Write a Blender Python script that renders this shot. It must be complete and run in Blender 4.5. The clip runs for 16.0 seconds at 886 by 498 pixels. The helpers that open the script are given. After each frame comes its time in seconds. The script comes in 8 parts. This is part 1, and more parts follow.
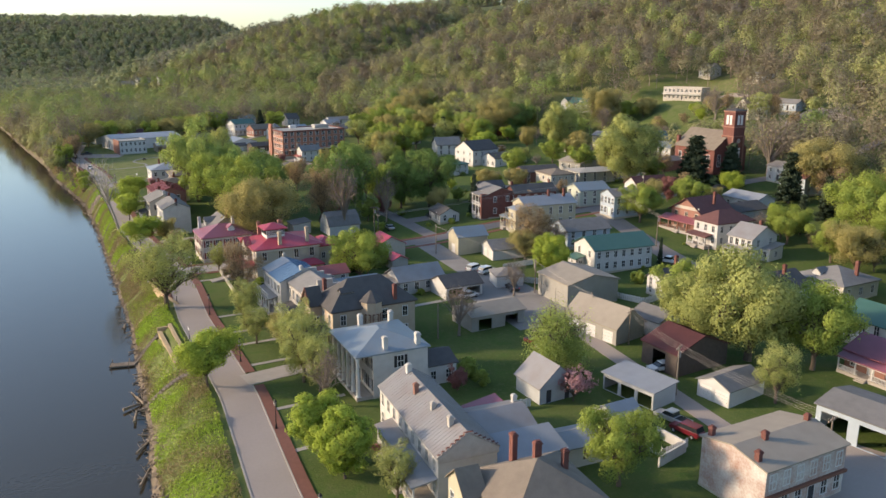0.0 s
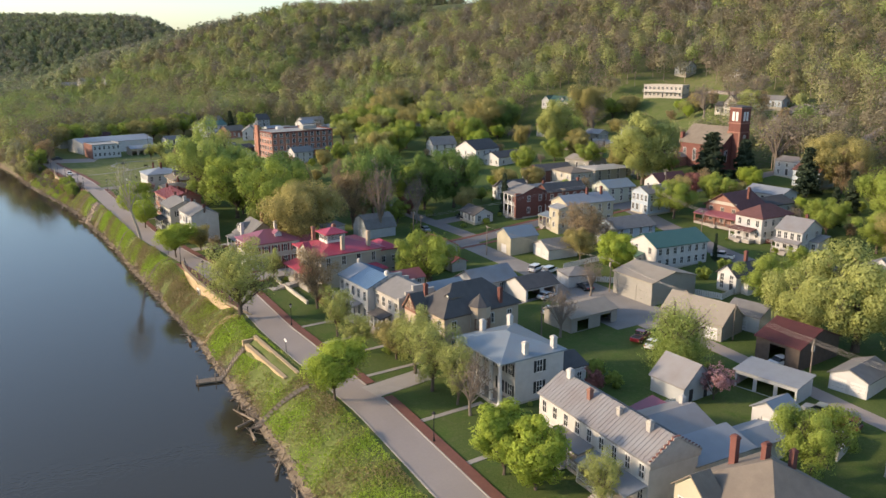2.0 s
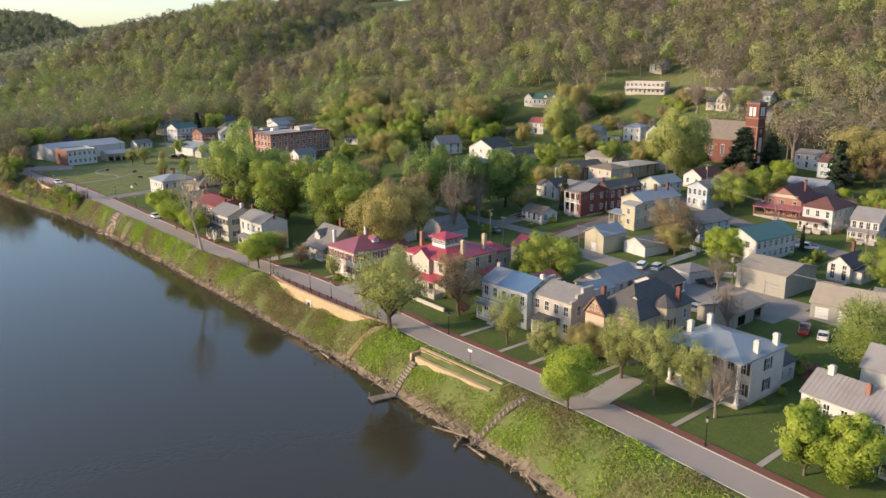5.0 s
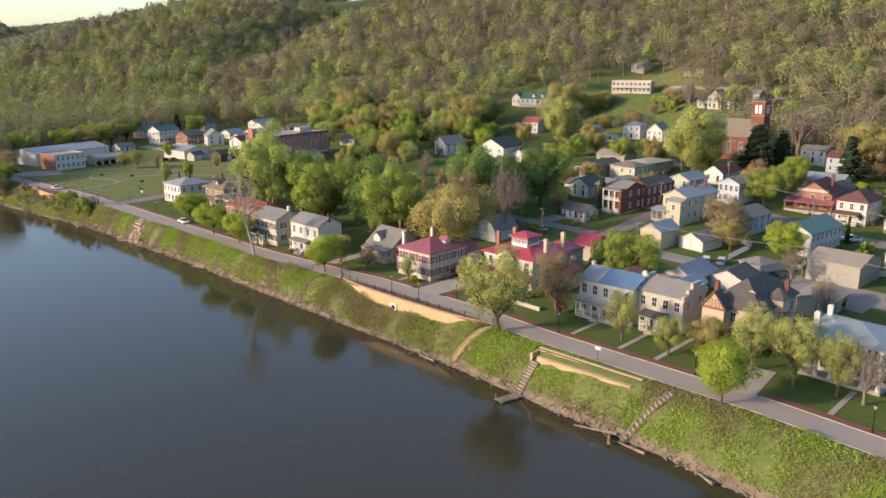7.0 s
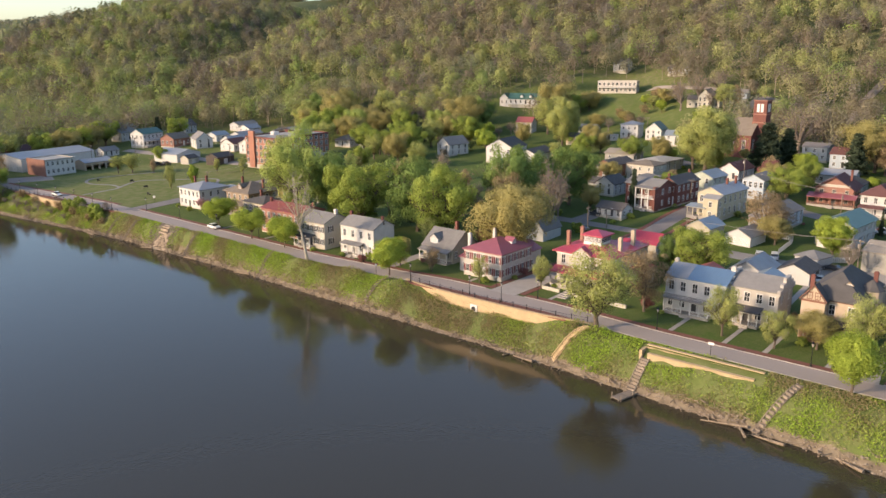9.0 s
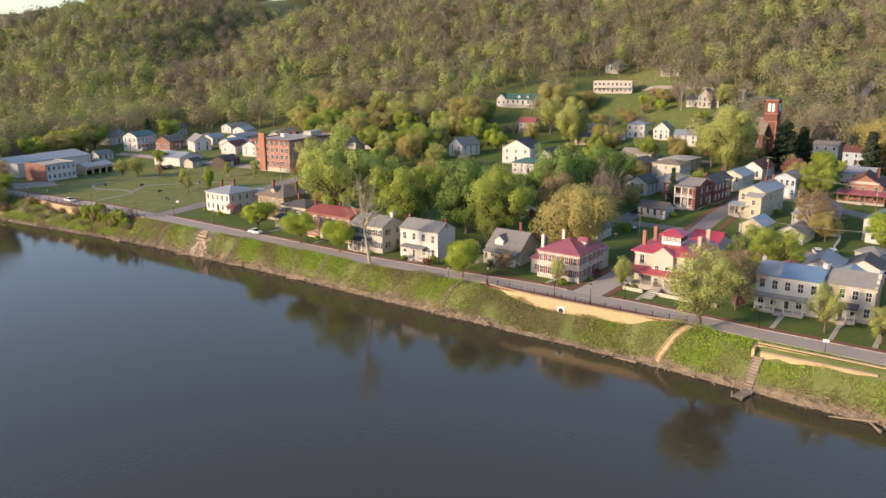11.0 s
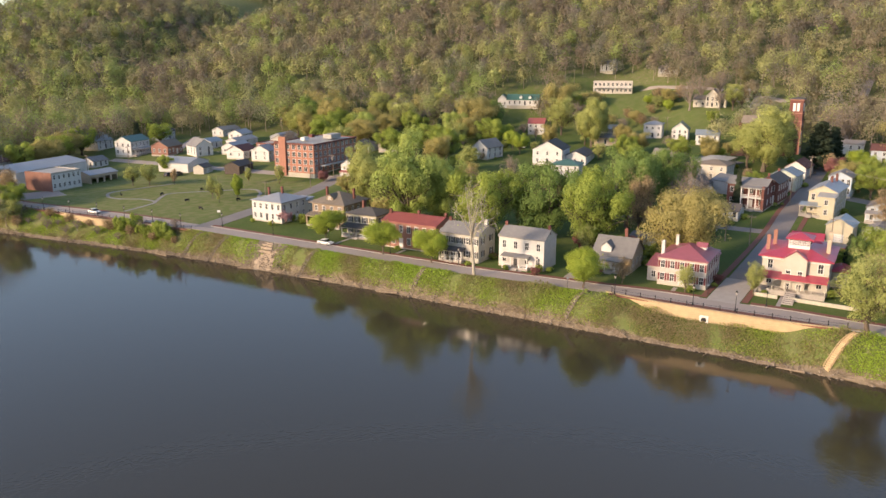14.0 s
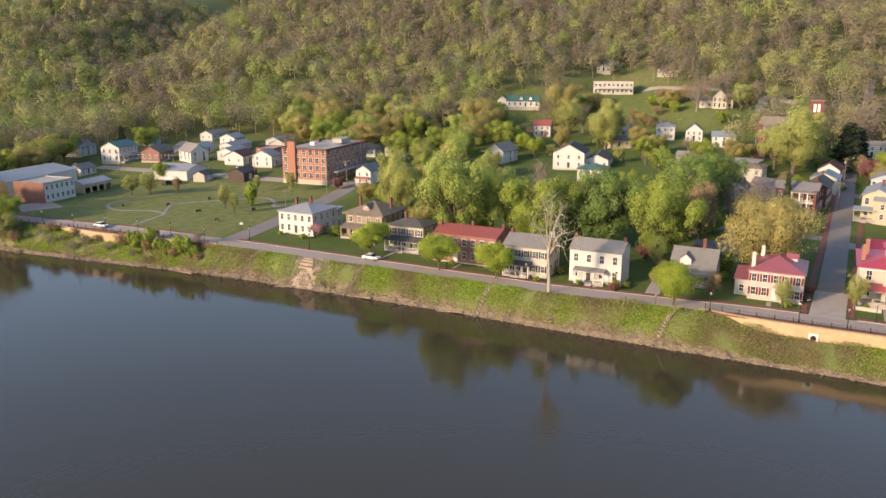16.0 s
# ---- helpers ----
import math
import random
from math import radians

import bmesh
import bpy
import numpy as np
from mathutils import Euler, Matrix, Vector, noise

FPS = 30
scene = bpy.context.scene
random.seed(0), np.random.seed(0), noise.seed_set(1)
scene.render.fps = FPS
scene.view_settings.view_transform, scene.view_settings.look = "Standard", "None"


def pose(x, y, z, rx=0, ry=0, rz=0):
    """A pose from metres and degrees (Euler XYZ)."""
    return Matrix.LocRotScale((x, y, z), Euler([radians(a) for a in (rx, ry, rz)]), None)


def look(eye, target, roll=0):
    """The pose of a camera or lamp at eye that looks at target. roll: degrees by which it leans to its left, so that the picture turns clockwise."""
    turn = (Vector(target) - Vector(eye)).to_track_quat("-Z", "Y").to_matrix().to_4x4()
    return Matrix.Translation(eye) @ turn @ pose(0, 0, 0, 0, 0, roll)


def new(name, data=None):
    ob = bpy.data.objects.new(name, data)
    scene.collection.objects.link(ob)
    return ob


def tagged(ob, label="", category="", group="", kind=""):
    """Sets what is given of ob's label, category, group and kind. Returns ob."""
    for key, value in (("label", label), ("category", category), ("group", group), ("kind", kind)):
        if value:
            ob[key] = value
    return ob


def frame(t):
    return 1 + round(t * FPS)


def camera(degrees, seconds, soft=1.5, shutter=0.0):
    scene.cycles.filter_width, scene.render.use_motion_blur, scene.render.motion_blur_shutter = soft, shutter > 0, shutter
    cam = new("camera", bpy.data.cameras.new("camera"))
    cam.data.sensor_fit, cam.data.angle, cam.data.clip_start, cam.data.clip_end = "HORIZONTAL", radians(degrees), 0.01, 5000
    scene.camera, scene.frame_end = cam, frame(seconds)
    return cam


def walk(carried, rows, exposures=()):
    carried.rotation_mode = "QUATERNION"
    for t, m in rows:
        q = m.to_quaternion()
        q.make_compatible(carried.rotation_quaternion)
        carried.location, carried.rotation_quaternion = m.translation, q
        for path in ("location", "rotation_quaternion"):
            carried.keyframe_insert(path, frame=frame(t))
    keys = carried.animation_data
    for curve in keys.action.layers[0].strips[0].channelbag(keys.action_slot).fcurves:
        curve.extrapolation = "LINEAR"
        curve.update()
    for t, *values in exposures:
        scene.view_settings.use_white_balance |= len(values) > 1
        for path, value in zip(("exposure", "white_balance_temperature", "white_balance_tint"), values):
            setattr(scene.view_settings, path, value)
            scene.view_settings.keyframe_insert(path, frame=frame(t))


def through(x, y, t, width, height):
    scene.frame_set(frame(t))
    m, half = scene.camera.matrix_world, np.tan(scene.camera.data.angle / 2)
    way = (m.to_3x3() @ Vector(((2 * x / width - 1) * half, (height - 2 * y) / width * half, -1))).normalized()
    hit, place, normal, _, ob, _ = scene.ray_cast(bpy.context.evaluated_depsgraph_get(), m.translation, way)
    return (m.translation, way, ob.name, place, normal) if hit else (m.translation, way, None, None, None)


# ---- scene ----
cam = camera(59.1, 16.0)
METRES, EYE, TILT, LEAN, TURN = 240.0, 50.0, -14.1, 0.0, -28.0
ROWS = [
    (0.0, 0.0, 0.0, 0.0, -0.0, 0.0, -0.0),
    (0.5, -0.032, 0.0018, 0.0002, -1.6, -0.01, 0.46),
    (1.0, -0.0636, 0.0059, 0.0011, -2.79, -0.05, 0.79),
    (1.5, -0.0948, 0.011, 0.0025, -3.99, -0.08, 1.11),
    (2.0, -0.1262, 0.0173, 0.0042, -5.19, -0.14, 1.44),
    (2.5, -0.1575, 0.0242, 0.0061, -6.39, -0.18, 1.76),
    (3.0, -0.1888, 0.0314, 0.0081, -7.59, -0.25, 2.09),
    (3.5, -0.2204, 0.0391, 0.0101, -8.79, -0.33, 2.41),
    (4.0, -0.2523, 0.0471, 0.0123, -9.99, -0.41, 2.73),
    (6.5, -0.413, 0.0896, 0.0233, -16.04, -0.83, 4.26),
    (7.0, -0.4432, 0.0993, 0.0256, -17.25, -0.9, 4.55),
    (7.5, -0.4728, 0.1092, 0.0281, -18.46, -0.99, 4.85),
    (8.0, -0.5016, 0.1198, 0.0309, -19.65, -1.08, 5.12),
    (8.5, -0.5298, 0.1307, 0.0337, -20.75, -1.17, 5.37),
    (9.0, -0.557, 0.1425, 0.0367, -21.83, -1.25, 5.62),
    (11.5, -0.6858, 0.2149, 0.0552, -26.6, -1.73, 6.63),
    (12.0, -0.7093, 0.2329, 0.0596, -27.51, -1.84, 6.8),
    (12.5, -0.7317, 0.2519, 0.0644, -28.41, -1.95, 6.98),
    (13.0, -0.7535, 0.2719, 0.0692, -29.29, -2.04, 7.15),
    (13.5, -0.7743, 0.2925, 0.0743, -30.19, -2.14, 7.34),
    (14.0, -0.7939, 0.3143, 0.0799, -31.08, -2.26, 7.54),
    (14.5, -0.8115, 0.3378, 0.0862, -31.97, -2.38, 7.71),
    (15.0, -0.8264, 0.3636, 0.0925, -32.87, -2.49, 7.9),
    (15.5, -0.8391, 0.3912, 0.0992, -33.75, -2.61, 8.08),
    (16.0, -0.8502, 0.4205, 0.1059, -34.64, -2.73, 8.24),
]
walk(cam, [(t, pose(0, 0, EYE, TILT, LEAN, TURN) @ pose(METRES * x, METRES * y, METRES * z, 90 + pitch, roll, yaw)) for t, x, y, z, yaw, pitch, roll in ROWS],
     [(0.0, 0.97, 6550, 10.5), (4.0, 0.96, 6600, 11), (9.0, 1.01, 6780, 14.5), (16.0, 1.04, 7020, 16)])

# ---- light ----
SUN_AZ, SUN_EL = radians(-61), radians(18)     # from up the river, low evening sun
world = bpy.data.worlds.new("sky")
scene.world = world
world.use_nodes = True
wn = world.node_tree.nodes
sky = wn.new("ShaderNodeTexSky")
sky.sky_type, sky.sun_disc = "NISHITA", False
sky.sun_elevation, sky.sun_rotation = SUN_EL, SUN_AZ
sky.air_density, sky.dust_density, sky.ozone_density = 1.0, 1.2, 2.2
wn["Background"].inputs["Strength"].default_value = 0.15
world.node_tree.links.new(sky.outputs[0], wn["Background"].inputs["Color"])
sun = new("sun", bpy.data.lights.new("sun", "SUN"))
sun.data.energy, sun.data.angle, sun.data.color = 3.0, radians(4), (1.0, 0.78, 0.54)
sun_way = Vector((math.sin(SUN_AZ) * math.cos(SUN_EL), math.cos(SUN_AZ) * math.cos(SUN_EL), math.sin(SUN_EL)))
sun.matrix_world = look(sun_way * 300, (0, 0, 0))

# ---- materials ----
MATS = {}


def material(name, base, second=None, rough=0.8, metal=0.0, scale=1.5, fine=25.0, bump=0.15, vary=0.0, amount=0.6, spec=0.3, world_space=False):
    """Two colours mixed by coarse and fine noise, with a fine relief."""
    m = bpy.data.materials.new(name)
    m.use_nodes = True
    nt = m.node_tree
    b = nt.nodes["Principled BSDF"]
    b.inputs["Roughness"].default_value, b.inputs["Metallic"].default_value = rough, metal
    b.inputs["Specular IOR Level"].default_value = spec
    if world_space:
        co = nt.nodes.new("ShaderNodeNewGeometry").outputs["Position"]
    else:
        co = nt.nodes.new("ShaderNodeTexCoord").outputs["Object"]
    second = second or tuple(c * 0.72 for c in base)
    n1, n2 = nt.nodes.new("ShaderNodeTexNoise"), nt.nodes.new("ShaderNodeTexNoise")
    n1.inputs["Scale"].default_value, n1.inputs["Detail"].default_value = scale, 6
    n2.inputs["Scale"].default_value, n2.inputs["Detail"].default_value = fine, 3
    for n in (n1, n2):
        nt.links.new(co, n.inputs["Vector"])
    add = nt.nodes.new("ShaderNodeMath")
    add.operation = "MULTIPLY_ADD"
    add.inputs[1].default_value = 0.45
    nt.links.new(n2.outputs["Fac"], add.inputs[0])
    nt.links.new(n1.outputs["Fac"], add.inputs[2])
    ramp = nt.nodes.new("ShaderNodeMapRange")
    ramp.inputs["From Min"].default_value, ramp.inputs["From Max"].default_value = 0.48, 0.98
    ramp.inputs["To Max"].default_value = amount
    nt.links.new(add.outputs[0], ramp.inputs["Value"])
    mix = nt.nodes.new("ShaderNodeMix")
    mix.data_type = "RGBA"
    mix.inputs["A"].default_value, mix.inputs["B"].default_value = (*base, 1), (*second, 1)
    nt.links.new(ramp.outputs[0], mix.inputs["Factor"])
    out = mix.outputs["Result"]
    if vary:
        info, hsv, mr = nt.nodes.new("ShaderNodeObjectInfo"), nt.nodes.new("ShaderNodeHueSaturation"), nt.nodes.new("ShaderNodeMapRange")
        mr.inputs["To Min"].default_value, mr.inputs["To Max"].default_value = 1 - vary, 1 + vary
        nt.links.new(info.outputs["Random"], mr.inputs["Value"])
        nt.links.new(mr.outputs[0], hsv.inputs["Value"])
        nt.links.new(out, hsv.inputs["Color"])
        out = hsv.outputs["Color"]
    nt.links.new(out, b.inputs["Base Color"])
    if bump:
        bp = nt.nodes.new("ShaderNodeBump")
        bp.inputs["Strength"].default_value, bp.inputs["Distance"].default_value = bump, 0.05
        nt.links.new(add.outputs[0], bp.inputs["Height"])
        nt.links.new(bp.outputs[0], b.inputs["Normal"])
    MATS[name] = m
    return m


def banded(m, axis, period, depth, strength=0.5):
    """Adds the relief of courses (boards, seams, bricks) along one object axis to a material."""
    nt = m.node_tree
    b = nt.nodes["Principled BSDF"]
    co = nt.nodes.new("ShaderNodeTexCoord").outputs["Object"]
    sep, mul, fr, bp = nt.nodes.new("ShaderNodeSeparateXYZ"), nt.nodes.new("ShaderNodeMath"), nt.nodes.new("ShaderNodeMath"), nt.nodes.new("ShaderNodeBump")
    nt.links.new(co, sep.inputs[0])
    mul.operation, fr.operation = "DIVIDE", "FRACT"
    mul.inputs[1].default_value = period
    nt.links.new(sep.outputs[axis], mul.inputs[0])
    nt.links.new(mul.outputs[0], fr.inputs[0])
    bp.inputs["Strength"].default_value, bp.inputs["Distance"].default_value = strength, depth
    nt.links.new(fr.outputs[0], bp.inputs["Height"])
    old = b.inputs["Normal"].links
    if old:
        nt.links.new(old[0].from_socket, bp.inputs["Normal"])
    nt.links.new(bp.outputs[0], b.inputs["Normal"])
    return m


white_wall = banded(material("white_clapboard", (0.54, 0.526, 0.504), (0.396, 0.383, 0.36), 0.65, scale=0.6, amount=0.5), "Z", 0.15, 0.015)
white_brick = banded(material("whitewashed_brick", (0.522, 0.5, 0.468), (0.378, 0.356, 0.324), 0.85, scale=0.9, amount=0.6), "Z", 0.075, 0.008)
cream_wall = banded(material("cream_clapboard", (0.45, 0.414, 0.351), (0.342, 0.315, 0.261), 0.7, scale=0.6), "Z", 0.15, 0.015)
yellow_wall = banded(material("yellow_clapboard", (0.45, 0.405, 0.297), (0.342, 0.306, 0.225), 0.7, scale=0.6), "Z", 0.15, 0.015)
gray_wall = banded(material("gray_clapboard", (0.42, 0.43, 0.43), (0.3, 0.3, 0.3), 0.7, scale=0.6), "Z", 0.15, 0.015)
green_gray_wall = banded(material("sage_clapboard", (0.45, 0.477, 0.396), (0.342, 0.36, 0.297), 0.7, scale=0.6), "Z", 0.15, 0.015)
blue_wall = banded(material("blue_gray_clapboard", (0.4, 0.46, 0.52), (0.3, 0.34, 0.38), 0.7, scale=0.6), "Z", 0.15, 0.015)
tan_metal = banded(material("tan_metal_siding", (0.312, 0.295, 0.262), (0.246, 0.23, 0.197), 0.55, scale=0.8), "X", 0.3, 0.02)
gray_brick = banded(material("pale_gray_brick", (0.45, 0.414, 0.369), (0.324, 0.288, 0.252), 0.85, scale=1.2), "Z", 0.075, 0.008)
tan_brick = banded(material("buff_brick", (0.45, 0.36, 0.27), (0.342, 0.27, 0.198), 0.85, scale=1.2), "Z", 0.075, 0.008)
red_brick = banded(material("red_brick", (0.29, 0.145, 0.108), (0.19, 0.1, 0.08), 0.85, scale=1.0, fine=9), "Z", 0.075, 0.008)
mill_brick = banded(material("orange_red_brick", (0.35, 0.16, 0.11), (0.24, 0.115, 0.085), 0.85, scale=1.0, fine=9), "Z", 0.075, 0.008)
dark_brick = banded(material("dark_red_brick", (0.17, 0.068, 0.054), (0.105, 0.046, 0.04), 0.85, scale=1.0, fine=9), "Z", 0.075, 0.008)
brown_brick = banded(material("brown_brick", (0.29, 0.215, 0.15), (0.2, 0.15, 0.105), 0.85, scale=1.0, fine=9), "Z", 0.075, 0.008)
stone_wall = material("rubble_stone", (0.46, 0.42, 0.34), (0.28, 0.25, 0.2), 0.9, scale=2.2, fine=6, bump=0.4)
stucco = material("peeling_stucco", (0.56, 0.54, 0.5), (0.34, 0.2, 0.155), 0.9, scale=0.5, fine=3.5, amount=1.0)
barn_wood = banded(material("weathered_boards", (0.1, 0.078, 0.064), (0.05, 0.04, 0.034), 0.9, scale=1.5), "X", 0.2, 0.02)
trim_white = material("white_trim", (0.612, 0.594, 0.567), (0.468, 0.45, 0.432), 0.55, scale=2, amount=0.35)
trim_brown = material("brown_trim", (0.2, 0.09, 0.06), None, 0.6)
trim_dark = material("dark_trim", (0.05, 0.05, 0.055), None, 0.5)
shutter_black = material("black_shutter", (0.025, 0.028, 0.03), None, 0.5)
shutter_red = material("oxblood_shutter", (0.16, 0.03, 0.035), None, 0.5)
shingle_gray = banded(material("gray_shingles", (0.21, 0.2, 0.19), (0.13, 0.125, 0.12), 0.9, scale=0.8, fine=7, vary=0.12), "Z", 0.09, 0.012)
shingle_dark = banded(material("charcoal_shingles", (0.1, 0.092, 0.088), (0.06, 0.056, 0.054), 0.85, scale=0.8, fine=7, vary=0.1), "Z", 0.09, 0.012)
shingle_brown = banded(material("brown_shingles", (0.2, 0.165, 0.13), (0.12, 0.1, 0.08), 0.9, scale=0.8, fine=7, vary=0.1), "Z", 0.09, 0.012)
shingle_maroon = banded(material("maroon_shingles", (0.145, 0.066, 0.06), (0.095, 0.046, 0.042), 0.85, scale=0.8, fine=7), "Z", 0.09, 0.012)
roof_red = material("red_metal_roof", (0.39, 0.05, 0.08), (0.29, 0.042, 0.06), 0.38, scale=0.7, bump=0.08, spec=0.5)
roof_plum = material("faded_maroon_metal_roof", (0.27, 0.085, 0.11), (0.2, 0.065, 0.08), 0.4, scale=0.5, bump=0.08, spec=0.5)
roof_brickred = material("weathered_red_metal_roof", (0.3, 0.085, 0.075), (0.22, 0.065, 0.058), 0.45, scale=0.6, bump=0.08, spec=0.5)
roof_blue = material("blue_gray_metal_roof", (0.2, 0.25, 0.285), (0.2, 0.19, 0.18), 0.35, scale=0.4, bump=0.06, spec=0.6)
roof_azure = material("bright_blue_metal_roof", (0.115, 0.2, 0.31), (0.1, 0.155, 0.23), 0.35, scale=0.4, bump=0.06, spec=0.6)
roof_pale = material("silver_painted_metal_roof", (0.262, 0.256, 0.25), (0.19, 0.152, 0.136), 0.42, scale=0.35, bump=0.08, spec=0.5, amount=0.7)
roof_white = material("white_metal_roof", (0.265, 0.275, 0.29), (0.19, 0.195, 0.2), 0.4, scale=0.5, bump=0.06, spec=0.5)
roof_green = material("green_metal_roof", (0.06, 0.13, 0.1), (0.035, 0.1, 0.08), 0.4, scale=0.5, bump=0.06, spec=0.5)
roof_tan = material("tan_roll_roof", (0.3, 0.262, 0.21), (0.225, 0.19, 0.155), 0.8, scale=0.6)
roof_tar = material("pale_membrane_roof", (0.369, 0.353, 0.32), (0.271, 0.254, 0.23), 0.85, scale=0.3)
roof_rust = material("rusted_metal_roof", (0.085, 0.028, 0.03), (0.045, 0.02, 0.02), 0.7, scale=0.8)
asphalt = material("worn_asphalt", (0.33, 0.28, 0.245), (0.26, 0.22, 0.195), 0.9, scale=0.12, fine=3.0, world_space=True)
street = material("dark_worn_asphalt", (0.225, 0.2, 0.185), (0.16, 0.145, 0.135), 0.9, scale=0.2, fine=3.0, world_space=True)
concrete = material("concrete", (0.37, 0.33, 0.29), (0.27, 0.245, 0.215), 0.9, scale=0.6, fine=8, world_space=True)
gravel_mat = material("pale_gravel", (0.27, 0.25, 0.23), (0.18, 0.165, 0.15), 0.95, scale=0.25, fine=6, bump=0.3, world_space=True)
paver = material("brick_paving", (0.2, 0.085, 0.06), (0.13, 0.06, 0.045), 0.85, scale=1.2, fine=9, world_space=True)
rubble = material("tan_rubble", (0.33, 0.26, 0.19), (0.2, 0.155, 0.115), 0.95, scale=1.6, fine=5, bump=0.5, world_space=True)
tan_stone = material("tan_block_wall", (0.47, 0.35, 0.205), (0.34, 0.25, 0.15), 0.9, scale=1.0, fine=5, bump=0.3, world_space=True)
riprap = material("riprap_stone", (0.29, 0.235, 0.18), (0.18, 0.14, 0.11), 0.95, scale=0.9, fine=4, bump=0.5, vary=0.2)
mud = material("shore_driftwood", (0.27, 0.21, 0.15), (0.16, 0.12, 0.085), 0.95, scale=1.2, fine=6)
bark = material("bark", (0.13, 0.1, 0.075), (0.075, 0.06, 0.045), 0.95, scale=3)
bark_gray = material("gray_bark", (0.23, 0.19, 0.155), (0.14, 0.115, 0.095), 0.95, scale=3)
bark_white = material("sycamore_bark", (0.4, 0.36, 0.29), (0.22, 0.19, 0.15), 0.85, scale=1.2)
iron = material("black_iron", (0.02, 0.02, 0.022), None, 0.45, metal=0.3)
pole_wood = material("pole_wood", (0.2, 0.16, 0.125), None, 0.9)
dock_wood = material("weathered_planks", (0.24, 0.195, 0.15), (0.15, 0.12, 0.095), 0.9, vary=0.15)


def plain(name, base, rough, metal=0.0, spec=0.5, coat=0.0):
    m = bpy.data.materials.new(name)
    m.use_nodes = True
    b = m.node_tree.nodes["Principled BSDF"]
    b.inputs["Base Color"].default_value, b.inputs["Roughness"].default_value = (*base, 1), rough
    b.inputs["Metallic"].default_value, b.inputs["Specular IOR Level"].default_value, b.inputs["Coat Weight"].default_value = metal, spec, coat
    return m


glass = plain("window_glass", (0.028, 0.032, 0.036), 0.06, spec=0.6)
tyre = plain("tyre_rubber", (0.015, 0.015, 0.015), 0.8)
paint_white = plain("white_car_paint", (0.7, 0.7, 0.68), 0.3, coat=0.6)
paint_maroon = plain("maroon_car_paint", (0.14, 0.012, 0.02), 0.3, coat=0.6)
paint_silver = plain("silver_car_paint", (0.42, 0.43, 0.44), 0.3, metal=0.5, coat=0.5)
paint_dark = plain("dark_car_paint", (0.03, 0.033, 0.04), 0.3, coat=0.6)


def leaves(name, stops, through=0.35, spread=0.14):
    """Foliage, its tint drawn from the crown's own value and from leaf to leaf; town crowns carry painted top light."""
    m = bpy.data.materials.new(name)
    m.use_nodes = True
    nt = m.node_tree
    nt.nodes.remove(nt.nodes["Principled BSDF"])
    tint, isl = nt.nodes.new("ShaderNodeAttribute"), nt.nodes.new("ShaderNodeNewGeometry")
    tint.attribute_name = "tint"
    ramp = nt.nodes.new("ShaderNodeValToRGB")
    el = ramp.color_ramp.elements
    el[0].position, el[0].color = stops[0][0], (*stops[0][1], 1)
    el[1].position, el[1].color = stops[-1][0], (*stops[-1][1], 1)
    for p, c in stops[1:-1]:
        e = el.new(p)
        e.color = (*c, 1)
    nt.links.new(tint.outputs["Fac"], ramp.inputs[0])
    hsv, mr = nt.nodes.new("ShaderNodeHueSaturation"), nt.nodes.new("ShaderNodeMapRange")
    mr.inputs["To Min"].default_value, mr.inputs["To Max"].default_value = 1 - spread, 1 + spread
    nt.links.new(isl.outputs["Random Per Island"], mr.inputs["Value"])
    nt.links.new(mr.outputs[0], hsv.inputs["Value"])
    nt.links.new(ramp.outputs[0], hsv.inputs["Color"])
    dif, tra, mix = nt.nodes.new("ShaderNodeBsdfDiffuse"), nt.nodes.new("ShaderNodeBsdfTranslucent"), nt.nodes.new("ShaderNodeMixShader")
    nt.links.new(hsv.outputs[0], dif.inputs[0])
    nt.links.new(hsv.outputs[0], tra.inputs[0])
    mix.inputs[0].default_value = through
    nt.links.new(dif.outputs[0], mix.inputs[1])
    nt.links.new(tra.outputs[0], mix.inputs[2])
    nt.links.new(mix.outputs[0], nt.nodes["Material Output"].inputs[0])
    return m


leaf_wood = leaves("spring_woodland_leaves", [(0.0, (0.215, 0.175, 0.135)), (0.25, (0.235, 0.2, 0.14)), (0.5, (0.27, 0.25, 0.14)), (0.75, (0.34, 0.345, 0.145)), (1.0, (0.27, 0.335, 0.11))], 0.33, 0.07)
leaf_bare = leaves("bare_woodland_twigs", [(0.0, (0.205, 0.175, 0.15)), (0.5, (0.22, 0.2, 0.16)), (0.8, (0.24, 0.24, 0.16)), (1.0, (0.26, 0.28, 0.155))], 0.33, 0.06)
# paler than the near woods: distance haze mixed into the leaf colour
leaf_far_haze = leaves("hazed_far_ridge_woods", [(0.0, (0.235, 0.22, 0.175)), (0.5, (0.25, 0.25, 0.175)), (1.0, (0.28, 0.31, 0.16))], 0.45, 0.04)
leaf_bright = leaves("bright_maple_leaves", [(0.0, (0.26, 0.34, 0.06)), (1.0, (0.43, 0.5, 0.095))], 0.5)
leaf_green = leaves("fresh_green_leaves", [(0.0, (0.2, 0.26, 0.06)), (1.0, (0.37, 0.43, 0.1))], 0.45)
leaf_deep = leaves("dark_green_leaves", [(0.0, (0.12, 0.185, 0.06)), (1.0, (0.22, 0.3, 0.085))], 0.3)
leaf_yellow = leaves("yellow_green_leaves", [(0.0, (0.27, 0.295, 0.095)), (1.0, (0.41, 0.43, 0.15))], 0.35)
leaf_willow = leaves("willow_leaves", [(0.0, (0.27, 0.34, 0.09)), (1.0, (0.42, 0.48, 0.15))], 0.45)
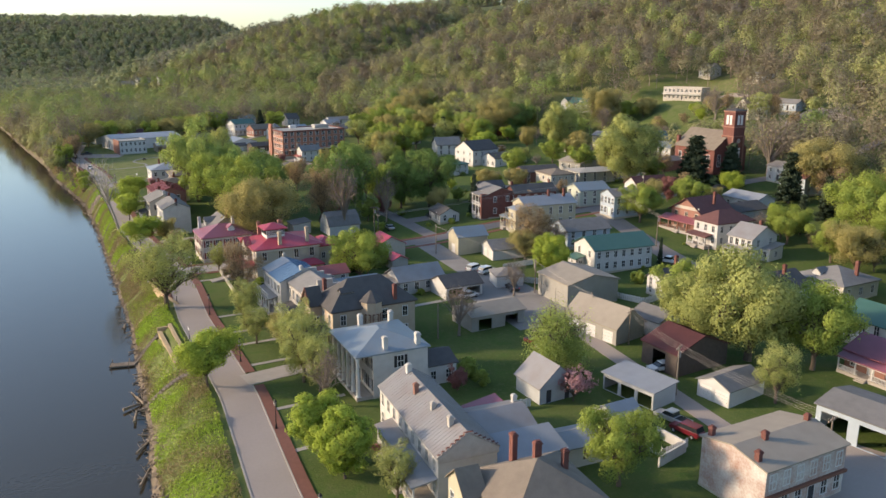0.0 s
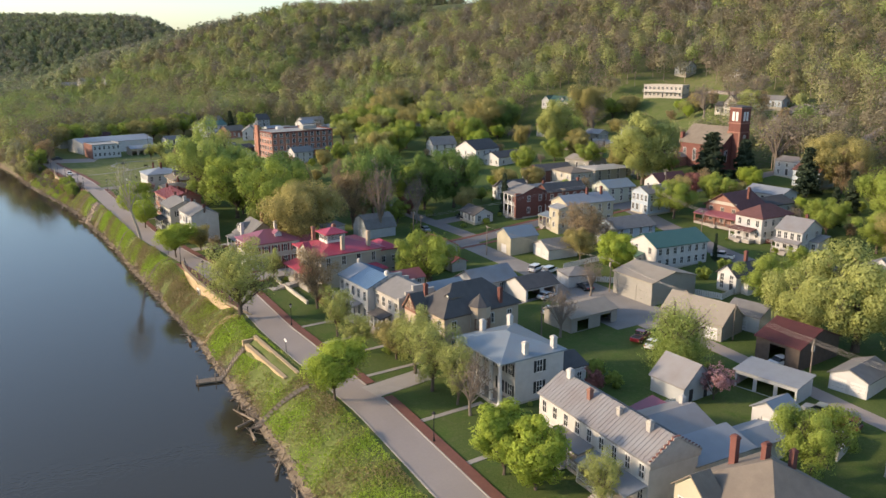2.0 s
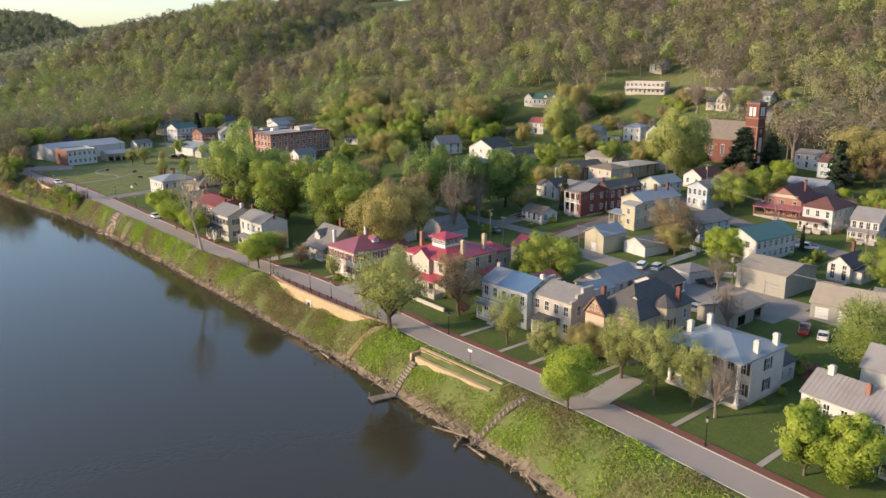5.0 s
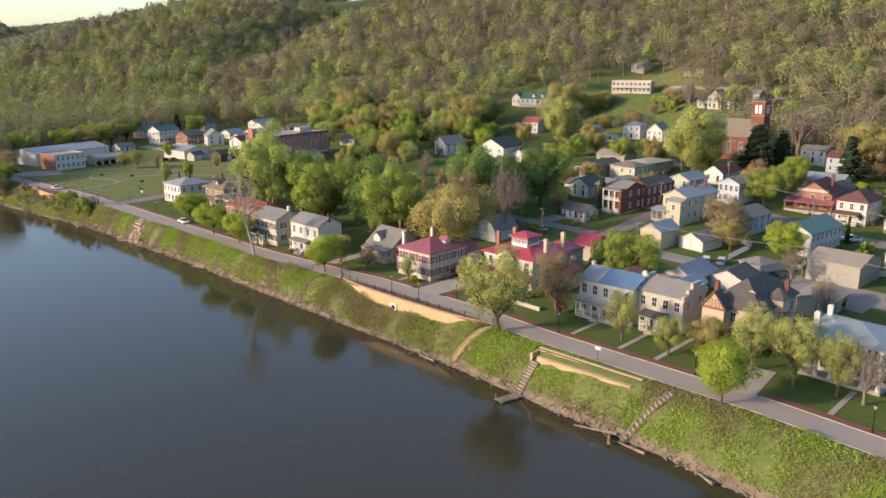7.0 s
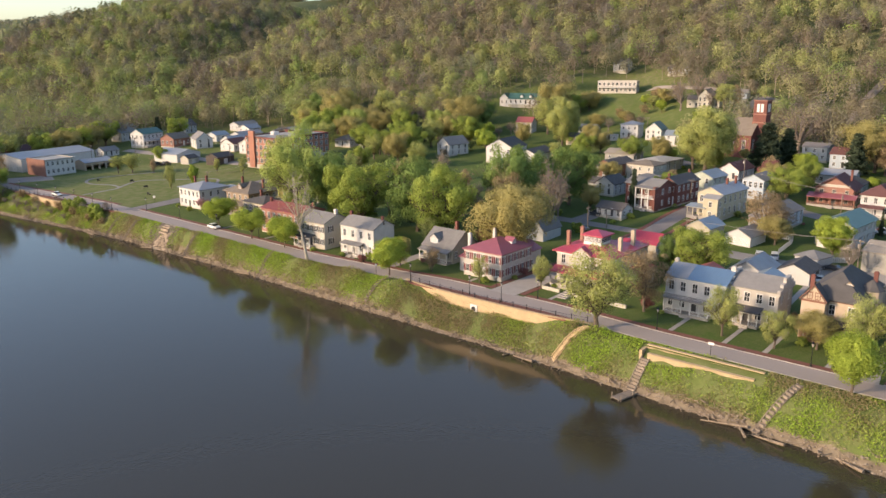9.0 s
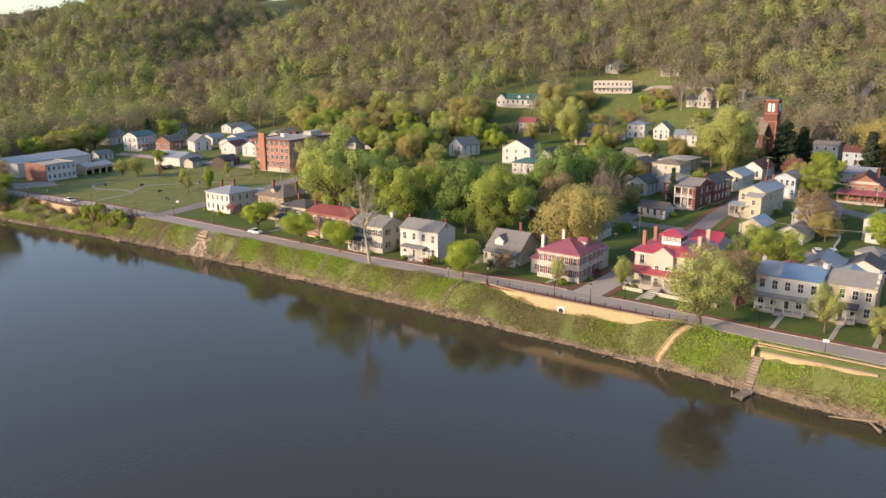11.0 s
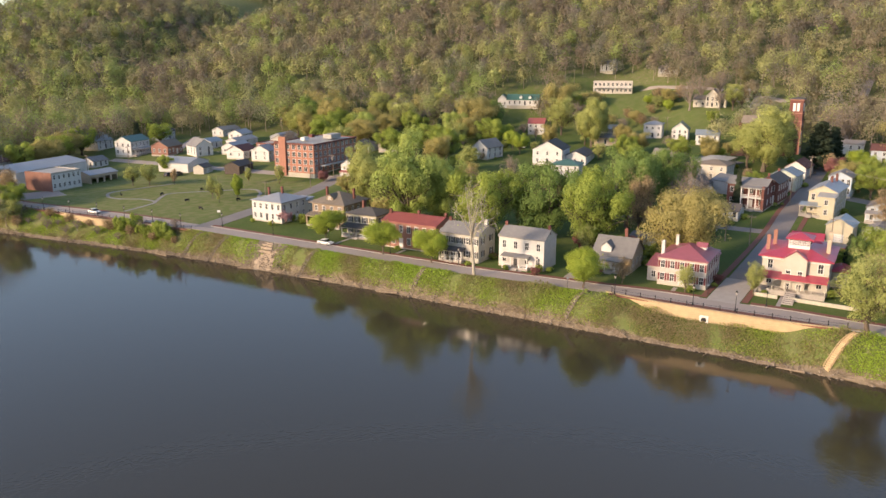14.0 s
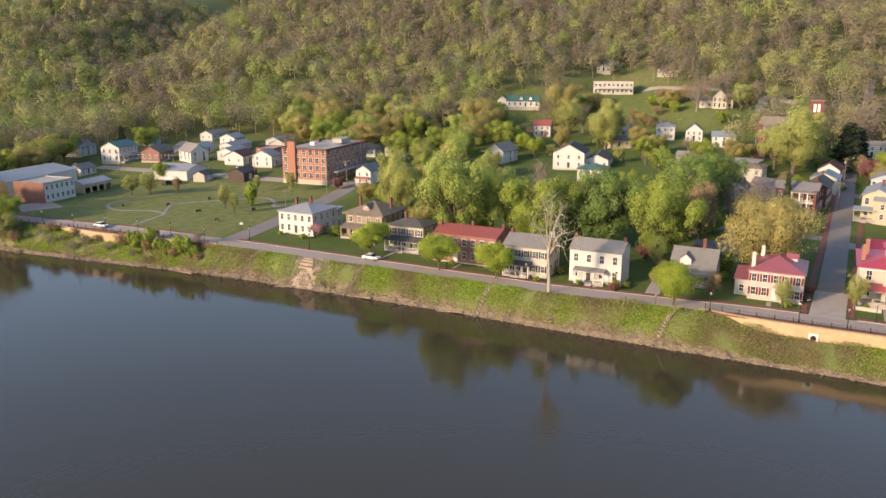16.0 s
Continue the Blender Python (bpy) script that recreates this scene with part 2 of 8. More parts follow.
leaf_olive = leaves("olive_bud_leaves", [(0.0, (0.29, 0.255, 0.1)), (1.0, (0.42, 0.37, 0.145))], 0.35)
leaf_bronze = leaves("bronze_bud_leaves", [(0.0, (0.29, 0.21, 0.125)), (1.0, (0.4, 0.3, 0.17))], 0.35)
leaf_dark = leaves("conifer_needles", [(0.0, (0.04, 0.06, 0.04)), (1.0, (0.08, 0.1, 0.06))], 0.15)
leaf_pink = leaves("pink_blossom", [(0.0, (0.42, 0.22, 0.23)), (1.0, (0.54, 0.34, 0.34))], 0.4)
leaf_plum = leaves("plum_leaves", [(0.0, (0.24, 0.1, 0.1)), (1.0, (0.32, 0.16, 0.14))], 0.4)
leaf_weed = leaves("bank_weeds", [(0.0, (0.27, 0.22, 0.125)), (0.3, (0.265, 0.26, 0.1)), (0.6, (0.26, 0.31, 0.075)), (1.0, (0.28, 0.39, 0.06))], 0.45)


def ground_material():
    """Turf, with worn and weedy patches, bare earth at the water's edge and leaf litter under the woods."""
    m = bpy.data.materials.new("turf")
    m.use_nodes = True
    nt = m.node_tree
    b = nt.nodes["Principled BSDF"]
    b.inputs["Roughness"].default_value, b.inputs["Specular IOR Level"].default_value = 0.95, 0.1
    co = nt.nodes.new("ShaderNodeNewGeometry").outputs["Position"]

    def tex(scale, detail=5):
        n = nt.nodes.new("ShaderNodeTexNoise")
        n.inputs["Scale"].default_value, n.inputs["Detail"].default_value = scale, detail
        nt.links.new(co, n.inputs["Vector"])
        return n.outputs["Fac"]

    def blend(fac, a, c, lo=None, hi=None):
        x = nt.nodes.new("ShaderNodeMix")
        x.data_type = "RGBA"
        if lo is not None:
            mr = nt.nodes.new("ShaderNodeMapRange")
            mr.inputs["From Min"].default_value, mr.inputs["From Max"].default_value = lo, hi
            nt.links.new(fac, mr.inputs["Value"])
            fac = mr.outputs[0]
        nt.links.new(fac, x.inputs["Factor"])
        for s, v in (("A", a), ("B", c)):
            if isinstance(v, tuple):
                x.inputs[s].default_value = (*v, 1)
            else:
                nt.links.new(v, x.inputs[s])
        return x.outputs["Result"]

    grass = blend(tex(0.07), (0.07, 0.105, 0.026), (0.11, 0.135, 0.04), 0.35, 0.65)
    grass = blend(tex(0.9), grass, (0.13, 0.135, 0.06), 0.55, 0.8)
    grass = blend(tex(0.28, 8), grass, (0.075, 0.12, 0.026), 0.52, 0.66)
    grass = blend(tex(2.2, 6), grass, (0.13, 0.145, 0.05), 0.56, 0.74)
    grass = blend(tex(7.0, 2), grass, (0.055, 0.085, 0.027), 0.45, 0.8)
    dry = nt.nodes.new("ShaderNodeAttribute")
    dry.attribute_name = "dry"
    grass = blend(dry.outputs["Fac"], grass, blend(tex(0.35, 8), (0.14, 0.165, 0.05), (0.2, 0.195, 0.085), 0.4, 0.62))
    soil = blend(tex(0.5), (0.12, 0.095, 0.068), (0.215, 0.172, 0.12), 0.35, 0.65)
    att = nt.nodes.new("ShaderNodeAttribute")
    att.attribute_name = "bare"
    nadd = nt.nodes.new("ShaderNodeMath")
    nadd.operation = "MULTIPLY_ADD"
    nadd.inputs[1].default_value, nadd.inputs[2].default_value = 0.7, -0.35
    nt.links.new(tex(0.8), nadd.inputs[0])
    s = nt.nodes.new("ShaderNodeMath")
    nt.links.new(att.outputs["Fac"], s.inputs[0])
    nt.links.new(nadd.outputs[0], s.inputs[1])
    nt.links.new(blend(s.outputs[0], grass, soil, 0.35, 0.65), b.inputs["Base Color"])
    bp = nt.nodes.new("ShaderNodeBump")
    bp.inputs["Strength"].default_value, bp.inputs["Distance"].default_value = 0.5, 0.15
    nt.links.new(tex(3.0), bp.inputs["Height"])
    nt.links.new(bp.outputs[0], b.inputs["Normal"])
    return m


turf = ground_material()


def water_material():
    m = bpy.data.materials.new("river_water")
    m.use_nodes = True
    nt = m.node_tree
    b = nt.nodes["Principled BSDF"]
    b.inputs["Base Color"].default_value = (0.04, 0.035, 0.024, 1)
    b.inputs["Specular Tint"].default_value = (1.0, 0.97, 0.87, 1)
    b.inputs["Roughness"].default_value, b.inputs["IOR"].default_value = 0.07, 1.43
    co = nt.nodes.new("ShaderNodeNewGeometry").outputs["Position"]
    n1, n2 = nt.nodes.new("ShaderNodeTexNoise"), nt.nodes.new("ShaderNodeTexNoise")
    n1.inputs["Scale"].default_value, n2.inputs["Scale"].default_value = 0.25, 1.6
    add = nt.nodes.new("ShaderNodeMath")
    for n in (n1, n2):
        nt.links.new(co, n.inputs["Vector"])
    nt.links.new(n1.outputs["Fac"], add.inputs[0])
    nt.links.new(n2.outputs["Fac"], add.inputs[1])
    bp = nt.nodes.new("ShaderNodeBump")
    bp.inputs["Strength"].default_value, bp.inputs["Distance"].default_value = 0.3, 0.05
    nt.links.new(add.outputs[0], bp.inputs["Height"])
    nt.links.new(bp.outputs[0], b.inputs["Normal"])
    return m


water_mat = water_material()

# ---- shapes ----


def smooth(a, b, v):
    k = min(1.0, max(0.0, (v - a) / (b - a)))
    return k * k * (3 - 2 * k)


def along(v, pairs):
    """A value that runs straight from pair to pair."""
    if v <= pairs[0][0]:
        return pairs[0][1]
    for (a, p), (b, q) in zip(pairs, pairs[1:]):
        if v <= b:
            return p + (q - p) * (v - a) / (b - a)
    return pairs[-1][1]


WATER = -6.5
SHORE = [(-200, 0), (60, 6), (106, 10.0), (119, 11.6), (149, 13.5), (165, 14.8), (190, 15.4), (233, 16.3), (260, 17.3), (300, 17), (319, 16.8), (342, 15.2), (381, 11.1), (403, 9.1), (435, 8), (540, -2), (710, -17), (800, -40), (900, -110), (1000, -300)]
FOOT = [(-100, 235), (200, 235), (250, 229), (305, 243), (350, 229), (450, 205), (700, 124), (800, 86), (900, 72), (1150, 130), (1300, 260)]


EDGE = [(-200, 10), (60, 15.5), (85, 18), (110, 20.5), (150, 21.5), (205, 21.5), (240, 20.5), (280, 21.5), (340, 22), (370, 21), (400, 18.5), (435, 18), (540, 9), (710, -6), (800, -28), (900, -95), (1000, -280)]

ROAD = [(-100, 2), (60, 16.6), (82, 18.5), (110, 21.3), (150, 22.2), (163, 23.3), (172, 24), (200, 24), (210, 22.8), (240, 20.8), (280, 21.7), (330, 23), (350, 22.8), (370, 22), (390, 20), (412, 18.5), (440, 19), (480, 24), (560, 40)]

def bank_top(y):
    """Where the bank reaches the level of the town; further in behind the two river walls."""
    return along(y, EDGE) + 7.5 * smooth(162, 176, y) * (1 - smooth(194, 209, y)) + 4.5 * smooth(328, 345, y) * (1 - smooth(388, 408, y))


def hill(s):
    if s <= 0:
        return 0.0
    return 0.33 * s - 3.3 * (1 - math.exp(-s / 10)) if s < 130 else 39.6 + 52 * (1 - math.exp(-(s - 130) / 190))


def shoulder(s, y):
    """Where the slope stands higher or lower than its even run: steep at the foot of the far spurs, low at the near end."""
    up = 9 * smooth(300, 400, y) * smooth(-5, 45, s) * (1 - smooth(60, 125, s)) * (1 - smooth(520, 580, y))
    up += 11 * smooth(530, 620, y) * smooth(-25, 25, s) * (1 - smooth(210, 300, s))
    return up - 10 * (1 - smooth(200, 290, y)) * smooth(60, 120, s) - 14 * smooth(800, 950, y) * smooth(40, 160, s)


def ravine(x, y):
    """The wooded gully that parts the near spur from the hill behind it."""
    k = min(1.0, max(0.0, (x - 130) / 430))
    d = y - (575 + 150 * k)
    return 40 * math.exp(-(d / 52) ** 2) * smooth(25, 150, x - along(y, FOOT)) * (1 - 0.5 * k)


PADS = [(297, 297, 26.5, 17), (275, 240, 22.2, 15)]     # levelled places on the hillside


def ground(x, y):
    """The height of the land: river bed, bank, the flat with the town, the hillside and the far ridge."""
    if x < -420:
        top = 60 * smooth(420, 900, -x)
        return -8.0 + (8.0 + top) * smooth(420, 440, -x)
    top = 0.055 * (math.sqrt((x - 85) ** 2 + 400) + (x - 85)) * 0.5 - 0.06
    top += hill(x - along(y, FOOT)) + shoulder(x - along(y, FOOT), y) - ravine(x, y) + 2.0 * math.exp(-((x - 221) ** 2 + (y - 247) ** 2) / 600)
    top += (2.5 * smooth(135, 185, y) - 1.3) * smooth(92, 118, x) * (1 - smooth(236, 262, x))
    if x > 235:
        top += 6 * noise.noise((x * 0.012, y * 0.012, 5)) * smooth(235, 320, x)
    for px, py, pz, r in PADS:
        k = math.exp(-(((x - px) ** 2 + (y - py) ** 2) / r ** 2) ** 2)
        top += (pz - top) * k
    if y > 1000:
        top = max(top, (104 - 52 * smooth(340, 450, x)) * smooth(1250, 1750, y + 0.25 * x))
    a, b = along(y, SHORE), bank_top(y)
    a -= 0.156 * (b - a)
    k = min(1.0, max(0.0, (x - a) / (b - a)))
    return -8.0 + (8.0 + top) * math.sin(k * math.pi / 2) ** 1.1


def linked(name, bm, mat):
    me = bpy.data.meshes.new(name)
    bm.to_mesh(me)
    bm.free()
    me.materials.append(mat)
    return me


def part(name, bm, mat, parent=None, label="", m=None):
    """One mesh object of a bmesh, or of a mesh that others share, under a thing or a part."""
    me = bm if isinstance(bm, bpy.types.Mesh) else linked(name, bm, mat)
    ob = new(name, me)
    if parent:
        ob.parent = parent
    if m is not None:
        ob.matrix_basis = m
    return tagged(ob, label) if label else ob


def empty(name, m, label, category, group="", kind=""):
    ob = new(name)
    ob.matrix_basis = m
    return tagged(ob, label, category, group, kind)


def box(bm, x0, x1, y0, y1, z0, z1):
    vs = [bm.verts.new((x, y, z)) for z in (z0, z1) for x, y in ((x0, y0), (x1, y0), (x1, y1), (x0, y1))]
    for f in ((3, 2, 1, 0), (4, 5, 6, 7), (0, 1, 5, 4), (1, 2, 6, 5), (2, 3, 7, 6), (3, 0, 4, 7)):
        bm.faces.new([vs[i] for i in f])
    return bm


def boxed(*dims):
    return box(bmesh.new(), *dims)


def prism(bm, profile, u0, u1, axis="x"):
    """A closed profile of (v, z) drawn along x or y."""
    put = (lambda u, v, z: (u, v, z)) if axis == "x" else (lambda u, v, z: (-v, u, z))
    a = [bm.verts.new(put(u0, v, z)) for v, z in profile]
    b = [bm.verts.new(put(u1, v, z)) for v, z in profile]
    n = len(profile)
    for i in range(n):
        bm.faces.new((a[i], a[(i + 1) % n], b[(i + 1) % n], b[i]))
    bm.faces.new(a[::-1])
    bm.faces.new(b)
    bmesh.ops.recalc_face_normals(bm, faces=bm.faces)
    return bm


def cone(bm, p, q, r0, r1, sides=6):
    """A tapered tube from p to q."""
    p, q = Vector(p), Vector(q)
    way = q - p
    if way.length < 1e-6:
        return bm
    rot = way.to_track_quat("Z", "Y").to_matrix()
    rings = []
    for c, r in ((p, r0), (q, r1)):
        rings.append([bm.verts.new(c + rot @ Vector((r * math.cos(2 * math.pi * i / sides), r * math.sin(2 * math.pi * i / sides), 0))) for i in range(sides)])
    for i in range(sides):
        bm.faces.new((rings[0][i], rings[0][(i + 1) % sides], rings[1][(i + 1) % sides], rings[1][i]))
    bm.faces.new(rings[1])
    bm.faces.new(rings[0][::-1])
    return bm


def tube(bm, pts, r, sides=4):
    """A thin tube along a line of points, in one piece."""
    rings = []
    for i, p in enumerate(pts):
        way = Vector(pts[min(i + 1, len(pts) - 1)]) - Vector(pts[max(i - 1, 0)])
        rot = way.to_track_quat("Z", "Y").to_matrix()
        rings.append([bm.verts.new(Vector(p) + rot @ Vector((r * math.cos(2 * math.pi * j / sides), r * math.sin(2 * math.pi * j / sides), 0))) for j in range(sides)])
    for a, b in zip(rings, rings[1:]):
        for j in range(sides):
            bm.faces.new((a[j], a[(j + 1) % sides], b[(j + 1) % sides], b[j]))
    return bm


# ---- buildings ----
SHARED = {}


def shared(key, make):
    if key not in SHARED:
        SHARED[key] = make()
    return SHARED[key]


def slab(us, zs, solid, y0, y1):
    """A flat lattice of the solid cells of a grid in x and z, as one connected mesh."""
    bm = bmesh.new()
    got = {}

    def vert(i, j, y):
        if (i, j, y) not in got:
            got[i, j, y] = bm.verts.new((us[i], y, zs[j]))
        return got[i, j, y]

    def full(i, j):
        return 0 <= i < len(us) - 1 and 0 <= j < len(zs) - 1 and solid[i][j]
    for i in range(len(us) - 1):
        for j in range(len(zs) - 1):
            if not full(i, j):
                continue
            bm.faces.new([vert(*p, y0) for p in ((i, j), (i + 1, j), (i + 1, j + 1), (i, j + 1))])
            for (di, dj), (p, q) in (((-1, 0), ((i, j + 1), (i, j))), ((1, 0), ((i + 1, j), (i + 1, j + 1))), ((0, -1), ((i, j), (i + 1, j))), ((0, 1), ((i + 1, j + 1), (i, j + 1)))):
                if not full(i + di, j + dj):
                    bm.faces.new((vert(*p, y0), vert(*p, y1), vert(*q, y1), vert(*q, y0)))
    return bm


def window_meshes(w, h, trim, style):
    def frame_bm():
        c = 0.11
        us = [-w / 2 - c, -w / 2, w / 2, w / 2 + c]
        zs = [-c, 0, h, h + c * 1.4]
        if style != "door":
            us[2:2], zs[2:2] = [-0.025, 0.025], [h * 0.5 - 0.03, h * 0.5 + 0.03]
        solid = [[i % 2 == 0 or j % 2 == 0 for j in range(len(zs) - 1)] for i in range(len(us) - 1)]
        return linked("window_frame", slab(us, zs, solid, -0.05, 0.07), trim)
    return shared(("frame", w, h, trim.name, style), frame_bm), shared(("pane", w, h), lambda: linked("pane", boxed(-w / 2, w / 2, 0.09, 0.11, 0, h), glass))


def add_window(parent, m, w, h, trim, shutters=None, name="window"):
    fr, pa = window_meshes(w, h, trim, name)
    ob = part(name, fr, None, parent, "", m)
    part("pane", pa, None, ob)
    if shutters:
        sw = w * 0.48
        sh = shared(("shutter", w, h, shutters.name), lambda: linked("shutter", boxed(0, sw, -0.06, -0.01, 0, h), shutters))
        for x in (-w / 2 - 0.12 - sw, w / 2 + 0.12):
            part("shutter", sh, None, ob, "", pose(x, 0, 0))
    return ob


def door_mesh(w, h, mat):
    def make():
        bm = boxed(-w / 2, w / 2, 0.06, 0.11, 0, h)
        for z0, z1 in ((0.2, h * 0.42), (h * 0.5, h - 0.2)):
            for x0, x1 in ((-w / 2 + 0.12, -0.06), (0.06, w / 2 - 0.12)):
                box(bm, x0, x1, 0.045, 0.065, z0, z1)
        return linked("door", bm, mat)
    return shared(("door", w, h, mat.name), make)


def wall_face(bm, w, z0, z1, holes, m):
    """A wall's outer face with openings cut through and their reveals. holes: (x0, x1, z0, z1)."""
    us = sorted({-w / 2, w / 2, *[v for h in holes for v in h[:2]]})
    zs = sorted({z0, z1, *[v for h in holes for v in h[2:]]})

    def quad(*pts):
        bm.faces.new([bm.verts.new(m @ Vector(p)) for p in pts])
    for a, b in zip(us, us[1:]):
        for c, d in zip(zs, zs[1:]):
            if not any(h[0] <= (a + b) / 2 <= h[1] and h[2] <= (c + d) / 2 <= h[3] for h in holes):
                quad((a, 0, c), (b, 0, c), (b, 0, d), (a, 0, d))
    t = 0.16
    for a, b, c, d in holes:
        quad((a, 0, c), (a, 0, d), (a, t, d), (a, t, c))
        quad((b, 0, c), (b, t, c), (b, t, d), (b, 0, d))
        quad((a, 0, d), (b, 0, d), (b, t, d), (a, t, d))
        quad((a, 0, c), (a, t, c), (b, t, c), (b, 0, c))


def roof_profile(kind, half, eave, rise, over, t=0.16):
    s = rise / half
    if kind == "gambrel":
        top = [(-half - over, eave - over * 0.9), (-half * 0.62, eave + rise * 0.68), (0, eave + rise), (half * 0.62, eave + rise * 0.68), (half + over, eave - over * 0.9)]
    elif kind == "shed":
        s = rise / (2 * half)
        top = [(-half - over, eave - over * s), (half + over, eave + rise + over * s)]
    else:
        top = [(-half - over, eave - over * s), (0, eave + rise), (half + over, eave - over * s)]
    return [(v, z + 0.02) for v, z in top] + [(v, z + 0.02 + t) for v, z in top[::-1]]


def hip_roof(bm, w, d, eave, rise, over, flat=0.0):
    """A hipped roof with a short ridge; flat: the share that stays level on top."""
    a, b = w / 2 + over, d / 2 + over
    if a >= b:
        p, q = a - b * (1 - flat), b * flat
    else:
        p, q = a * flat, b - a * (1 - flat)
    lo = [bm.verts.new((x, y, eave - 0.12)) for x, y in ((-a, -b), (a, -b), (a, b), (-a, b))]
    ed = [bm.verts.new((x, y, eave + 0.1)) for x, y in ((-a, -b), (a, -b), (a, b), (-a, b))]
    p, q = max(p, 0.02), max(q, 0.02)
    up = [bm.verts.new((x, y, eave + rise)) for x, y in ((-p, -q), (p, -q), (p, q), (-p, q))]
    bm.faces.new(lo[::-1])
    for i in range(4):
        j = (i + 1) % 4
        bm.faces.new((lo[i], lo[j], ed[j], ed[i]))
        bm.faces.new((ed[i], ed[j], up[j], up[i]))
    bm.faces.new(up)
    return bm


def add_seams(parent, kind, w, d, eave, rise, over, mat, step=0.6):
    """Standing seams of a metal gable roof, from eave to ridge."""
    bm = bmesh.new()
    length, half = (w, d / 2) if kind == "gable_x" else (d, w / 2)
    s = rise / half
    n = int((length + 2 * over) / step)
    for i in range(n + 1):
        u = -length / 2 - over + 0.04 + i * (length + 2 * over - 0.08) / n
        for e in (-1, 1):
            prof = [(e * (half + over), eave - over * s + 0.17), (0, eave + rise + 0.17), (0, eave + rise + 0.23), (e * (half + over), eave - over * s + 0.23)]
            prism(bm, prof, u - 0.025, u + 0.025, "x" if kind == "gable_x" else "y")
    return part("roof_seams", bm, mat, parent)


def chimney(parent, x, y, z0, z1, w=0.6, d=0.6, mat=None, cap=True):
    bm = boxed(-w / 2, w / 2, -d / 2, d / 2, z0, z1)
    if cap:
        box(bm, -w / 2 - 0.07, w / 2 + 0.07, -d / 2 - 0.07, d / 2 + 0.07, z1 - 0.3, z1 - 0.12)
        box(bm, -w / 2 + 0.12, w / 2 - 0.12, -d / 2 + 0.12, d / 2 - 0.12, z1, z1 + 0.12)
    return part("chimney", bm, mat or dark_brick, parent, "", pose(x, y, 0))


def porch(parent, x0, x1, y0, depth, height, mat_roof, posts=4, rise=0.5, floor=0.5, rail=True, mat=None, side="front", roof=True, post_r=0.09):
    """A porch against the front wall (local -y) between x0 and x1; y0 is the wall's face."""
    mat = mat or trim_white
    y1 = y0 - depth
    rot = Matrix.Identity(4)
    part("porch_floor", boxed(x0, x1, y1, y0 - 0.01, -0.3, floor), concrete, parent)
    if roof:
        o = 0.25
        bm = bmesh.new()
        vs = [(x0 - o, y1 - o, height), (x1 + o, y1 - o, height), (x1 + o, y0 - 0.01, height + rise), (x0 - o, y0 - 0.01, height + rise)]
        lo, hi = [bm.verts.new(v) for v in vs], [bm.verts.new((v[0], v[1], v[2] + 0.18)) for v in vs]
        bm.faces.new(lo[::-1])
        bm.faces.new(hi)
        for i in range(4):
            bm.faces.new((lo[i], lo[(i + 1) % 4], hi[(i + 1) % 4], hi[i]))
        part("porch_roof", bm, mat_roof, parent)
    for i in range(posts):
        x = x0 + 0.12 + (x1 - x0 - 0.24) * i / max(1, posts - 1)
        part("post", boxed(x - post_r, x + post_r, y1 + 0.05, y1 + 0.05 + 2 * post_r, floor, height + 0.05), mat, parent)
    part("beam", boxed(x0, x1, y1 + 0.02, y1 + 0.26, height - 0.2, height - 0.004), mat, parent)
    if rail:
        gap = 0.9
        mid = (x0 + x1) / 2
        for a, b in ((x0 + 0.1, mid - gap), (mid + gap, x1 - 0.1)):
            if b - a < 0.4:
                continue
            n = max(2, int((b - a) / 0.22))
            us = [a]
            for i in range(n):
                x = a + (b - a) * (i + 0.5) / n
                us += [x - 0.025, x + 0.025]
            us.append(b)
            zs = [floor, floor + 0.1, floor + 0.16, floor + 0.8, floor + 0.88]
            solid = [[j in (1, 3) or i % 2 == 1 for j in range(4)] for i in range(len(us) - 1)]
            part("railing", slab(us, zs, solid, y1 + 0.1, y1 + 0.15), mat, parent)
        bm = bmesh.new()
        for i in range(3):
            box(bm, mid - 0.8, mid + 0.8, y1 - 0.3 * (3 - i), y1 - 0.3 * (2 - i), -0.3, floor * (i + 1) / 3 - 0.05)
        part("steps", bm, concrete, parent)


FRONTS = []     # place, turn, width and depth of each house


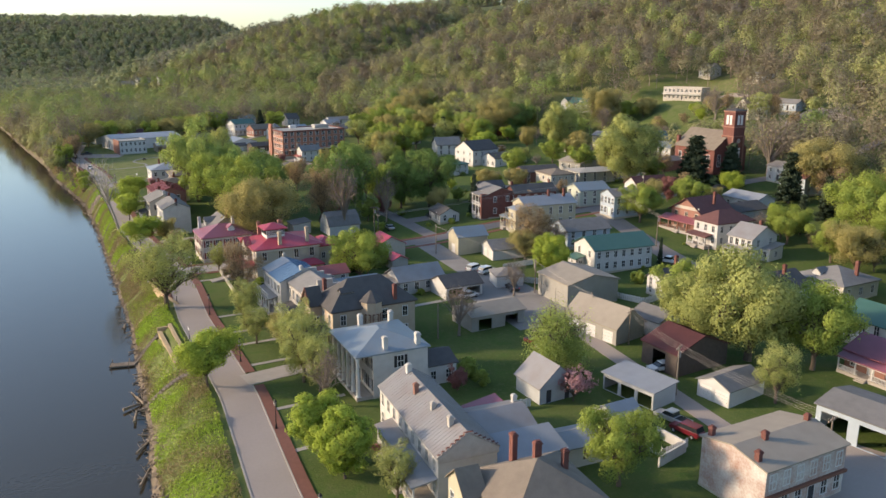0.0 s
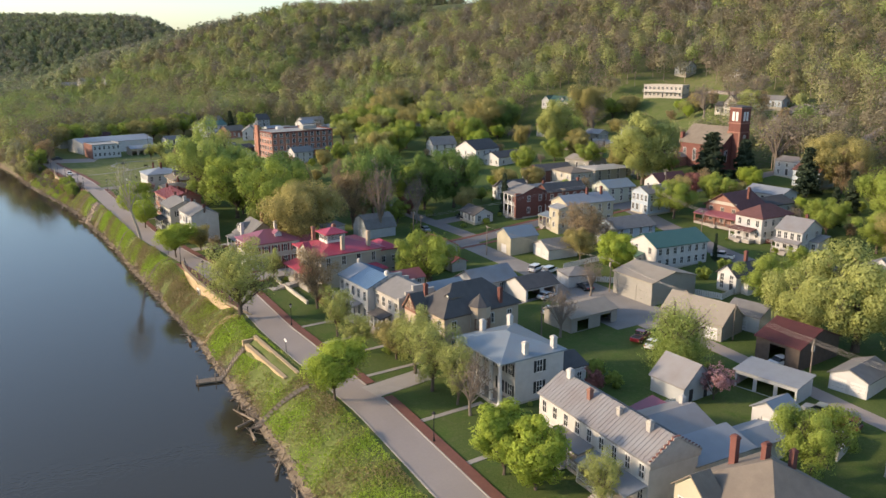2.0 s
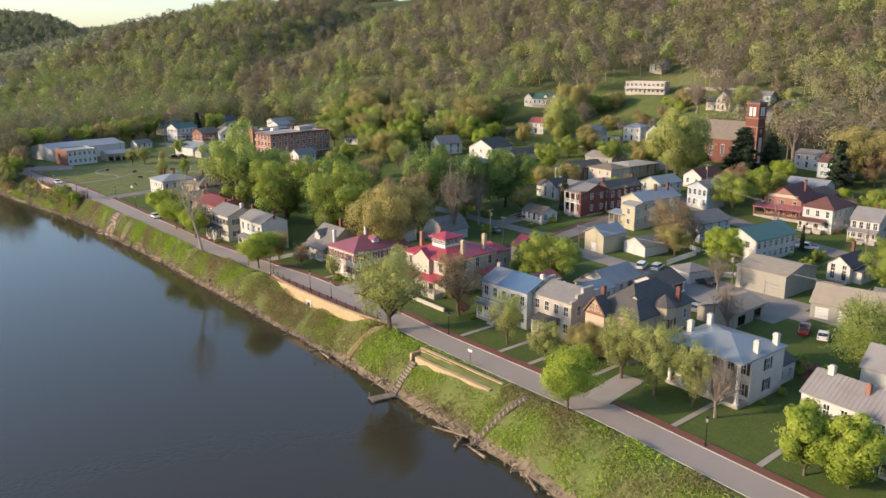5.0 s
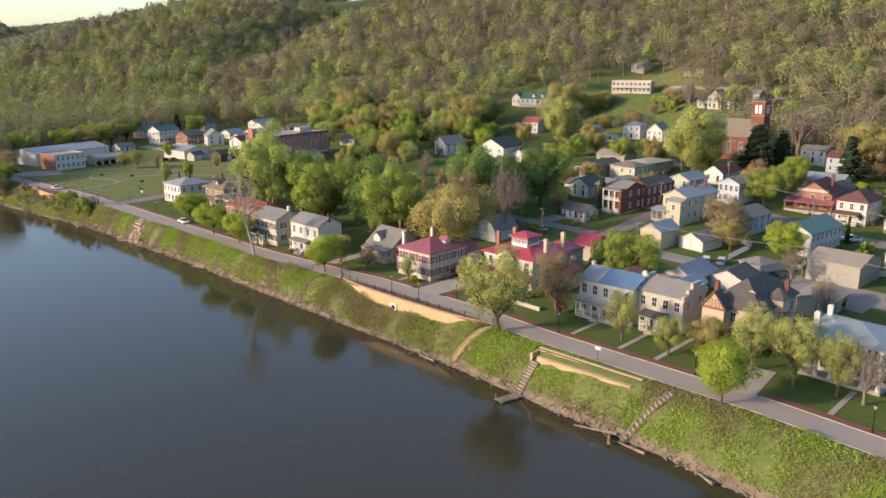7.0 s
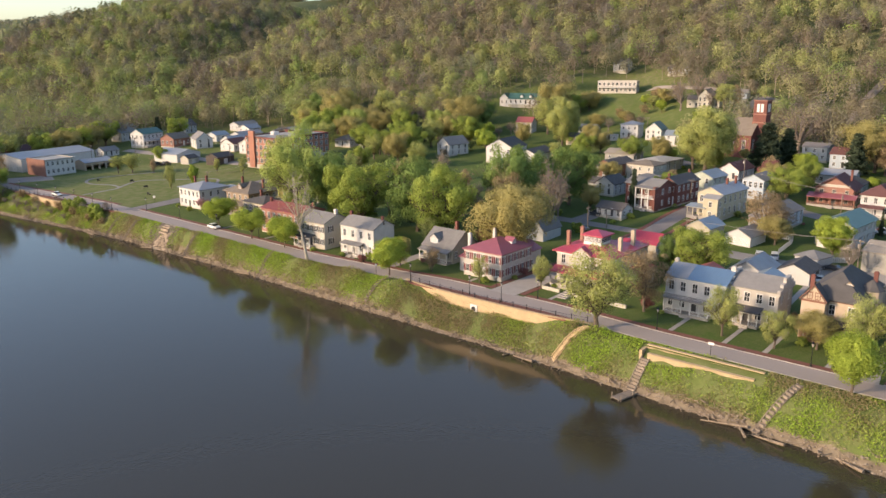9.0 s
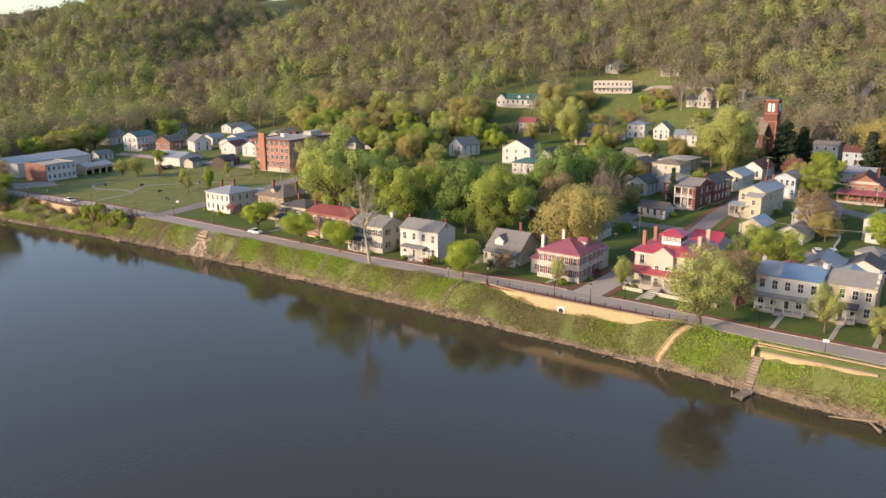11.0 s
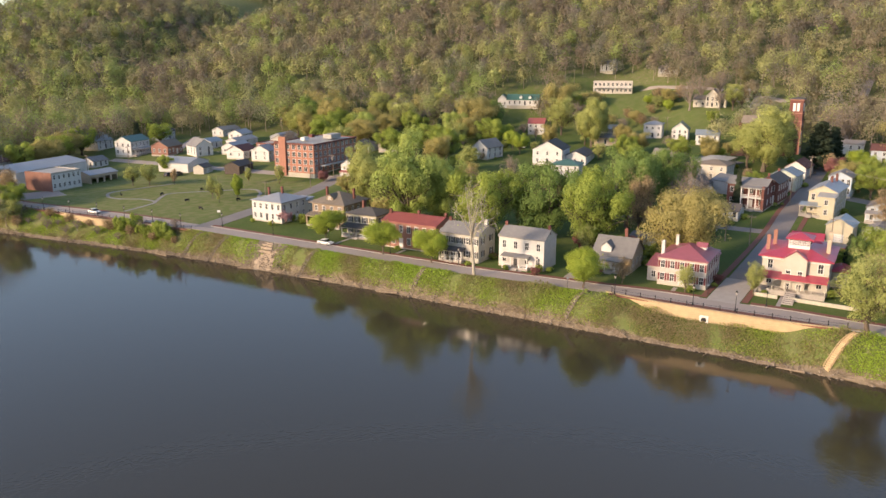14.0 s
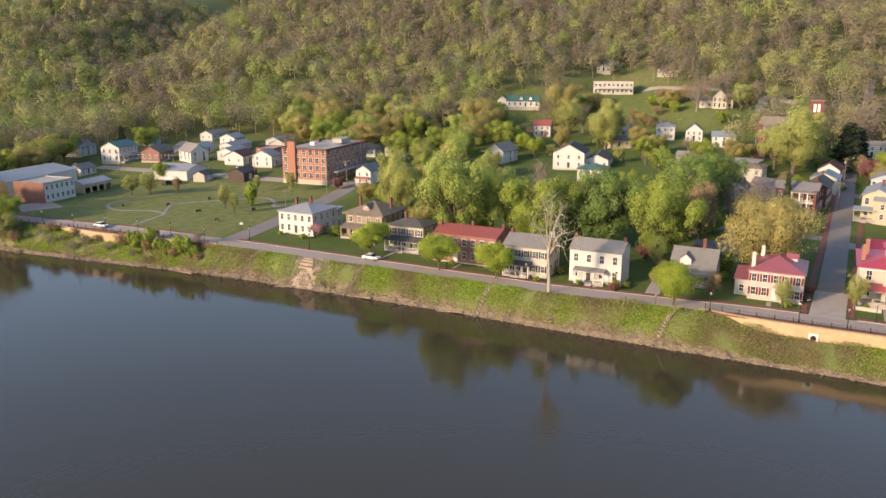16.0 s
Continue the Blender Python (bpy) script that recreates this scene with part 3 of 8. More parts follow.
def house(name, label, x, y, rot, w, d, eave, rise, roof="gable_x", wall=None, top=None, trim=None, floors=2, bays=(3, 2, 3, 2), win=(0.9, 1.55), shutters=None, over=0.4, z=None, door=None, door_bay=None, base=0.5, chimneys=(), seams=None, group="houses of the town", category="house", parapet=None):
    """A building that faces its local -y. bays: windows a floor on front, right, back, left. Returns its root."""
    trim = trim or trim_white
    z = ground(x, y) if z is None else z
    root = empty(name, pose(x, y, z, 0, 0, rot), label, category, group)
    FRONTS.append((x, y, rot, w, d))
    walls = bmesh.new()
    sides = [(w, pose(0, -d / 2, 0)), (d, pose(w / 2, 0, 0, 0, 0, 90)), (w, pose(0, d / 2, 0, 0, 0, 180)), (d, pose(-w / 2, 0, 0, 0, 0, -90))]
    fh = (eave - base) / floors
    todo = []
    for k, (length, m) in enumerate(sides):
        n, holes = bays[k], []
        for f in range(floors):
            zs = base + f * fh + (fh - win[1]) * 0.45
            for i in range(n):
                u = (i + 0.5) * length / n - length / 2
                if k == 0 and f == 0 and door is not None and i == (n // 2 if door_bay is None else door_bay):
                    holes.append((u - 0.5, u + 0.5, base, base + 2.15))
                    todo.append(("door", m @ pose(u, 0, base), 1.0, 2.15))
                else:
                    holes.append((u - win[0] / 2, u + win[0] / 2, zs, zs + win[1]))
                    todo.append(("window", m @ pose(u, 0, zs), *win))
        wall_face(walls, length, -1.5, eave, holes, m)
    if roof in ("gable_x", "gable_y", "gambrel_x", "gambrel_y", "shed_x", "shed_y"):
        kind, ax = roof.split("_")
        half, length = (d / 2, w) if ax == "x" else (w / 2, d)
        prof = roof_profile(kind, half, eave, rise, over)
        n = len(prof) // 2
        for e in (-1, 1):
            pts = [(-half, eave), *[p for p in prof[:n] if abs(p[0]) < half], (half, eave)]
            if kind == "shed":
                pts = [(-half, eave), (half, eave), (half, eave + rise)]
            vs = [walls.verts.new((e * length / 2, v, zz) if ax == "x" else (-v, e * length / 2, zz)) for v, zz in pts]
            walls.faces.new(vs)
        part("roof", prism(bmesh.new(), prof, -length / 2 - over, length / 2 + over, ax), top, root)
        if seams:
            add_seams(root, roof, w, d, eave, rise, over, seams)
    elif roof == "hip":
        part("roof", hip_roof(bmesh.new(), w, d, eave, rise, over), top, root)
    elif roof == "deck":
        part("roof", hip_roof(bmesh.new(), w, d, eave, rise, over, 0.35), top, root)
    elif roof == "flat":
        part("roof", boxed(-w / 2 + 0.25, w / 2 - 0.25, -d / 2 + 0.25, d / 2 - 0.25, eave - 0.5, eave - 0.25), top, root)
        bm = bmesh.new()
        for a in ((-w / 2 - 0.08, w / 2 + 0.08, -d / 2 - 0.08, -d / 2 + 0.25), (-w / 2 - 0.08, w / 2 + 0.08, d / 2 - 0.25, d / 2 + 0.08), (-w / 2 - 0.08, -w / 2 + 0.25, -d / 2 + 0.25, d / 2 - 0.25), (w / 2 - 0.25, w / 2 + 0.08, -d / 2 + 0.25, d / 2 - 0.25)):
            box(bm, *a, eave - 0.6, eave + 0.12)
        part("cornice", bm, parapet or wall, root)
    part("wall", walls, wall, root)
    part("foundation", boxed(-w / 2 - 0.04, w / 2 + 0.04, -d / 2 - 0.04, d / 2 + 0.04, -1.5, base * 0.6), stone_wall, root)
    for kind, m, a, b in todo:
        if kind == "door":
            ob = part("door_frame", window_meshes(a, b, trim, "door")[0], None, root, "", m)
            part("door", door_mesh(a, b, door), None, ob)
        else:
            add_window(root, m, a, b, trim, shutters)
    for c in chimneys:
        chimney(root, *c)
    return root


def wing(root, x0, x1, y0, y1, eave, rise, roof, wall, top, windows=2, trim=None, over=0.3):
    """A lower wing of a house, in the house's own axes."""
    w, d, cx, cy = x1 - x0, y1 - y0, (x0 + x1) / 2, (y0 + y1) / 2
    m = pose(cx, cy, 0)
    bm = bmesh.new()
    todo = []
    for length, mm in ((w, pose(0, -d / 2, 0)), (d, pose(w / 2, 0, 0, 0, 0, 90)), (w, pose(0, d / 2, 0, 0, 0, 180)), (d, pose(-w / 2, 0, 0, 0, 0, -90))):
        holes = []
        n = max(0, min(windows, int(length / 2.2)))
        for f in range(2 if eave > 4.6 else 1):
            zs = 0.9 + f * 2.8
            for i in range(n):
                u = (i + 0.5) * length / n - length / 2
                holes.append((u - 0.42, u + 0.42, zs, zs + 1.35))
                todo.append(mm @ pose(u, 0, zs))
        wall_face(bm, length, -1.5, eave, holes, mm)
    kind, _, ax = roof.partition("_")
    if kind in ("gable", "shed", "gambrel"):
        half, length = (d / 2, w) if ax == "x" else (w / 2, d)
        prof = roof_profile(kind, half, eave, rise, over)
        n = len(prof) // 2
        for e in (-1, 1):
            pts = [(-half, eave), *[p for p in prof[:n] if abs(p[0]) < half], (half, eave)]
            if kind == "shed":
                pts = [(-half, eave), (half, eave), (half, eave + rise)]
            bm.faces.new([bm.verts.new((e * length / 2, v, zz) if ax == "x" else (-v, e * length / 2, zz)) for v, zz in pts])
        part("wing_roof", prism(bmesh.new(), prof, -length / 2 - over, length / 2 + over, ax), top, root, "", m)
    elif kind == "hip":
        part("wing_roof", hip_roof(bmesh.new(), w, d, eave, rise, over), top, root, "", m)
    else:
        part("wing_roof", boxed(-w / 2 - 0.15, w / 2 + 0.15, -d / 2 - 0.15, d / 2 + 0.15, eave - 0.02, eave + 0.2), top, root, "", m)
    part("wing_wall", bm, wall, root, "", m)
    for mm in todo:
        add_window(root, m @ mm, 0.84, 1.35, trim or trim_white)


def dormer(root, x, y, z, w=1.5, h=1.3, deep=2.5, wall=None, top=None, m=None):
    """A small gabled dormer that looks to local -y of m."""
    m = (m or Matrix.Identity(4)) @ pose(x, y, z)
    bm = boxed(-w / 2, w / 2, 0, deep, 0, h)
    bm.faces.new([bm.verts.new(p) for p in ((-w / 2, 0, h), (w / 2, 0, h), (0, 0, h + w * 0.42))])
    ob = part("dormer", bm, wall, root, "", m)
    part("dormer_roof", prism(bmesh.new(), roof_profile("gable", w / 2, h, w * 0.42, 0.2, 0.1), -0.25, deep, "y"), top, ob, "", None)
    fr, pa = window_meshes(0.75, 0.95, trim_white, "window")
    part("window", fr, None, ob, "", pose(0, -0.02, 0.2))


def garage(name, label, x, y, rot, w, d, eave, rise, wall, top, roof="gable_y", doors=2, door_w=2.5, door_h=2.1, door_mat=None, z=None, category="garage", open_bay=False):
    """A shed or garage whose doors look to local -y."""
    z = ground(x, y) if z is None else z
    root = empty(name, pose(x, y, z, 0, 0, rot), label, category, "outbuildings")
    bm = bmesh.new()
    us = [(i + 0.5) * w / doors - w / 2 for i in range(doors)]
    wall_face(bm, w, -1, eave, [(u - door_w / 2, u + door_w / 2, 0, door_h) for u in us], pose(0, -d / 2, 0))
    wall_face(bm, d, -1, eave, [], pose(w / 2, 0, 0, 0, 0, 90))
    wall_face(bm, w, -1, eave, [], pose(0, d / 2, 0, 0, 0, 180))
    wall_face(bm, d, -1, eave, [], pose(-w / 2, 0, 0, 0, 0, -90))
    kind, _, ax = roof.partition("_")
    if kind == "hip":
        part("roof", hip_roof(bmesh.new(), w, d, eave, rise, 0.3), top, root)
    elif kind == "flat":
        part("roof", boxed(-w / 2 - 0.2, w / 2 + 0.2, -d / 2 - 0.2, d / 2 + 0.2, eave - 0.02, eave + 0.2), top, root)
    else:
        half, length = (d / 2, w) if ax == "x" else (w / 2, d)
        prof = roof_profile(kind, half, eave, rise, 0.3)
        n = len(prof) // 2
        for e in (-1, 1):
            pts = [(-half, eave), *[p for p in prof[:n] if abs(p[0]) < half], (half, eave)]
            if kind == "shed":
                pts = [(-half, eave), (half, eave), (half, eave + rise)]
            bm.faces.new([bm.verts.new((e * length / 2, v, zz) if ax == "x" else (-v, e * length / 2, zz)) for v, zz in pts])
        part("roof", prism(bmesh.new(), prof, -length / 2 - 0.3, length / 2 + 0.3, ax), top, root)
    part("wall", bm, wall, root)
    if not open_bay:
        def make():
            b = bmesh.new()
            for i in range(4):
                box(b, -door_w / 2, door_w / 2, 0.08, 0.14, i * door_h / 4, (i + 1) * door_h / 4 - 0.04)
            return linked("garage_door", b, door_mat or trim_white)
        me = shared(("gdoor", door_w, door_h, (door_mat or trim_white).name), make)
        for u in us:
            part("garage_door", me, None, root, "", pose(u, -d / 2, 0))
    return root

# ---- land, river, streets ----
CLEAR = [(262, 272, 42), (285, 296, 26), (274, 240, 24), (240, 248, 28), (225, 314, 14), (264, 338, 15), (214, 408, 14), (150, 492, 16), (296, 312, 16), (242, 285, 22), (330, 190, 10), (252, 333, 15), (256, 342, 13), (225, 318, 17), (213, 322, 14), (160, 455, 26), (175, 440, 16), (95, 660, 22), (62, 650, 16), (70, 610, 14), (96, 855, 22), (108, 828, 18), (92, 755, 18), (122, 782, 14)]


def wooded(x, y):
    """Whether the land is under trees: the hillside, its foot and the bank beyond the town."""
    if any((x - a) ** 2 + (y - b) ** 2 < r * r for a, b, r in CLEAR):
        return False
    if y > 1150 and x < 200:
        return x > along(y, SHORE) + 4
    if y > 470:
        return x > along(y, SHORE) + 0.5 and not (25 < x < 150 and y < 492)
    if y > 418 and x < 27:
        return x > along(y, SHORE) + 0.5
    return x > along(y, FOOT) - 12


def steps_of(spans):
    out = []
    for a, b, st in spans:
        n = max(1, round((b - a) / st))
        out += [a + (b - a) * i / n for i in range(n)]
    return out + [spans[-1][1]]


def land():
    xs = steps_of([(-2400, -600, 300), (-600, -400, 20), (-400, -40, 30), (-40, -20, 4), (-20, 34, 0.9), (34, 240, 4), (240, 700, 9), (700, 2600, 60)])
    ys = steps_of([(-1200, -100, 60), (-100, 50, 10), (50, 440, 2.0), (440, 800, 8), (800, 1900, 25), (1900, 3300, 100)])
    verts, bare, dry = [], [], []
    for y in ys:
        sh = along(y, SHORE)
        for x in xs:
            z = ground(x, y)
            if -20 < x < 24 and 40 < y < 800 and z < -0.25:
                z += 0.5 * noise.noise((x * 0.35, y * 0.35, 0)) + 0.2 * noise.noise((x * 1.1, y * 1.1, 3))
            verts.append((x, y, z))
            bare.append(max(1.0 - smooth(0.5, 1.8, x - sh), 0.42 if wooded(x, y) else 0.0))
            park = smooth(332, 342, y) * (1 - smooth(418, 430, y)) * (1 - smooth(95, 104, x))
            dry.append(max(0.85 * park, 0.4 * smooth(232, 250, x), 0.5 * (x < along(y, ROAD) + 1), 0.35 * smooth(300, 420, y)))
    nx = len(xs)
    faces = [(j * nx + i, j * nx + i + 1, (j + 1) * nx + i + 1, (j + 1) * nx + i) for j in range(len(ys) - 1) for i in range(nx - 1)]
    me = bpy.data.meshes.new("ground")
    me.from_pydata(verts, [], faces)
    me.materials.append(turf)
    me.attributes.new("bare", "FLOAT", "POINT").data.foreach_set("value", bare)
    me.attributes.new("dry", "FLOAT", "POINT").data.foreach_set("value", dry)
    me.shade_smooth()
    return tagged(new("ground", me), "grassy river bank, town lawns and wooded hillside", "ground", "", "structure")


land()
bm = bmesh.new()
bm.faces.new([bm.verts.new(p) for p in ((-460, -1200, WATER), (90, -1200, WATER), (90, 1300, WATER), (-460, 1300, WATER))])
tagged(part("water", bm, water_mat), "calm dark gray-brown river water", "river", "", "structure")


def ribbon(name, label, mat, left, right, ts, lift=0.06, category="road", thick=0.25, floor_z=None):
    """A paved strip between two edge lines, laid on the land with sides that go into it."""
    bm = bmesh.new()
    rows = []
    for t in ts:
        (ax, ay), (bx, by) = left(t), right(t)
        row = []
        for k in (0, 0.25, 0.5, 0.75, 1):
            x, y = ax + (bx - ax) * k, ay + (by - ay) * k
            z = ground(x, y)
            if floor_z is not None:
                z = max(z, floor_z)
            row.append((x, y, z + lift))
        rows.append([bm.verts.new((row[0][0], row[0][1], row[0][2] - thick)), *[bm.verts.new(p) for p in row], bm.verts.new((row[-1][0], row[-1][1], row[-1][2] - thick))])
    for a, b in zip(rows, rows[1:]):
        for i in range(len(a) - 1):
            bm.faces.new((a[i], a[i + 1], b[i + 1], b[i]))
    bmesh.ops.recalc_face_normals(bm, faces=bm.faces)
    return tagged(part(name, bm, mat), label, category, "", "structure")




def road_edge(off):
    return lambda y: (along(y, ROAD) + off, y)


ys = steps_of([(-60, 480, 4)])
ribbon("road", "worn gray asphalt street along the river", asphalt, road_edge(0), road_edge(5.3), ys, 0.06, floor_z=0)
for a, b in ((-60, 112.5), (118, 180), (190, 330), (343, 420)):
    ribbon("pavement", "dark red brick sidewalk beside the street", paver, road_edge(5.36), road_edge(6.9), steps_of([(a, b, 4)]), 0.14, "sidewalk", floor_z=0)
    ribbon("curb", "pale concrete curb of the street", concrete, road_edge(5.2), road_edge(5.36), steps_of([(a, b, 4)]), 0.16, "curb", floor_z=0)
ribbon("curb", "pale concrete edge of the street on the river side", concrete, road_edge(-0.22), road_edge(0), steps_of([(-60, 163, 4)]), 0.12, "curb", floor_z=-0.2)
ribbon("pavement", "dark red brick walk along the river wall", paver, lambda y: (max(21.9, along(y, ROAD) - 2.1), y), road_edge(0), steps_of([(164, 207, 3)]), 0.12, "sidewalk", floor_z=0)
ribbon("pavement", "dark red brick walk along the far river wall", paver, road_edge(-1.6), road_edge(0), steps_of([(332, 404, 3)]), 0.12, "sidewalk", floor_z=0)


def straight(p, q, w):
    """Edge lines of a straight strip of width w."""
    p, q = Vector(p), Vector(q)
    n = Vector((-(q - p).y, (q - p).x)).normalized() * w / 2
    return (lambda t: tuple(p.lerp(q, t) + n)), (lambda t: tuple(p.lerp(q, t) - n))


def lane(name, label, mat, p, q, w, lift=0.05, category="road", floor_z=None):
    n = max(2, int((Vector(p) - Vector(q)).length / 5))
    ribbon(name, label, mat, *straight(p, q, w), [i / n for i in range(n + 1)], lift, category, floor_z=floor_z)


lane("road", "gray asphalt cross street climbing from the river", street, (27, 185.4), (235, 180.5), 5.2, floor_z=0)
lane("road", "gray drive winding up past the villa", asphalt, (262, 214), (281, 221.5), 3.4, 0.25)
lane("road", "gray drive behind the villa", asphalt, (281, 221.5), (296, 221), 4.5, 0.3)
lane("road", "gray road along the hill", asphalt, (296, 221), (290, 200), 4.0, 0.3)
lane("road", "gray road past the hill motel", asphalt, (306, 285), (300, 240), 3.6, 0.3)
lane("road", "gray asphalt lane climbing the hill", asphalt, (235, 178.5), (330, 174), 4.0, 0.3)
for s in (-1, 1):
    lane("pavement", "dark brick sidewalk of the cross street", paver, (30, 185.3 + s * 4.1), (150, 181.3 + s * 4.1), 1.3, 0.09, "sidewalk")
lane("road", "gray asphalt street beside the park", street, (26, 331), (112, 345), 6.5, 0.06)
lane("road", "gray asphalt street behind the park", asphalt, (108, 330), (102, 470), 5.0, 0.05)
lane("road", "gray asphalt street rising toward the hill", asphalt, (104, 440), (165, 482), 4.0, 0.08)
lane("road", "gray asphalt second street of the town", street, (98, 240), (96, 186), 4.0, 0.055)
lane("road", "gray asphalt upper street past the porches", street, (150, 188), (124, 92), 6.0, 0.07)
lane("road", "narrow gray alley behind the gardens", asphalt, (86, 112), (78.3, 60), 3.2, 0.05)
lane("road", "gravel lane between the garages", gravel_mat, (91, 182), (84, 110), 6.0, 0.045)
lane("pavement", "pale gravel parking yard", gravel_mat, (86, 140), (84, 113), 15, 0.035, "yard")
lane("pavement", "gray paved yard by the old store", asphalt, (92, 52), (66, 44), 12, 0.05, "yard")
lane("pavement", "paved lot beside the long sheds", asphalt, (20, 428), (42, 420), 14, 0.05, "yard")
lane("pavement", "gray paved yard beside the small white house", street, (97.5, 207.0), (109.5, 204.5), 5.5, 0.05, "yard")
lane("pavement", "gray paved lot behind the apartments", street, (186, 212), (197, 227), 11, 0.12, "yard")
lane("pavement", "pale paved mouth of the cross street", concrete, (28.5, 185.3), (47, 184.7), 6.4, 0.075, "road")
lane("pavement", "paved side street between the houses", concrete, (26, 115.3), (37, 116.5), 4.5, 0.07, "driveway")
lane("pavement", "concrete driveway by the stone house", concrete, (27, 218.5), (45, 219.5), 3.0, 0.05, "driveway")
lane("pavement", "concrete driveway between gardens", concrete, (52, 135.5), (80, 136.5), 1.2, 0.05, "path")


def winding(points, w):
    """Edge lines of a strip that bends softly through the points."""
    pts = [Vector(p) for p in points]
    pts = [2 * pts[0] - pts[1], *pts, 2 * pts[-1] - pts[-2]]

    def at(t):
        i = min(int(t), len(pts) - 4)
        k, (a, p, q, z) = t - i, pts[i:i + 4]
        return 0.5 * (2 * p + (q - a) * k + (2 * a - 5 * p + 4 * q - z) * k * k + (3 * p - a - 3 * q + z) * k ** 3)

    def edge(s):
        def line(t):
            v = at(t + 0.01) - at(t - 0.01) if 0.02 < t < len(points) - 1.02 else (at(0.05) - at(0.0) if t < 1 else at(len(points) - 1.0) - at(len(points) - 1.05))
            n = Vector((-v.y, v.x)).normalized() * s * w / 2
            return tuple(at(t) + n)
        return line
    return edge(1), edge(-1)


for pts in (((30, 371), (39, 372.5), (46, 375), (47.5, 383), (44, 391), (45, 398), (51, 404), (62, 402), (75, 398)), ((46, 375), (54, 381), (60, 383), (71, 373), (80, 363), (76, 355), (70, 350), (73, 344), (79, 340))):
    ribbon("path", "narrow pale path curving across the park lawn", gravel_mat, *winding(pts, 1.15), [i / 6 for i in range(6 * (len(pts) - 1) + 1)], 0.05, "path")
for y, x1 in ((90, 37), (103, 38), (131, 42), (138, 41), (148, 40), (121, 41), (175, 48), (196, 34), (231, 31), (265, 33), (285, 40)):
    lane("path", "concrete front walk to a house", concrete, (along(y, ROAD) + 6.9, y), (x1, y), 0.85, 0.06, "path")

# river walls, terraces and bank stairs


def river_wall(name, label, line, low, high, t=0.45):
    """A block wall along a line of (x, y), its courses and coping."""
    root = empty(name, pose(0, 0, 0), label, "retaining wall", "", "structure")
    bm, cap = bmesh.new(), bmesh.new()
    for (x0, y0), (x1, y1) in zip(line, line[1:]):
        n = max(1, int(math.hypot(x1 - x0, y1 - y0) / 1.2))
        for i in range(n):
            a, b = i / n, (i + 1) / n
            for r in range(int((high - low) / 0.4)):
                off = 0.02 * ((i + r) % 3)
                z0 = low + r * 0.4
                ax, ay, bx, by = x0 + (x1 - x0) * a, y0 + (y1 - y0) * a, x0 + (x1 - x0) * b, y0 + (y1 - y0) * b
                vs = [bm.verts.new(p) for p in ((ax - off, ay, z0), (bx - off, by - 0.02, z0), (bx - off, by - 0.02, z0 + 0.38), (ax - off, ay, z0 + 0.38))]
                ws = [bm.verts.new(p) for p in ((ax + t, ay, z0), (bx + t, by - 0.02, z0), (bx + t, by - 0.02, z0 + 0.38), (ax + t, ay, z0 + 0.38))]
                for k in range(4):
                    bm.faces.new((vs[k], vs[(k + 1) % 4], ws[(k + 1) % 4], ws[k]))
                bm.faces.new(vs[::-1])
            vs = [cap.verts.new(p) for z in (high - 0.02, high + 0.14) for p in ((ax - 0.1, ay, z), (bx - 0.1, by, z), (bx + t + 0.06, by, z), (ax + t + 0.06, ay, z))]
            for f in ((4, 5, 6, 7), (0, 1, 5, 4), (2, 3, 7, 6), (1, 2, 6, 5), (3, 0, 4, 7)):
                cap.faces.new([vs[k] for k in f])
    bmesh.ops.recalc_face_normals(bm, faces=bm.faces)
    part("wall", bm, tan_stone, root)
    part("coping", cap, tan_stone, root)
    return root


wall_line = [(21.5 + 1.9 * (abs(y - 184) / 24) ** 3, y) for y in range(160, 210, 3)]
w1 = river_wall("river_wall", "curved tan block retaining wall above the river", wall_line, -4.4, 0.1)
part("drain_plate", boxed(21.25, 21.6, 186.35, 188.05, -2.75, -1.05), trim_white, w1, "square pale concrete surround")
# solid black disc stands in for the dark inside of the drain hole
part("drain_pipe", cone(bmesh.new(), (21.18, 187.2, -1.9), (21.5, 187.2, -1.9), 0.52, 0.52, 16), iron, w1, "black disc painting the dark of the drain opening")
river_wall("river_wall", "tan block retaining wall along the far street", [(22.4 - 4.2 * smooth(330, 372, y) + 2.5 * smooth(376, 404, y), y) for y in range(328, 406, 3)], -2.8, 0.05)
river_wall("terrace_wall", "low tan terrace wall in the grass bank", [(19.7 + 0.01 * (y - 138), y) for y in range(128, 149, 2)], -1.4, 0.15)
w2 = river_wall("terrace_wall", "lower tan terrace wall in the grass bank", [(17.8 - 0.005 * (y - 138), y) for y in range(129, 149, 2)], -2.8, -0.7, 0.55)
part("end_wall", boxed(17.75, 20.2, 148.0, 148.5, -2.8, -0.3), tan_stone, w2)


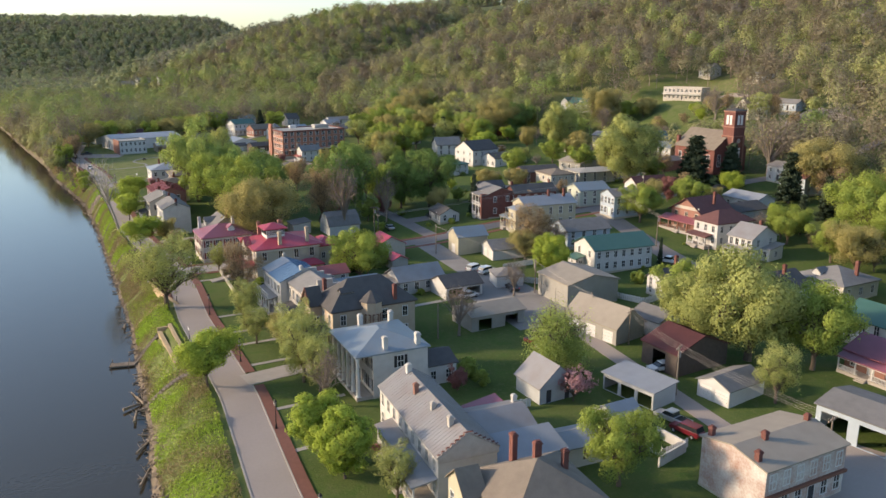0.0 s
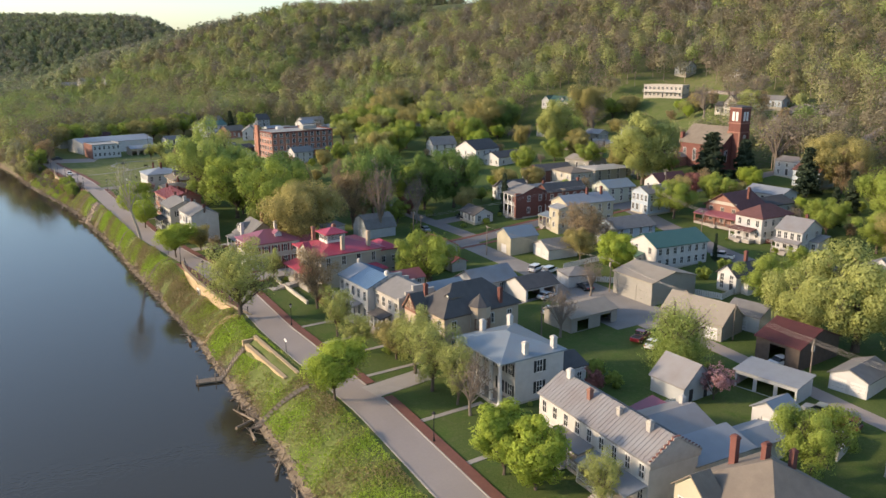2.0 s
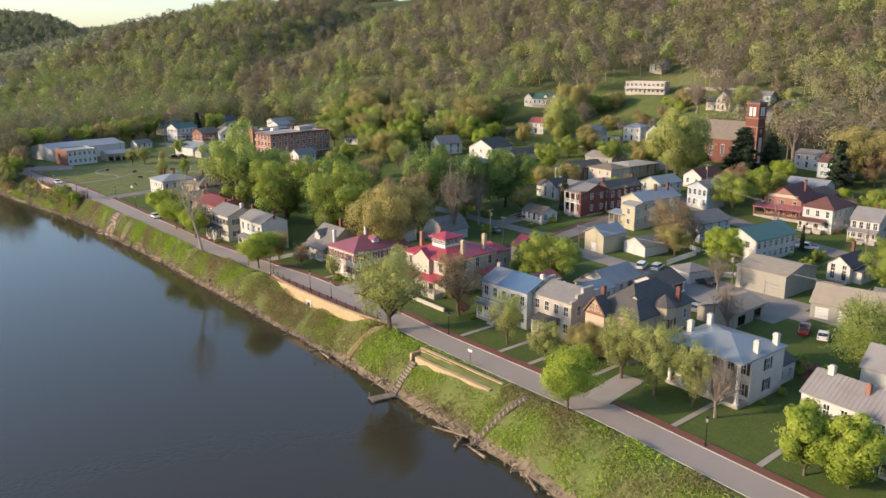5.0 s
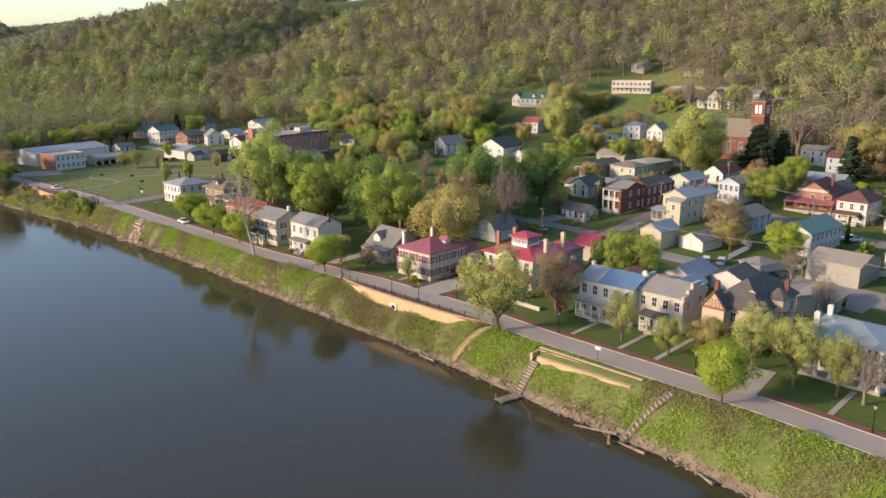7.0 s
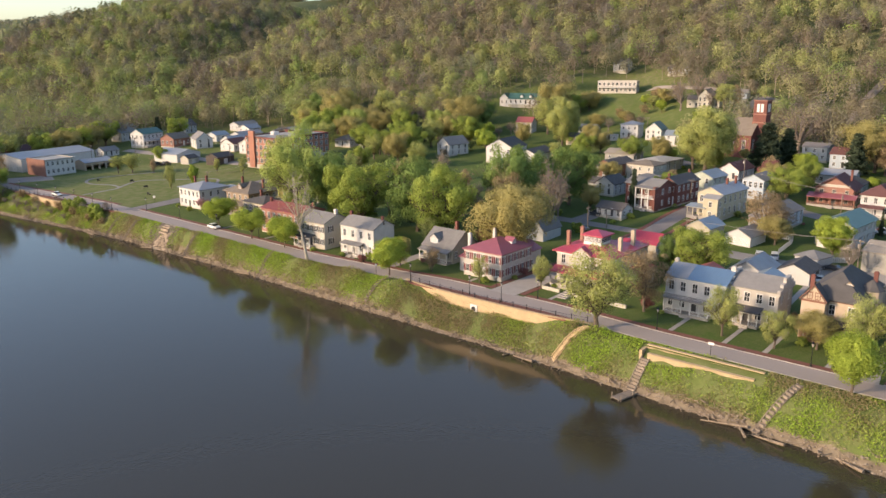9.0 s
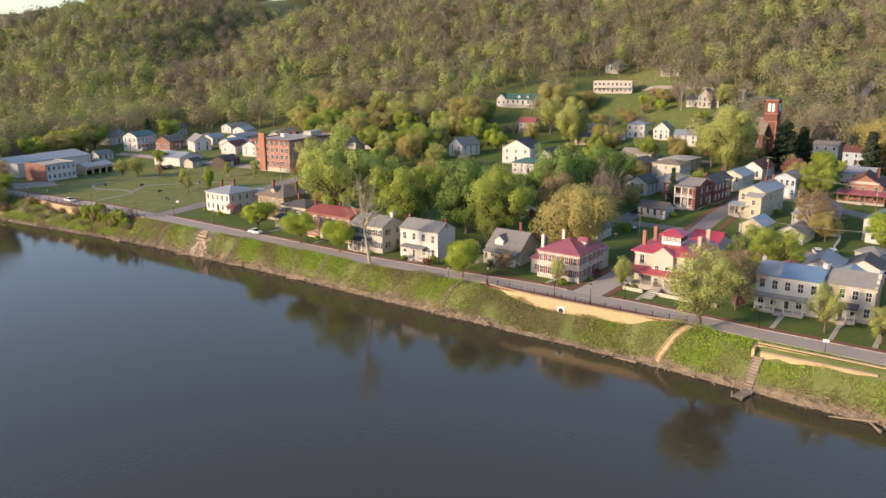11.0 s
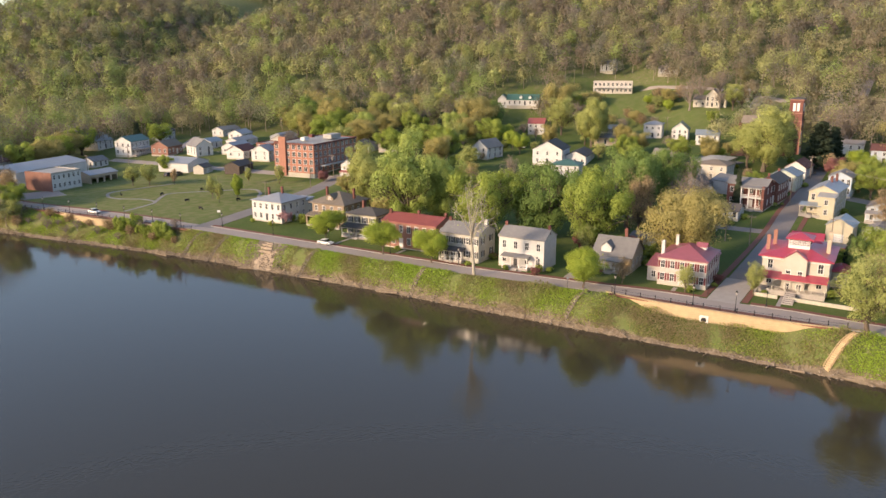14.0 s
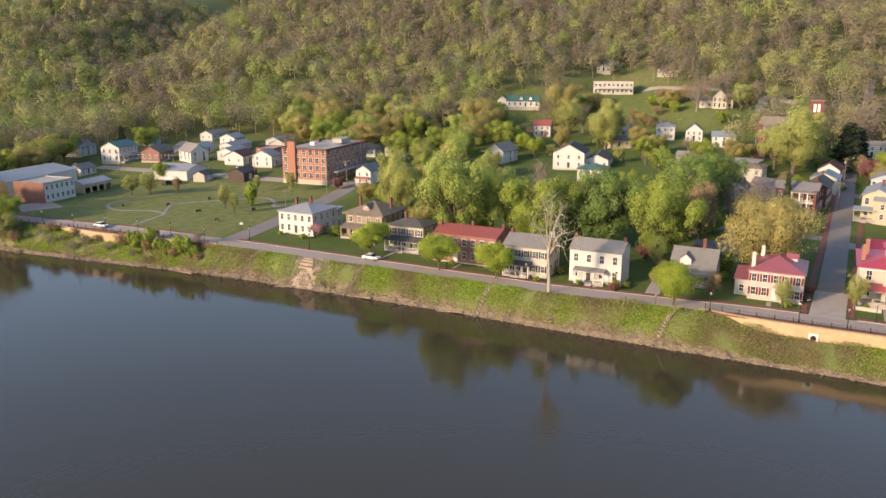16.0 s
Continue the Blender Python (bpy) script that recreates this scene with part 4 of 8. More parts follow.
def bank_stairs(label, top, foot, w=1.2, mat=None, n=14):
    """Steps down the bank between two places, with a stringer on each side."""
    root = empty("bank_stairs", pose(0, 0, 0), label, "stairs", "stairs down the bank")
    p, q = Vector(top), Vector(foot)
    side = Vector((-(q - p).y, (q - p).x, 0)).normalized() * w / 2
    for i in range(n):
        c = p.lerp(q, (i + 0.5) / n)
        c.z = max(ground(c.x, c.y), WATER) + 0.2
        d = (q - p) / n * 0.5
        bm = bmesh.new()
        vs = []
        for z in (-0.35, 0.12):
            for s, e in ((-1, -1), (1, -1), (1, 1), (-1, 1)):
                v = c + side * s + Vector((d.x, d.y, 0)) * e * 0.92
                vs.append(bm.verts.new((v.x, v.y, c.z + z)))
        for f in ((4, 5, 6, 7), (0, 1, 5, 4), (1, 2, 6, 5), (2, 3, 7, 6), (3, 0, 4, 7)):
            bm.faces.new([vs[k] for k in f])
        bmesh.ops.recalc_face_normals(bm, faces=bm.faces)
        part("step", bm, mat or concrete, root)
    for s in (-1, 1):
        line = [p.lerp(q, k / 8) + side * 1.08 * s for k in range(9)]
        part("stringer", tube(bmesh.new(), [(v.x, v.y, max(ground(v.x, v.y), WATER) + 0.3) for v in line], 0.1, 5), mat or concrete, root)
    return root


bank_stairs("weathered concrete steps down the grass bank", (19.2, 122.4, -0.6), (11.6, 126.4, -6.3), 0.9, dock_wood)
bank_stairs("concrete steps beside the river wall", (21.4, 160.3, -0.3), (15.4, 164.4, -5.6), 1.1, tan_stone, 26)
bank_stairs("weathered wooden steps down to the landing", (17.7, 147.2, -2.0), (13.2, 147.8, -6.0), 1.4, dock_wood, 12)
for a, b in (((22.0, 211.5, -0.4), (16.8, 214.5, -5.8)), ((21.0, 251.0, -0.4), (16.6, 254, -5.8)), ((21.8, 284.0, -0.4), (16.6, 288, -5.8)), ((21.6, 315.5, -0.4), (16.0, 320.5, -5.8)), ((21.8, 326, -0.4), (15.6, 329.5, -5.8))):
    bank_stairs("old sunken concrete steps in the bank", a, b, 0.7, dock_wood)
ramp = empty("boat_ramp", pose(0, 0, 0), "worn pale concrete steps of an old boat ramp", "ramp", "", "structure")
for i in range(4):
    x = 21.2 - 0.6 * i
    part("ramp_step", boxed(x - 0.36, x + 0.36, 299.4 - 0.3 * i, 302.2 + 0.2 * i, ground(x, 300) - 0.5, ground(x, 300) + 0.26), rubble, ramp)
lane("path", "worn tan gravel slope of the old boat ramp", rubble, (21.2, 300.6), (16.7, 299.4), 7.4, 0.14, "ramp")
dock = empty("boat_landing", pose(12.4, 147.4, WATER, 0, 0, 166), "gray wooden boat landing at the water's edge", "dock")
for i in range(9):
    part("plank", shared("plank", lambda: linked("plank", boxed(-0.24, 0.24, -0.9, 0.9, 0.3, 0.37), dock_wood)), None, dock, "", pose(-0.7 + i * 0.5, 0, 0))
for s in (-0.8, 0.8):
    part("beam", boxed(-1.0, 3.6, s - 0.08, s + 0.08, 0.1, 0.298), dock_wood, dock)
    for x in (0.2, 3.2):
        part("post", cone(bmesh.new(), (x, s * 1.2, -1.5), (x, s * 1.2, 1.1), 0.1, 0.09), dock_wood, dock)

# ---- houses along the river street ----
R = -90
h = house("brown_roofed_house", "cream frame house with brown shingle roof and brick chimneys", 42.6, 59.5, R - 6, 11, 11, 6.2, 3.4, "hip", yellow_wall, shingle_brown, bays=(3, 3, 3, 3), door=trim_brown, chimneys=[(-4.4, -0.5, 5, 10.4, 0.8, 0.6), (-1.5, 0.8, 5, 10.6, 0.6, 0.8), (-0.2, 3.4, 5, 9.8, 0.6, 0.6)])
wing(h, -5.5, -1.0, -7.6, -5.45, 6.2, 2.0, "gable_y", yellow_wall, shingle_brown)
h = house("stepped_gable_house", "long white brick house with silver metal roof and stepped gable", 41.4, 80.3, R - 5.5, 21, 7.4, 5.9, 2.3, "gable_x", white_brick, roof_pale, bays=(9, 0, 7, 2), win=(0.8, 1.6), door=trim_dark, door_bay=2, seams=roof_pale, over=0.25,
          chimneys=[(-8.6, -0.2, 7, 9.3, 0.8, 0.7, white_brick), (-3.2, -1.2, 6.5, 8.9, 0.6, 0.6, red_brick), (2.2, -1.0, 6.5, 8.6, 0.55, 0.55, gray_brick), (7.2, -0.8, 6.5, 9.0, 0.65, 0.6, gray_brick)])


def stepped_profile(half, low, first, n, rise, step):
    """The outline of a stepped gable, as (v, z)."""
    up = []
    for i in range(n):
        v, z = -half + i * step, first + i * rise
        up += [(v, z), (min(v + step, -0.01), z)]
    return [(-half, low), *up, *[(-v, z) for v, z in up[::-1]], (half, low)]


part("stepped_parapet", prism(bmesh.new(), stepped_profile(3.8, 5.2, 6.2, 7, 0.36, 0.54), 10.3, 10.75), gray_brick, h)
part("parapet_cap", prism(bmesh.new(), [(v * 1.01, z + (0.06 if z > 6 else 1.05)) for v, z in stepped_profile(3.8, 5.2, 6.2, 7, 0.36, 0.54)], 10.4, 10.65), dark_brick, h, "dark red brick capping")
porch(h, -5.2, 0.8, -3.7, 2.2, 2.9, roof_pale, 4, 0.5)
porch(h, 1.6, 10.2, -3.7, 3.0, 2.6, roof_white, 5, 0.5)
wing(h, -2, 5.5, 3.7, 11.5, 4.6, 1.4, "gable_y", white_brick, roof_pale, 2)
wing(h, 6, 10.4, 3.7, 13, 3.6, 1.0, "shed_y", white_brick, roof_white, 2)
wing(h, -4.6, -2.05, 6.0, 10.6, 3.6, 0.9, "shed_x", white_brick, roof_plum, 1)
wing(h, 4.5, 9.5, 13.1, 20, 2.8, 0.9, "gable_y", white_wall, roof_white, 1)
chimney(h, 0.2, 11.2, 3, 6.6, 0.6, 0.6, white_brick)
h = house("columned_house", "white two-storey house with blue metal hip roof and columns", 46.0, 105.6, R - 3, 12.6, 8.8, 7.0, 2.0, "open", white_brick, roof_blue, bays=(5, 1, 4, 3), win=(0.95, 1.8), shutters=shutter_black, door=trim_dark,
          chimneys=[(5.6, -2.2, 6.5, 9.2, 0.8, 0.7, white_brick), (-5.6, -2.2, 6.5, 9.2, 0.8, 0.7, white_brick), (5.6, 3.0, 6.5, 9.1, 0.8, 0.7, white_brick), (-5.6, 3.0, 6.5, 9.1, 0.8, 0.7, white_brick)])
part("roof", hip_roof(bmesh.new(), 12.6, 11.3, 7.0, 1.9, 0.35), roof_blue, h, "", pose(0, -1.25, 0))
part("portico_floor", boxed(-6.2, 6.2, -7.0, -4.45, -0.3, 0.5), concrete, h)
for i in range(6):
    c = cone(bmesh.new(), (0, 0, 0.5), (0, 0, 6.85), 0.32, 0.26, 12)
    box(c, -0.4, 0.4, -0.4, 0.4, 0.3, 0.55)
    box(c, -0.38, 0.38, -0.38, 0.38, 6.55, 6.87)
    part("column", c, trim_white, h, "", pose(-5.7 + i * 2.28, -6.6, 0))
wing(h, -1, 5.5, 4.4, 9.6, 3.2, 1.2, "gable_y", white_wall, shingle_dark, 2)
h = house("victorian_house", "buff brick Victorian house with steep slate-gray roof", 50.2, 124.3, R, 9.2, 15.5, 7.3, 4.2, "hip", tan_brick, shingle_dark, trim_white, bays=(3, 4, 3, 4), win=(0.9, 1.7), door=trim_brown, over=0.45, chimneys=[(-4.0, -6.0, 6, 10.8, 0.7, 0.6), (4.2, 4, 6, 10.5, 0.7, 0.6)])
wing(h, -4.6, -0.7, -9.9, -7.7, 7.3, 2.6, "gable_y", tan_brick, shingle_dark, 1, trim_white)
part("trim_band", boxed(-4.66, -0.64, -9.96, -7.7, 6.9, 7.3), trim_brown, h)
part("trim_band", boxed(-4.68, 4.68, -7.82, 7.82, 6.95, 7.28), trim_brown, h)
dormer(h, 1.8, -5.2, 8.6, 1.3, 1.2, 2.2, tan_brick, shingle_dark)
bay = cone(bmesh.new(), (0, 0, 0), (0, 0, 8.4), 1.9, 1.9, 8)
part("bay", bay, tan_brick, h, "", pose(4.6, -0.6, 0))
part("bay_roof", cone(bmesh.new(), (0, 0, 8.4), (0, 0, 10.2), 2.2, 0.1, 8), shingle_dark, h, "", pose(4.6, -0.6, 0))
for a in (0, 45, -45):
    for zz in (1.2, 4.6):
        add_window(h, pose(4.6, -0.6, zz) @ pose(0, 0, 0, 0, 0, 90 + a) @ pose(0, -1.82, 0), 0.85, 1.6, trim_brown)
porch(h, -0.4, 4.6, -7.75, 2.2, 3.0, shingle_dark, 3, 0.6, mat=trim_brown)
part("bay_front", boxed(-4.2, -1.1, -11.0, -9.92, -0.5, 3.3), red_brick, h, "red brick front bay")
part("bay_front_roof", hip_roof(bmesh.new(), 3.4, 1.5, 3.32, 0.5, 0.2), shingle_dark, h, "", pose(-2.65, -10.5, 0))
add_window(h, pose(-2.65, -11.02, 0.9), 1.5, 1.7, trim_white)
for u in (-3.3, -2.0):
    add_window(h, pose(u, -9.93, 7.5), 0.7, 1.1, trim_brown)
for sx in (-1, 1):
    gab = bmesh.new()
    prism(gab, [(0, 9.95), (0, 10.2), (2.3, 7.35), (2.3, 7.1)], -10.25, -10.05, "y")
    part("bargeboard", gab, trim_brown, h, "", pose(-2.65, 0, 0) @ Matrix.Diagonal((sx, 1, 1, 1)))
h = house("stepped_end_house", "pale gray brick row house with gray roof and stepped ends", 45.9, 137.6, R, 9.0, 8.6, 6.9, 1.9, "gable_x", gray_brick, shingle_gray, bays=(4, 2, 4, 0), win=(0.95, 1.7), door=trim_dark, door_bay=1, over=0.2)
for sx in (-1, 1):
    part("stepped_parapet", prism(bmesh.new(), stepped_profile(4.5, 6.4, 7.35, 3, 0.95, 1.5), sx * 4.5 - 0.28, sx * 4.5 + 0.28), gray_brick, h)
porch(h, -2.8, 1.8, -4.3, 2.2, 2.9, shingle_dark, 4, 0.55)
wing(h, -4.3, 0.5, 4.3, 13, 5.6, 1.3, "gable_y", white_wall, roof_blue, 3)
h = house("balcony_row_house", "white row house with blue metal roof and two-storey gallery", 44.5, 148.1, R, 11.8, 8.8, 7.0, 1.8, "gable_x", white_wall, roof_azure, bays=(5, 2, 5, 2), win=(0.95, 1.75), door=trim_dark, over=0.25, seams=roof_azure, chimneys=[(-5.7, 0, 7.5, 9.6, 0.7, 0.6, gray_brick), (5.6, 0, 7.5, 9.7, 0.8, 0.6, white_brick)])
bm = bmesh.new()
for z in (0.1, 0.2):
    bm.faces.new([bm.verts.new(p) for p in ((-6.1, -4.6, 6.96 + z), (-1.6, -4.6, 6.96 + z), (-1.6, -0.05, 8.8 + z), (-6.1, -0.05, 8.8 + z))])
bmesh.ops.bridge_loops(bm, edges=bm.edges)
part("pale_roof_sheet", bm, roof_white, h, "pale unpainted metal roof sheets")
porch(h, -5.4, 3.6, -4.4, 2.0, 3.1, roof_pale, 6, 0.4, rail=True)
part("balcony_rail", boxed(-5.4, 3.6, -6.3, -6.22, 4.15, 4.25), trim_white, h)
for i in range(36):
    part("baluster", shared("balcony_baluster", lambda: linked("baluster", boxed(0, 0.04, -6.28, -6.24, 3.4, 4.15), trim_white)), None, h, "", pose(-5.4 + i * 0.25, 0, 0))
wing(h, -5.6, -0.2, 4.4, 12, 5.4, 1.2, "gable_y", cream_wall, roof_brickred, 3)
h = house("cupola_house", "cream Italianate house with bright red metal roof and cupola", 49.4, 173.6, R, 13.0, 14.6, 7.6, 2.0, "hip", cream_wall, roof_red, trim_white, bays=(4, 4, 4, 4), win=(0.95, 1.9), door=trim_dark, over=0.8, base=1.0,
          chimneys=[(-6.1, -3.2, 7, 11.2, 0.75, 0.75, red_brick), (-5.4, 1.6, 7, 11.4, 0.75, 0.75, red_brick), (5.6, -1.6, 7, 11.0, 0.75, 0.75, tan_brick), (5.4, 4.8, 7, 11.4, 0.8, 0.75, tan_brick)])
part("cupola", boxed(-2.1, 2.1, -3.6, 0.6, 8.6, 11.0), trim_white, h)
part("cupola_roof", hip_roof(bmesh.new(), 4.2, 4.2, 11.0, 1.1, 0.6), roof_red, h, "", pose(0, -1.5, 0))
for i in range(4):
    add_window(h, pose(-1.5 + i * 1.0, -3.62, 9.75), 0.62, 0.85, trim_dark)
    add_window(h, pose(2.12, -3.0 + i * 1.0, 9.75, 0, 0, 90), 0.62, 0.85, trim_dark)
for sx, sy, ln, m in ((0, -7.36, 13.3, 0), (6.56, 0, 14.9, 90), (-6.56, 0, 14.9, -90)):
    part("frieze", boxed(-ln / 2, ln / 2, -0.06, 0.06, 6.95, 7.5), trim_white, h, "", pose(sx, sy, 0, 0, 0, m))
wing(h, -2.3, 2.3, -8.3, -7.3, 7.6, 1.7, "gable_y", cream_wall, roof_red, 2, trim_white)
porch(h, -6.4, 6.4, -7.35, 3.0, 3.5, roof_red, 6, 0.7, 1.0, mat=cream_wall)
wing(h, -1.5, 5.5, 7.3, 12.5, 6.6, 1.6, "hip", cream_wall, roof_red, 2)
wing(h, 6.5, 9.8, 1.5, 7.0, 3.6, 1.2, "hip", cream_wall, roof_red, 1)
for i in range(6):
    part("front_step", boxed(-1.1, 1.1, -16.2 + 0.95 * i, -15.26 + 0.95 * i, -0.4, 0.15 + 0.14 * i), concrete, h)
h = house("maroon_roofed_house", "pale brick house with faded maroon metal hip roof and red shutters", 41.0, 195.2, R, 10.4, 12.0, 6.2, 2.3, "hip", gray_brick, roof_plum, bays=(5, 5, 4, 4), win=(0.85, 1.6), shutters=shutter_red, door=trim_white, over=0.35, chimneys=[(-4.6, -4.6, 6, 9.6, 0.7, 0.7, white_brick), (-3.5, 3.5, 6, 9.4, 0.7, 0.7, white_brick)])
dormer(h, 0, 0, 6.7, 1.6, 1.2, 2.2, white_wall, roof_plum, pose(3.4, 1.5, 0, 0, 0, 90))
wing(h, -8.0, -5.2, -4, 3, 3.4, 1.0, "shed_x", gray_brick, roof_plum, 2)
wing(h, -2.0, 4.6, 6.0, 11.0, 4.4, 1.6, "gable_y", gray_brick, roof_plum, 2)
h = house("stone_cottage", "old tan stone cottage with steep gray shingle roof", 44.6, 212.4, R, 9.2, 9.4, 3.8, 3.4, "gable_x", stone_wall, shingle_gray, floors=1, bays=(3, 3, 3, 3), door=trim_white, over=0.4, chimneys=[(1.5, 1.0, 6.5, 9.2, 0.7, 0.7)])
dormer(h, -1.6, -4.2, 4.2, 2.4, 1.4, 3.6, white_wall, shingle_gray)
porch(h, -4.4, 4.4, -4.7, 2.0, 2.8, shingle_gray, 4, 0.6)
h = house("white_brick_house", "tall white brick house with gray shingle gable roof", 35.2, 231.7, R, 11.6, 7.4, 7.3, 1.9, "gable_x", white_brick, shingle_gray, bays=(4, 0, 4, 0), win=(0.9, 1.7), door=trim_dark, door_bay=1, over=0.25, chimneys=[(-5.5, 0, 8, 10.2, 0.6, 0.6), (5.5, 0, 8, 10.2, 0.6, 0.6)])
porch(h, -4.2, 2.4, -3.7, 1.8, 3.0, shingle_gray, 4, 0.4)
h = house("shuttered_house", "beige house with gray roof and dark window shutters", 34.6, 247.5, R, 10.4, 8.8, 6.9, 1.9, "gable_x", cream_wall, shingle_gray, bays=(5, 2, 4, 2), win=(0.8, 1.5), shutters=shutter_black, door=trim_dark, chimneys=[(5.0, 0, 8, 10.0, 0.8, 0.8, white_brick), (-4.9, 0, 8, 9.8, 0.6, 0.6)])
porch(h, -4.8, 1.5, -4.4, 2.0, 2.9, shingle_dark, 5, 0.5)
h = house("red_brick_row", "long red brick house with low red metal roof", 38.4, 264.4, R, 16.4, 9.6, 6.9, 1.5, "gable_x", red_brick, roof_brickred, bays=(7, 2, 6, 2), win=(0.95, 1.7), door=trim_white, door_bay=2, over=0.25, seams=roof_brickred, chimneys=[(-7.9, -1, 7, 9.4, 0.6, 0.6), (0, 0.4, 7.5, 9.4, 0.6, 0.6), (7.9, 0.8, 7, 9.4, 0.6, 0.6)])
h = house("buff_porch_house", "buff two-storey house with dark roof and deep porch", 43.6, 283.4, R, 10, 9, 6.3, 1.4, "hip", yellow_wall, shingle_dark, bays=(4, 2, 3, 2), door=trim_dark, shutters=shutter_black, chimneys=[(-3, 1, 6.5, 9)])
porch(h, -5, 5, -4.5, 2.6, 2.9, shingle_dark, 5, 0.7)
h = house("foursquare_house", "brown brick foursquare house with brown hip roof and dormer", 51.5, 300.2, R, 11.5, 11.5, 6.6, 2.9, "hip", brown_brick, shingle_brown, bays=(4, 4, 4, 4), win=(0.95, 1.5), door=trim_brown, over=0.9, chimneys=[(-4.6, 0, 6.5, 10.4), (4.6, 1.0, 6.5, 10.4)])
dormer(h, 0, -4.7, 7.2, 2.4, 1.0, 3.5, brown_brick, shingle_brown)
porch(h, -6.0, 6.0, -5.75, 2.8, 3.0, shingle_brown, 5, 0.7, mat=brown_brick, post_r=0.2)
h = house("cube_house", "square white house with pale blue metal hip roof", 46.6, 319.6, R, 11.6, 11.4, 6.3, 1.9, "hip", white_wall, roof_white, bays=(5, 4, 4, 4), win=(0.85, 1.6), door=trim_dark, over=0.4, chimneys=[(-2.5, -1.5, 7, 9.7), (1.0, 0.5, 7, 9.9)])
wing(h, 1, 5.5, 5.7, 9.5, 5.0, 0.6, "shed_x", white_wall, roof_white, 2)

# ---- gardens and garages behind the river row ----
garage("garden_cottage", "gray clapboard cottage with pale steep metal roof", 65.0, 89.2, 0, 6.6, 6.2, 2.6, 2.8, gray_wall, roof_pale, "gable_y", 2, 0.9, 2.0, trim_dark, category="cottage")
garage("wash_house", "small white frame outbuilding with white metal roof", 66.5, 74.6, R, 4.2, 4.4, 2.9, 1.3, white_wall, roof_white, "gable_y", 1, 1.2, 2.0)
garage("open_shed", "low open gray shed with flat pale metal roof", 76.6, 81.8, R + 8, 9.5, 5.0, 2.6, 0.5, gray_wall, roof_white, "shed_x", 3, 2.6, 2.0, open_bay=True, category="shed")
garage("white_garage", "small white garage with gray gable roof", 88.3, 75.0, R + 5, 5.6, 8.0, 2.5, 1.2, white_wall, shingle_gray, "gable_y", 2, 2.3, 2.0)
garage("wooden_barn", "dark weathered wooden barn with rusty red roof", 91.2, 87.4, R, 7.8, 11, 3.6, 2.2, barn_wood, roof_rust, "gable_x", 1, 2.8, 3.0, open_bay=True, category="barn")
h = house("old_store", "old stuccoed store with peeling walls and pale metal roof", 72.6, 54.8, 0, 13.2, 9.2, 6.2, 1.0, "gable_x", stucco, roof_tan, floors=2, bays=(6, 2, 4, 0), win=(0.95, 1.7), door=trim_dark, over=0.3, base=0.3, category="store", chimneys=[(-6.2, -3, 5.5, 7.9), (-2.4, -0.6, 6.4, 8.2), (-6.0, 3.8, 5.6, 7.7), (5.8, 0.2, 6.0, 8.1)])
for i in range(6):
    part("window_board", boxed(2.2 * i - 5.96, 2.2 * i - 5.04, -4.58, -4.53, 3.83, 5.48), stucco, h, "pale board closing a window")
part("shop_cornice", boxed(-6.7, 6.7, -5.0, -4.62, 2.85, 3.2), trim_brown, h)
garage("repair_garage", "gray block garage with two open bays and pale blue trim", 94.2, 57.0, R + 8, 10, 9, 3.9, 0.9, blue_wall, shingle_gray, "gable_x", 2, 3.6, 3.1, open_bay=True)
garage("tan_garage", "long tan garage with white roll-up doors", 89.2, 105.2, R + 8, 12.2, 7.2, 3.0, 2.9, tan_metal, roof_tan, "gable_x", 3, 2.4, 2.2)
garage("dark_roofed_shed", "white shed with dark gray gable roof", 97.6, 100.8, R + 8, 6.5, 6.5, 3.0, 1.5, white_wall, shingle_gray, "gable_x", 1, 2.2, 2.1)
garage("metal_warehouse", "tall tan metal-sided warehouse with pale roof", 97.5, 124.0, R - 3, 11.0, 12.2, 4.6, 1.5, tan_metal, roof_tan, "gable_x", 2, 3.2, 3.2, tan_metal, category="warehouse")
garage("low_tan_garage", "low block garage with tan shallow roof", 74.0, 120.8, 0, 11.5, 7.5, 2.7, 1.2, tan_metal, roof_tan, "gable_x", 2, 2.8, 2.1, open_bay=True)
h = house("gray_bungalow", "small gray bungalow with pale metal roof and porch", 71.2, 147.0, R, 7.5, 10.5, 3.0, 2.2, "gable_y", gray_wall, roof_pale, floors=1, bays=(2, 4, 2, 4), door=trim_dark)
porch(h, -3.6, 3.6, -5.25, 2.2, 2.5, roof_pale, 3, 0.5)
garage("black_roofed_carport", "white carport with black shingle roof", 77.4, 139.4, 0, 8.6, 7, 2.6, 1.7, white_wall, shingle_dark, "gable_x", 2, 3.3, 2.1, open_bay=True, category="carport")
garage("hipped_garage", "white garage with gray hip roof", 90.0, 139.6, R - 16, 5.7, 6.0, 2.5, 1.3, white_wall, shingle_gray, "hip", 1, 2.6, 2.0)
garage("yellow_garage", "yellow two-storey garage with blue metal roof", 96.6, 168.2, R - 6, 6.4, 8.0, 4.4, 1.9, yellow_wall, roof_blue, "gable_y", 1, 2.4, 2.2)
garage("double_garage", "white double garage with dark gray gable roof", 101.6, 159.4, R - 8, 7, 8.4, 2.4, 1.8, white_wall, shingle_gray, "gable_y", 2, 2.6, 2.0)
garage("red_roofed_shed", "small shed with bright red roof", 75.0, 164.6, R, 4, 4, 2.2, 0.9, gray_brick, roof_red, "gable_x", 1, 1.4, 1.9, category="shed")
garage("red_roofed_barn", "cream outbuilding with red metal gable roof", 76.5, 174.5, 0, 7.5, 7, 3.8, 2.0, cream_wall, roof_red, "gable_y", 1, 2.0, 2.1, category="outbuilding")
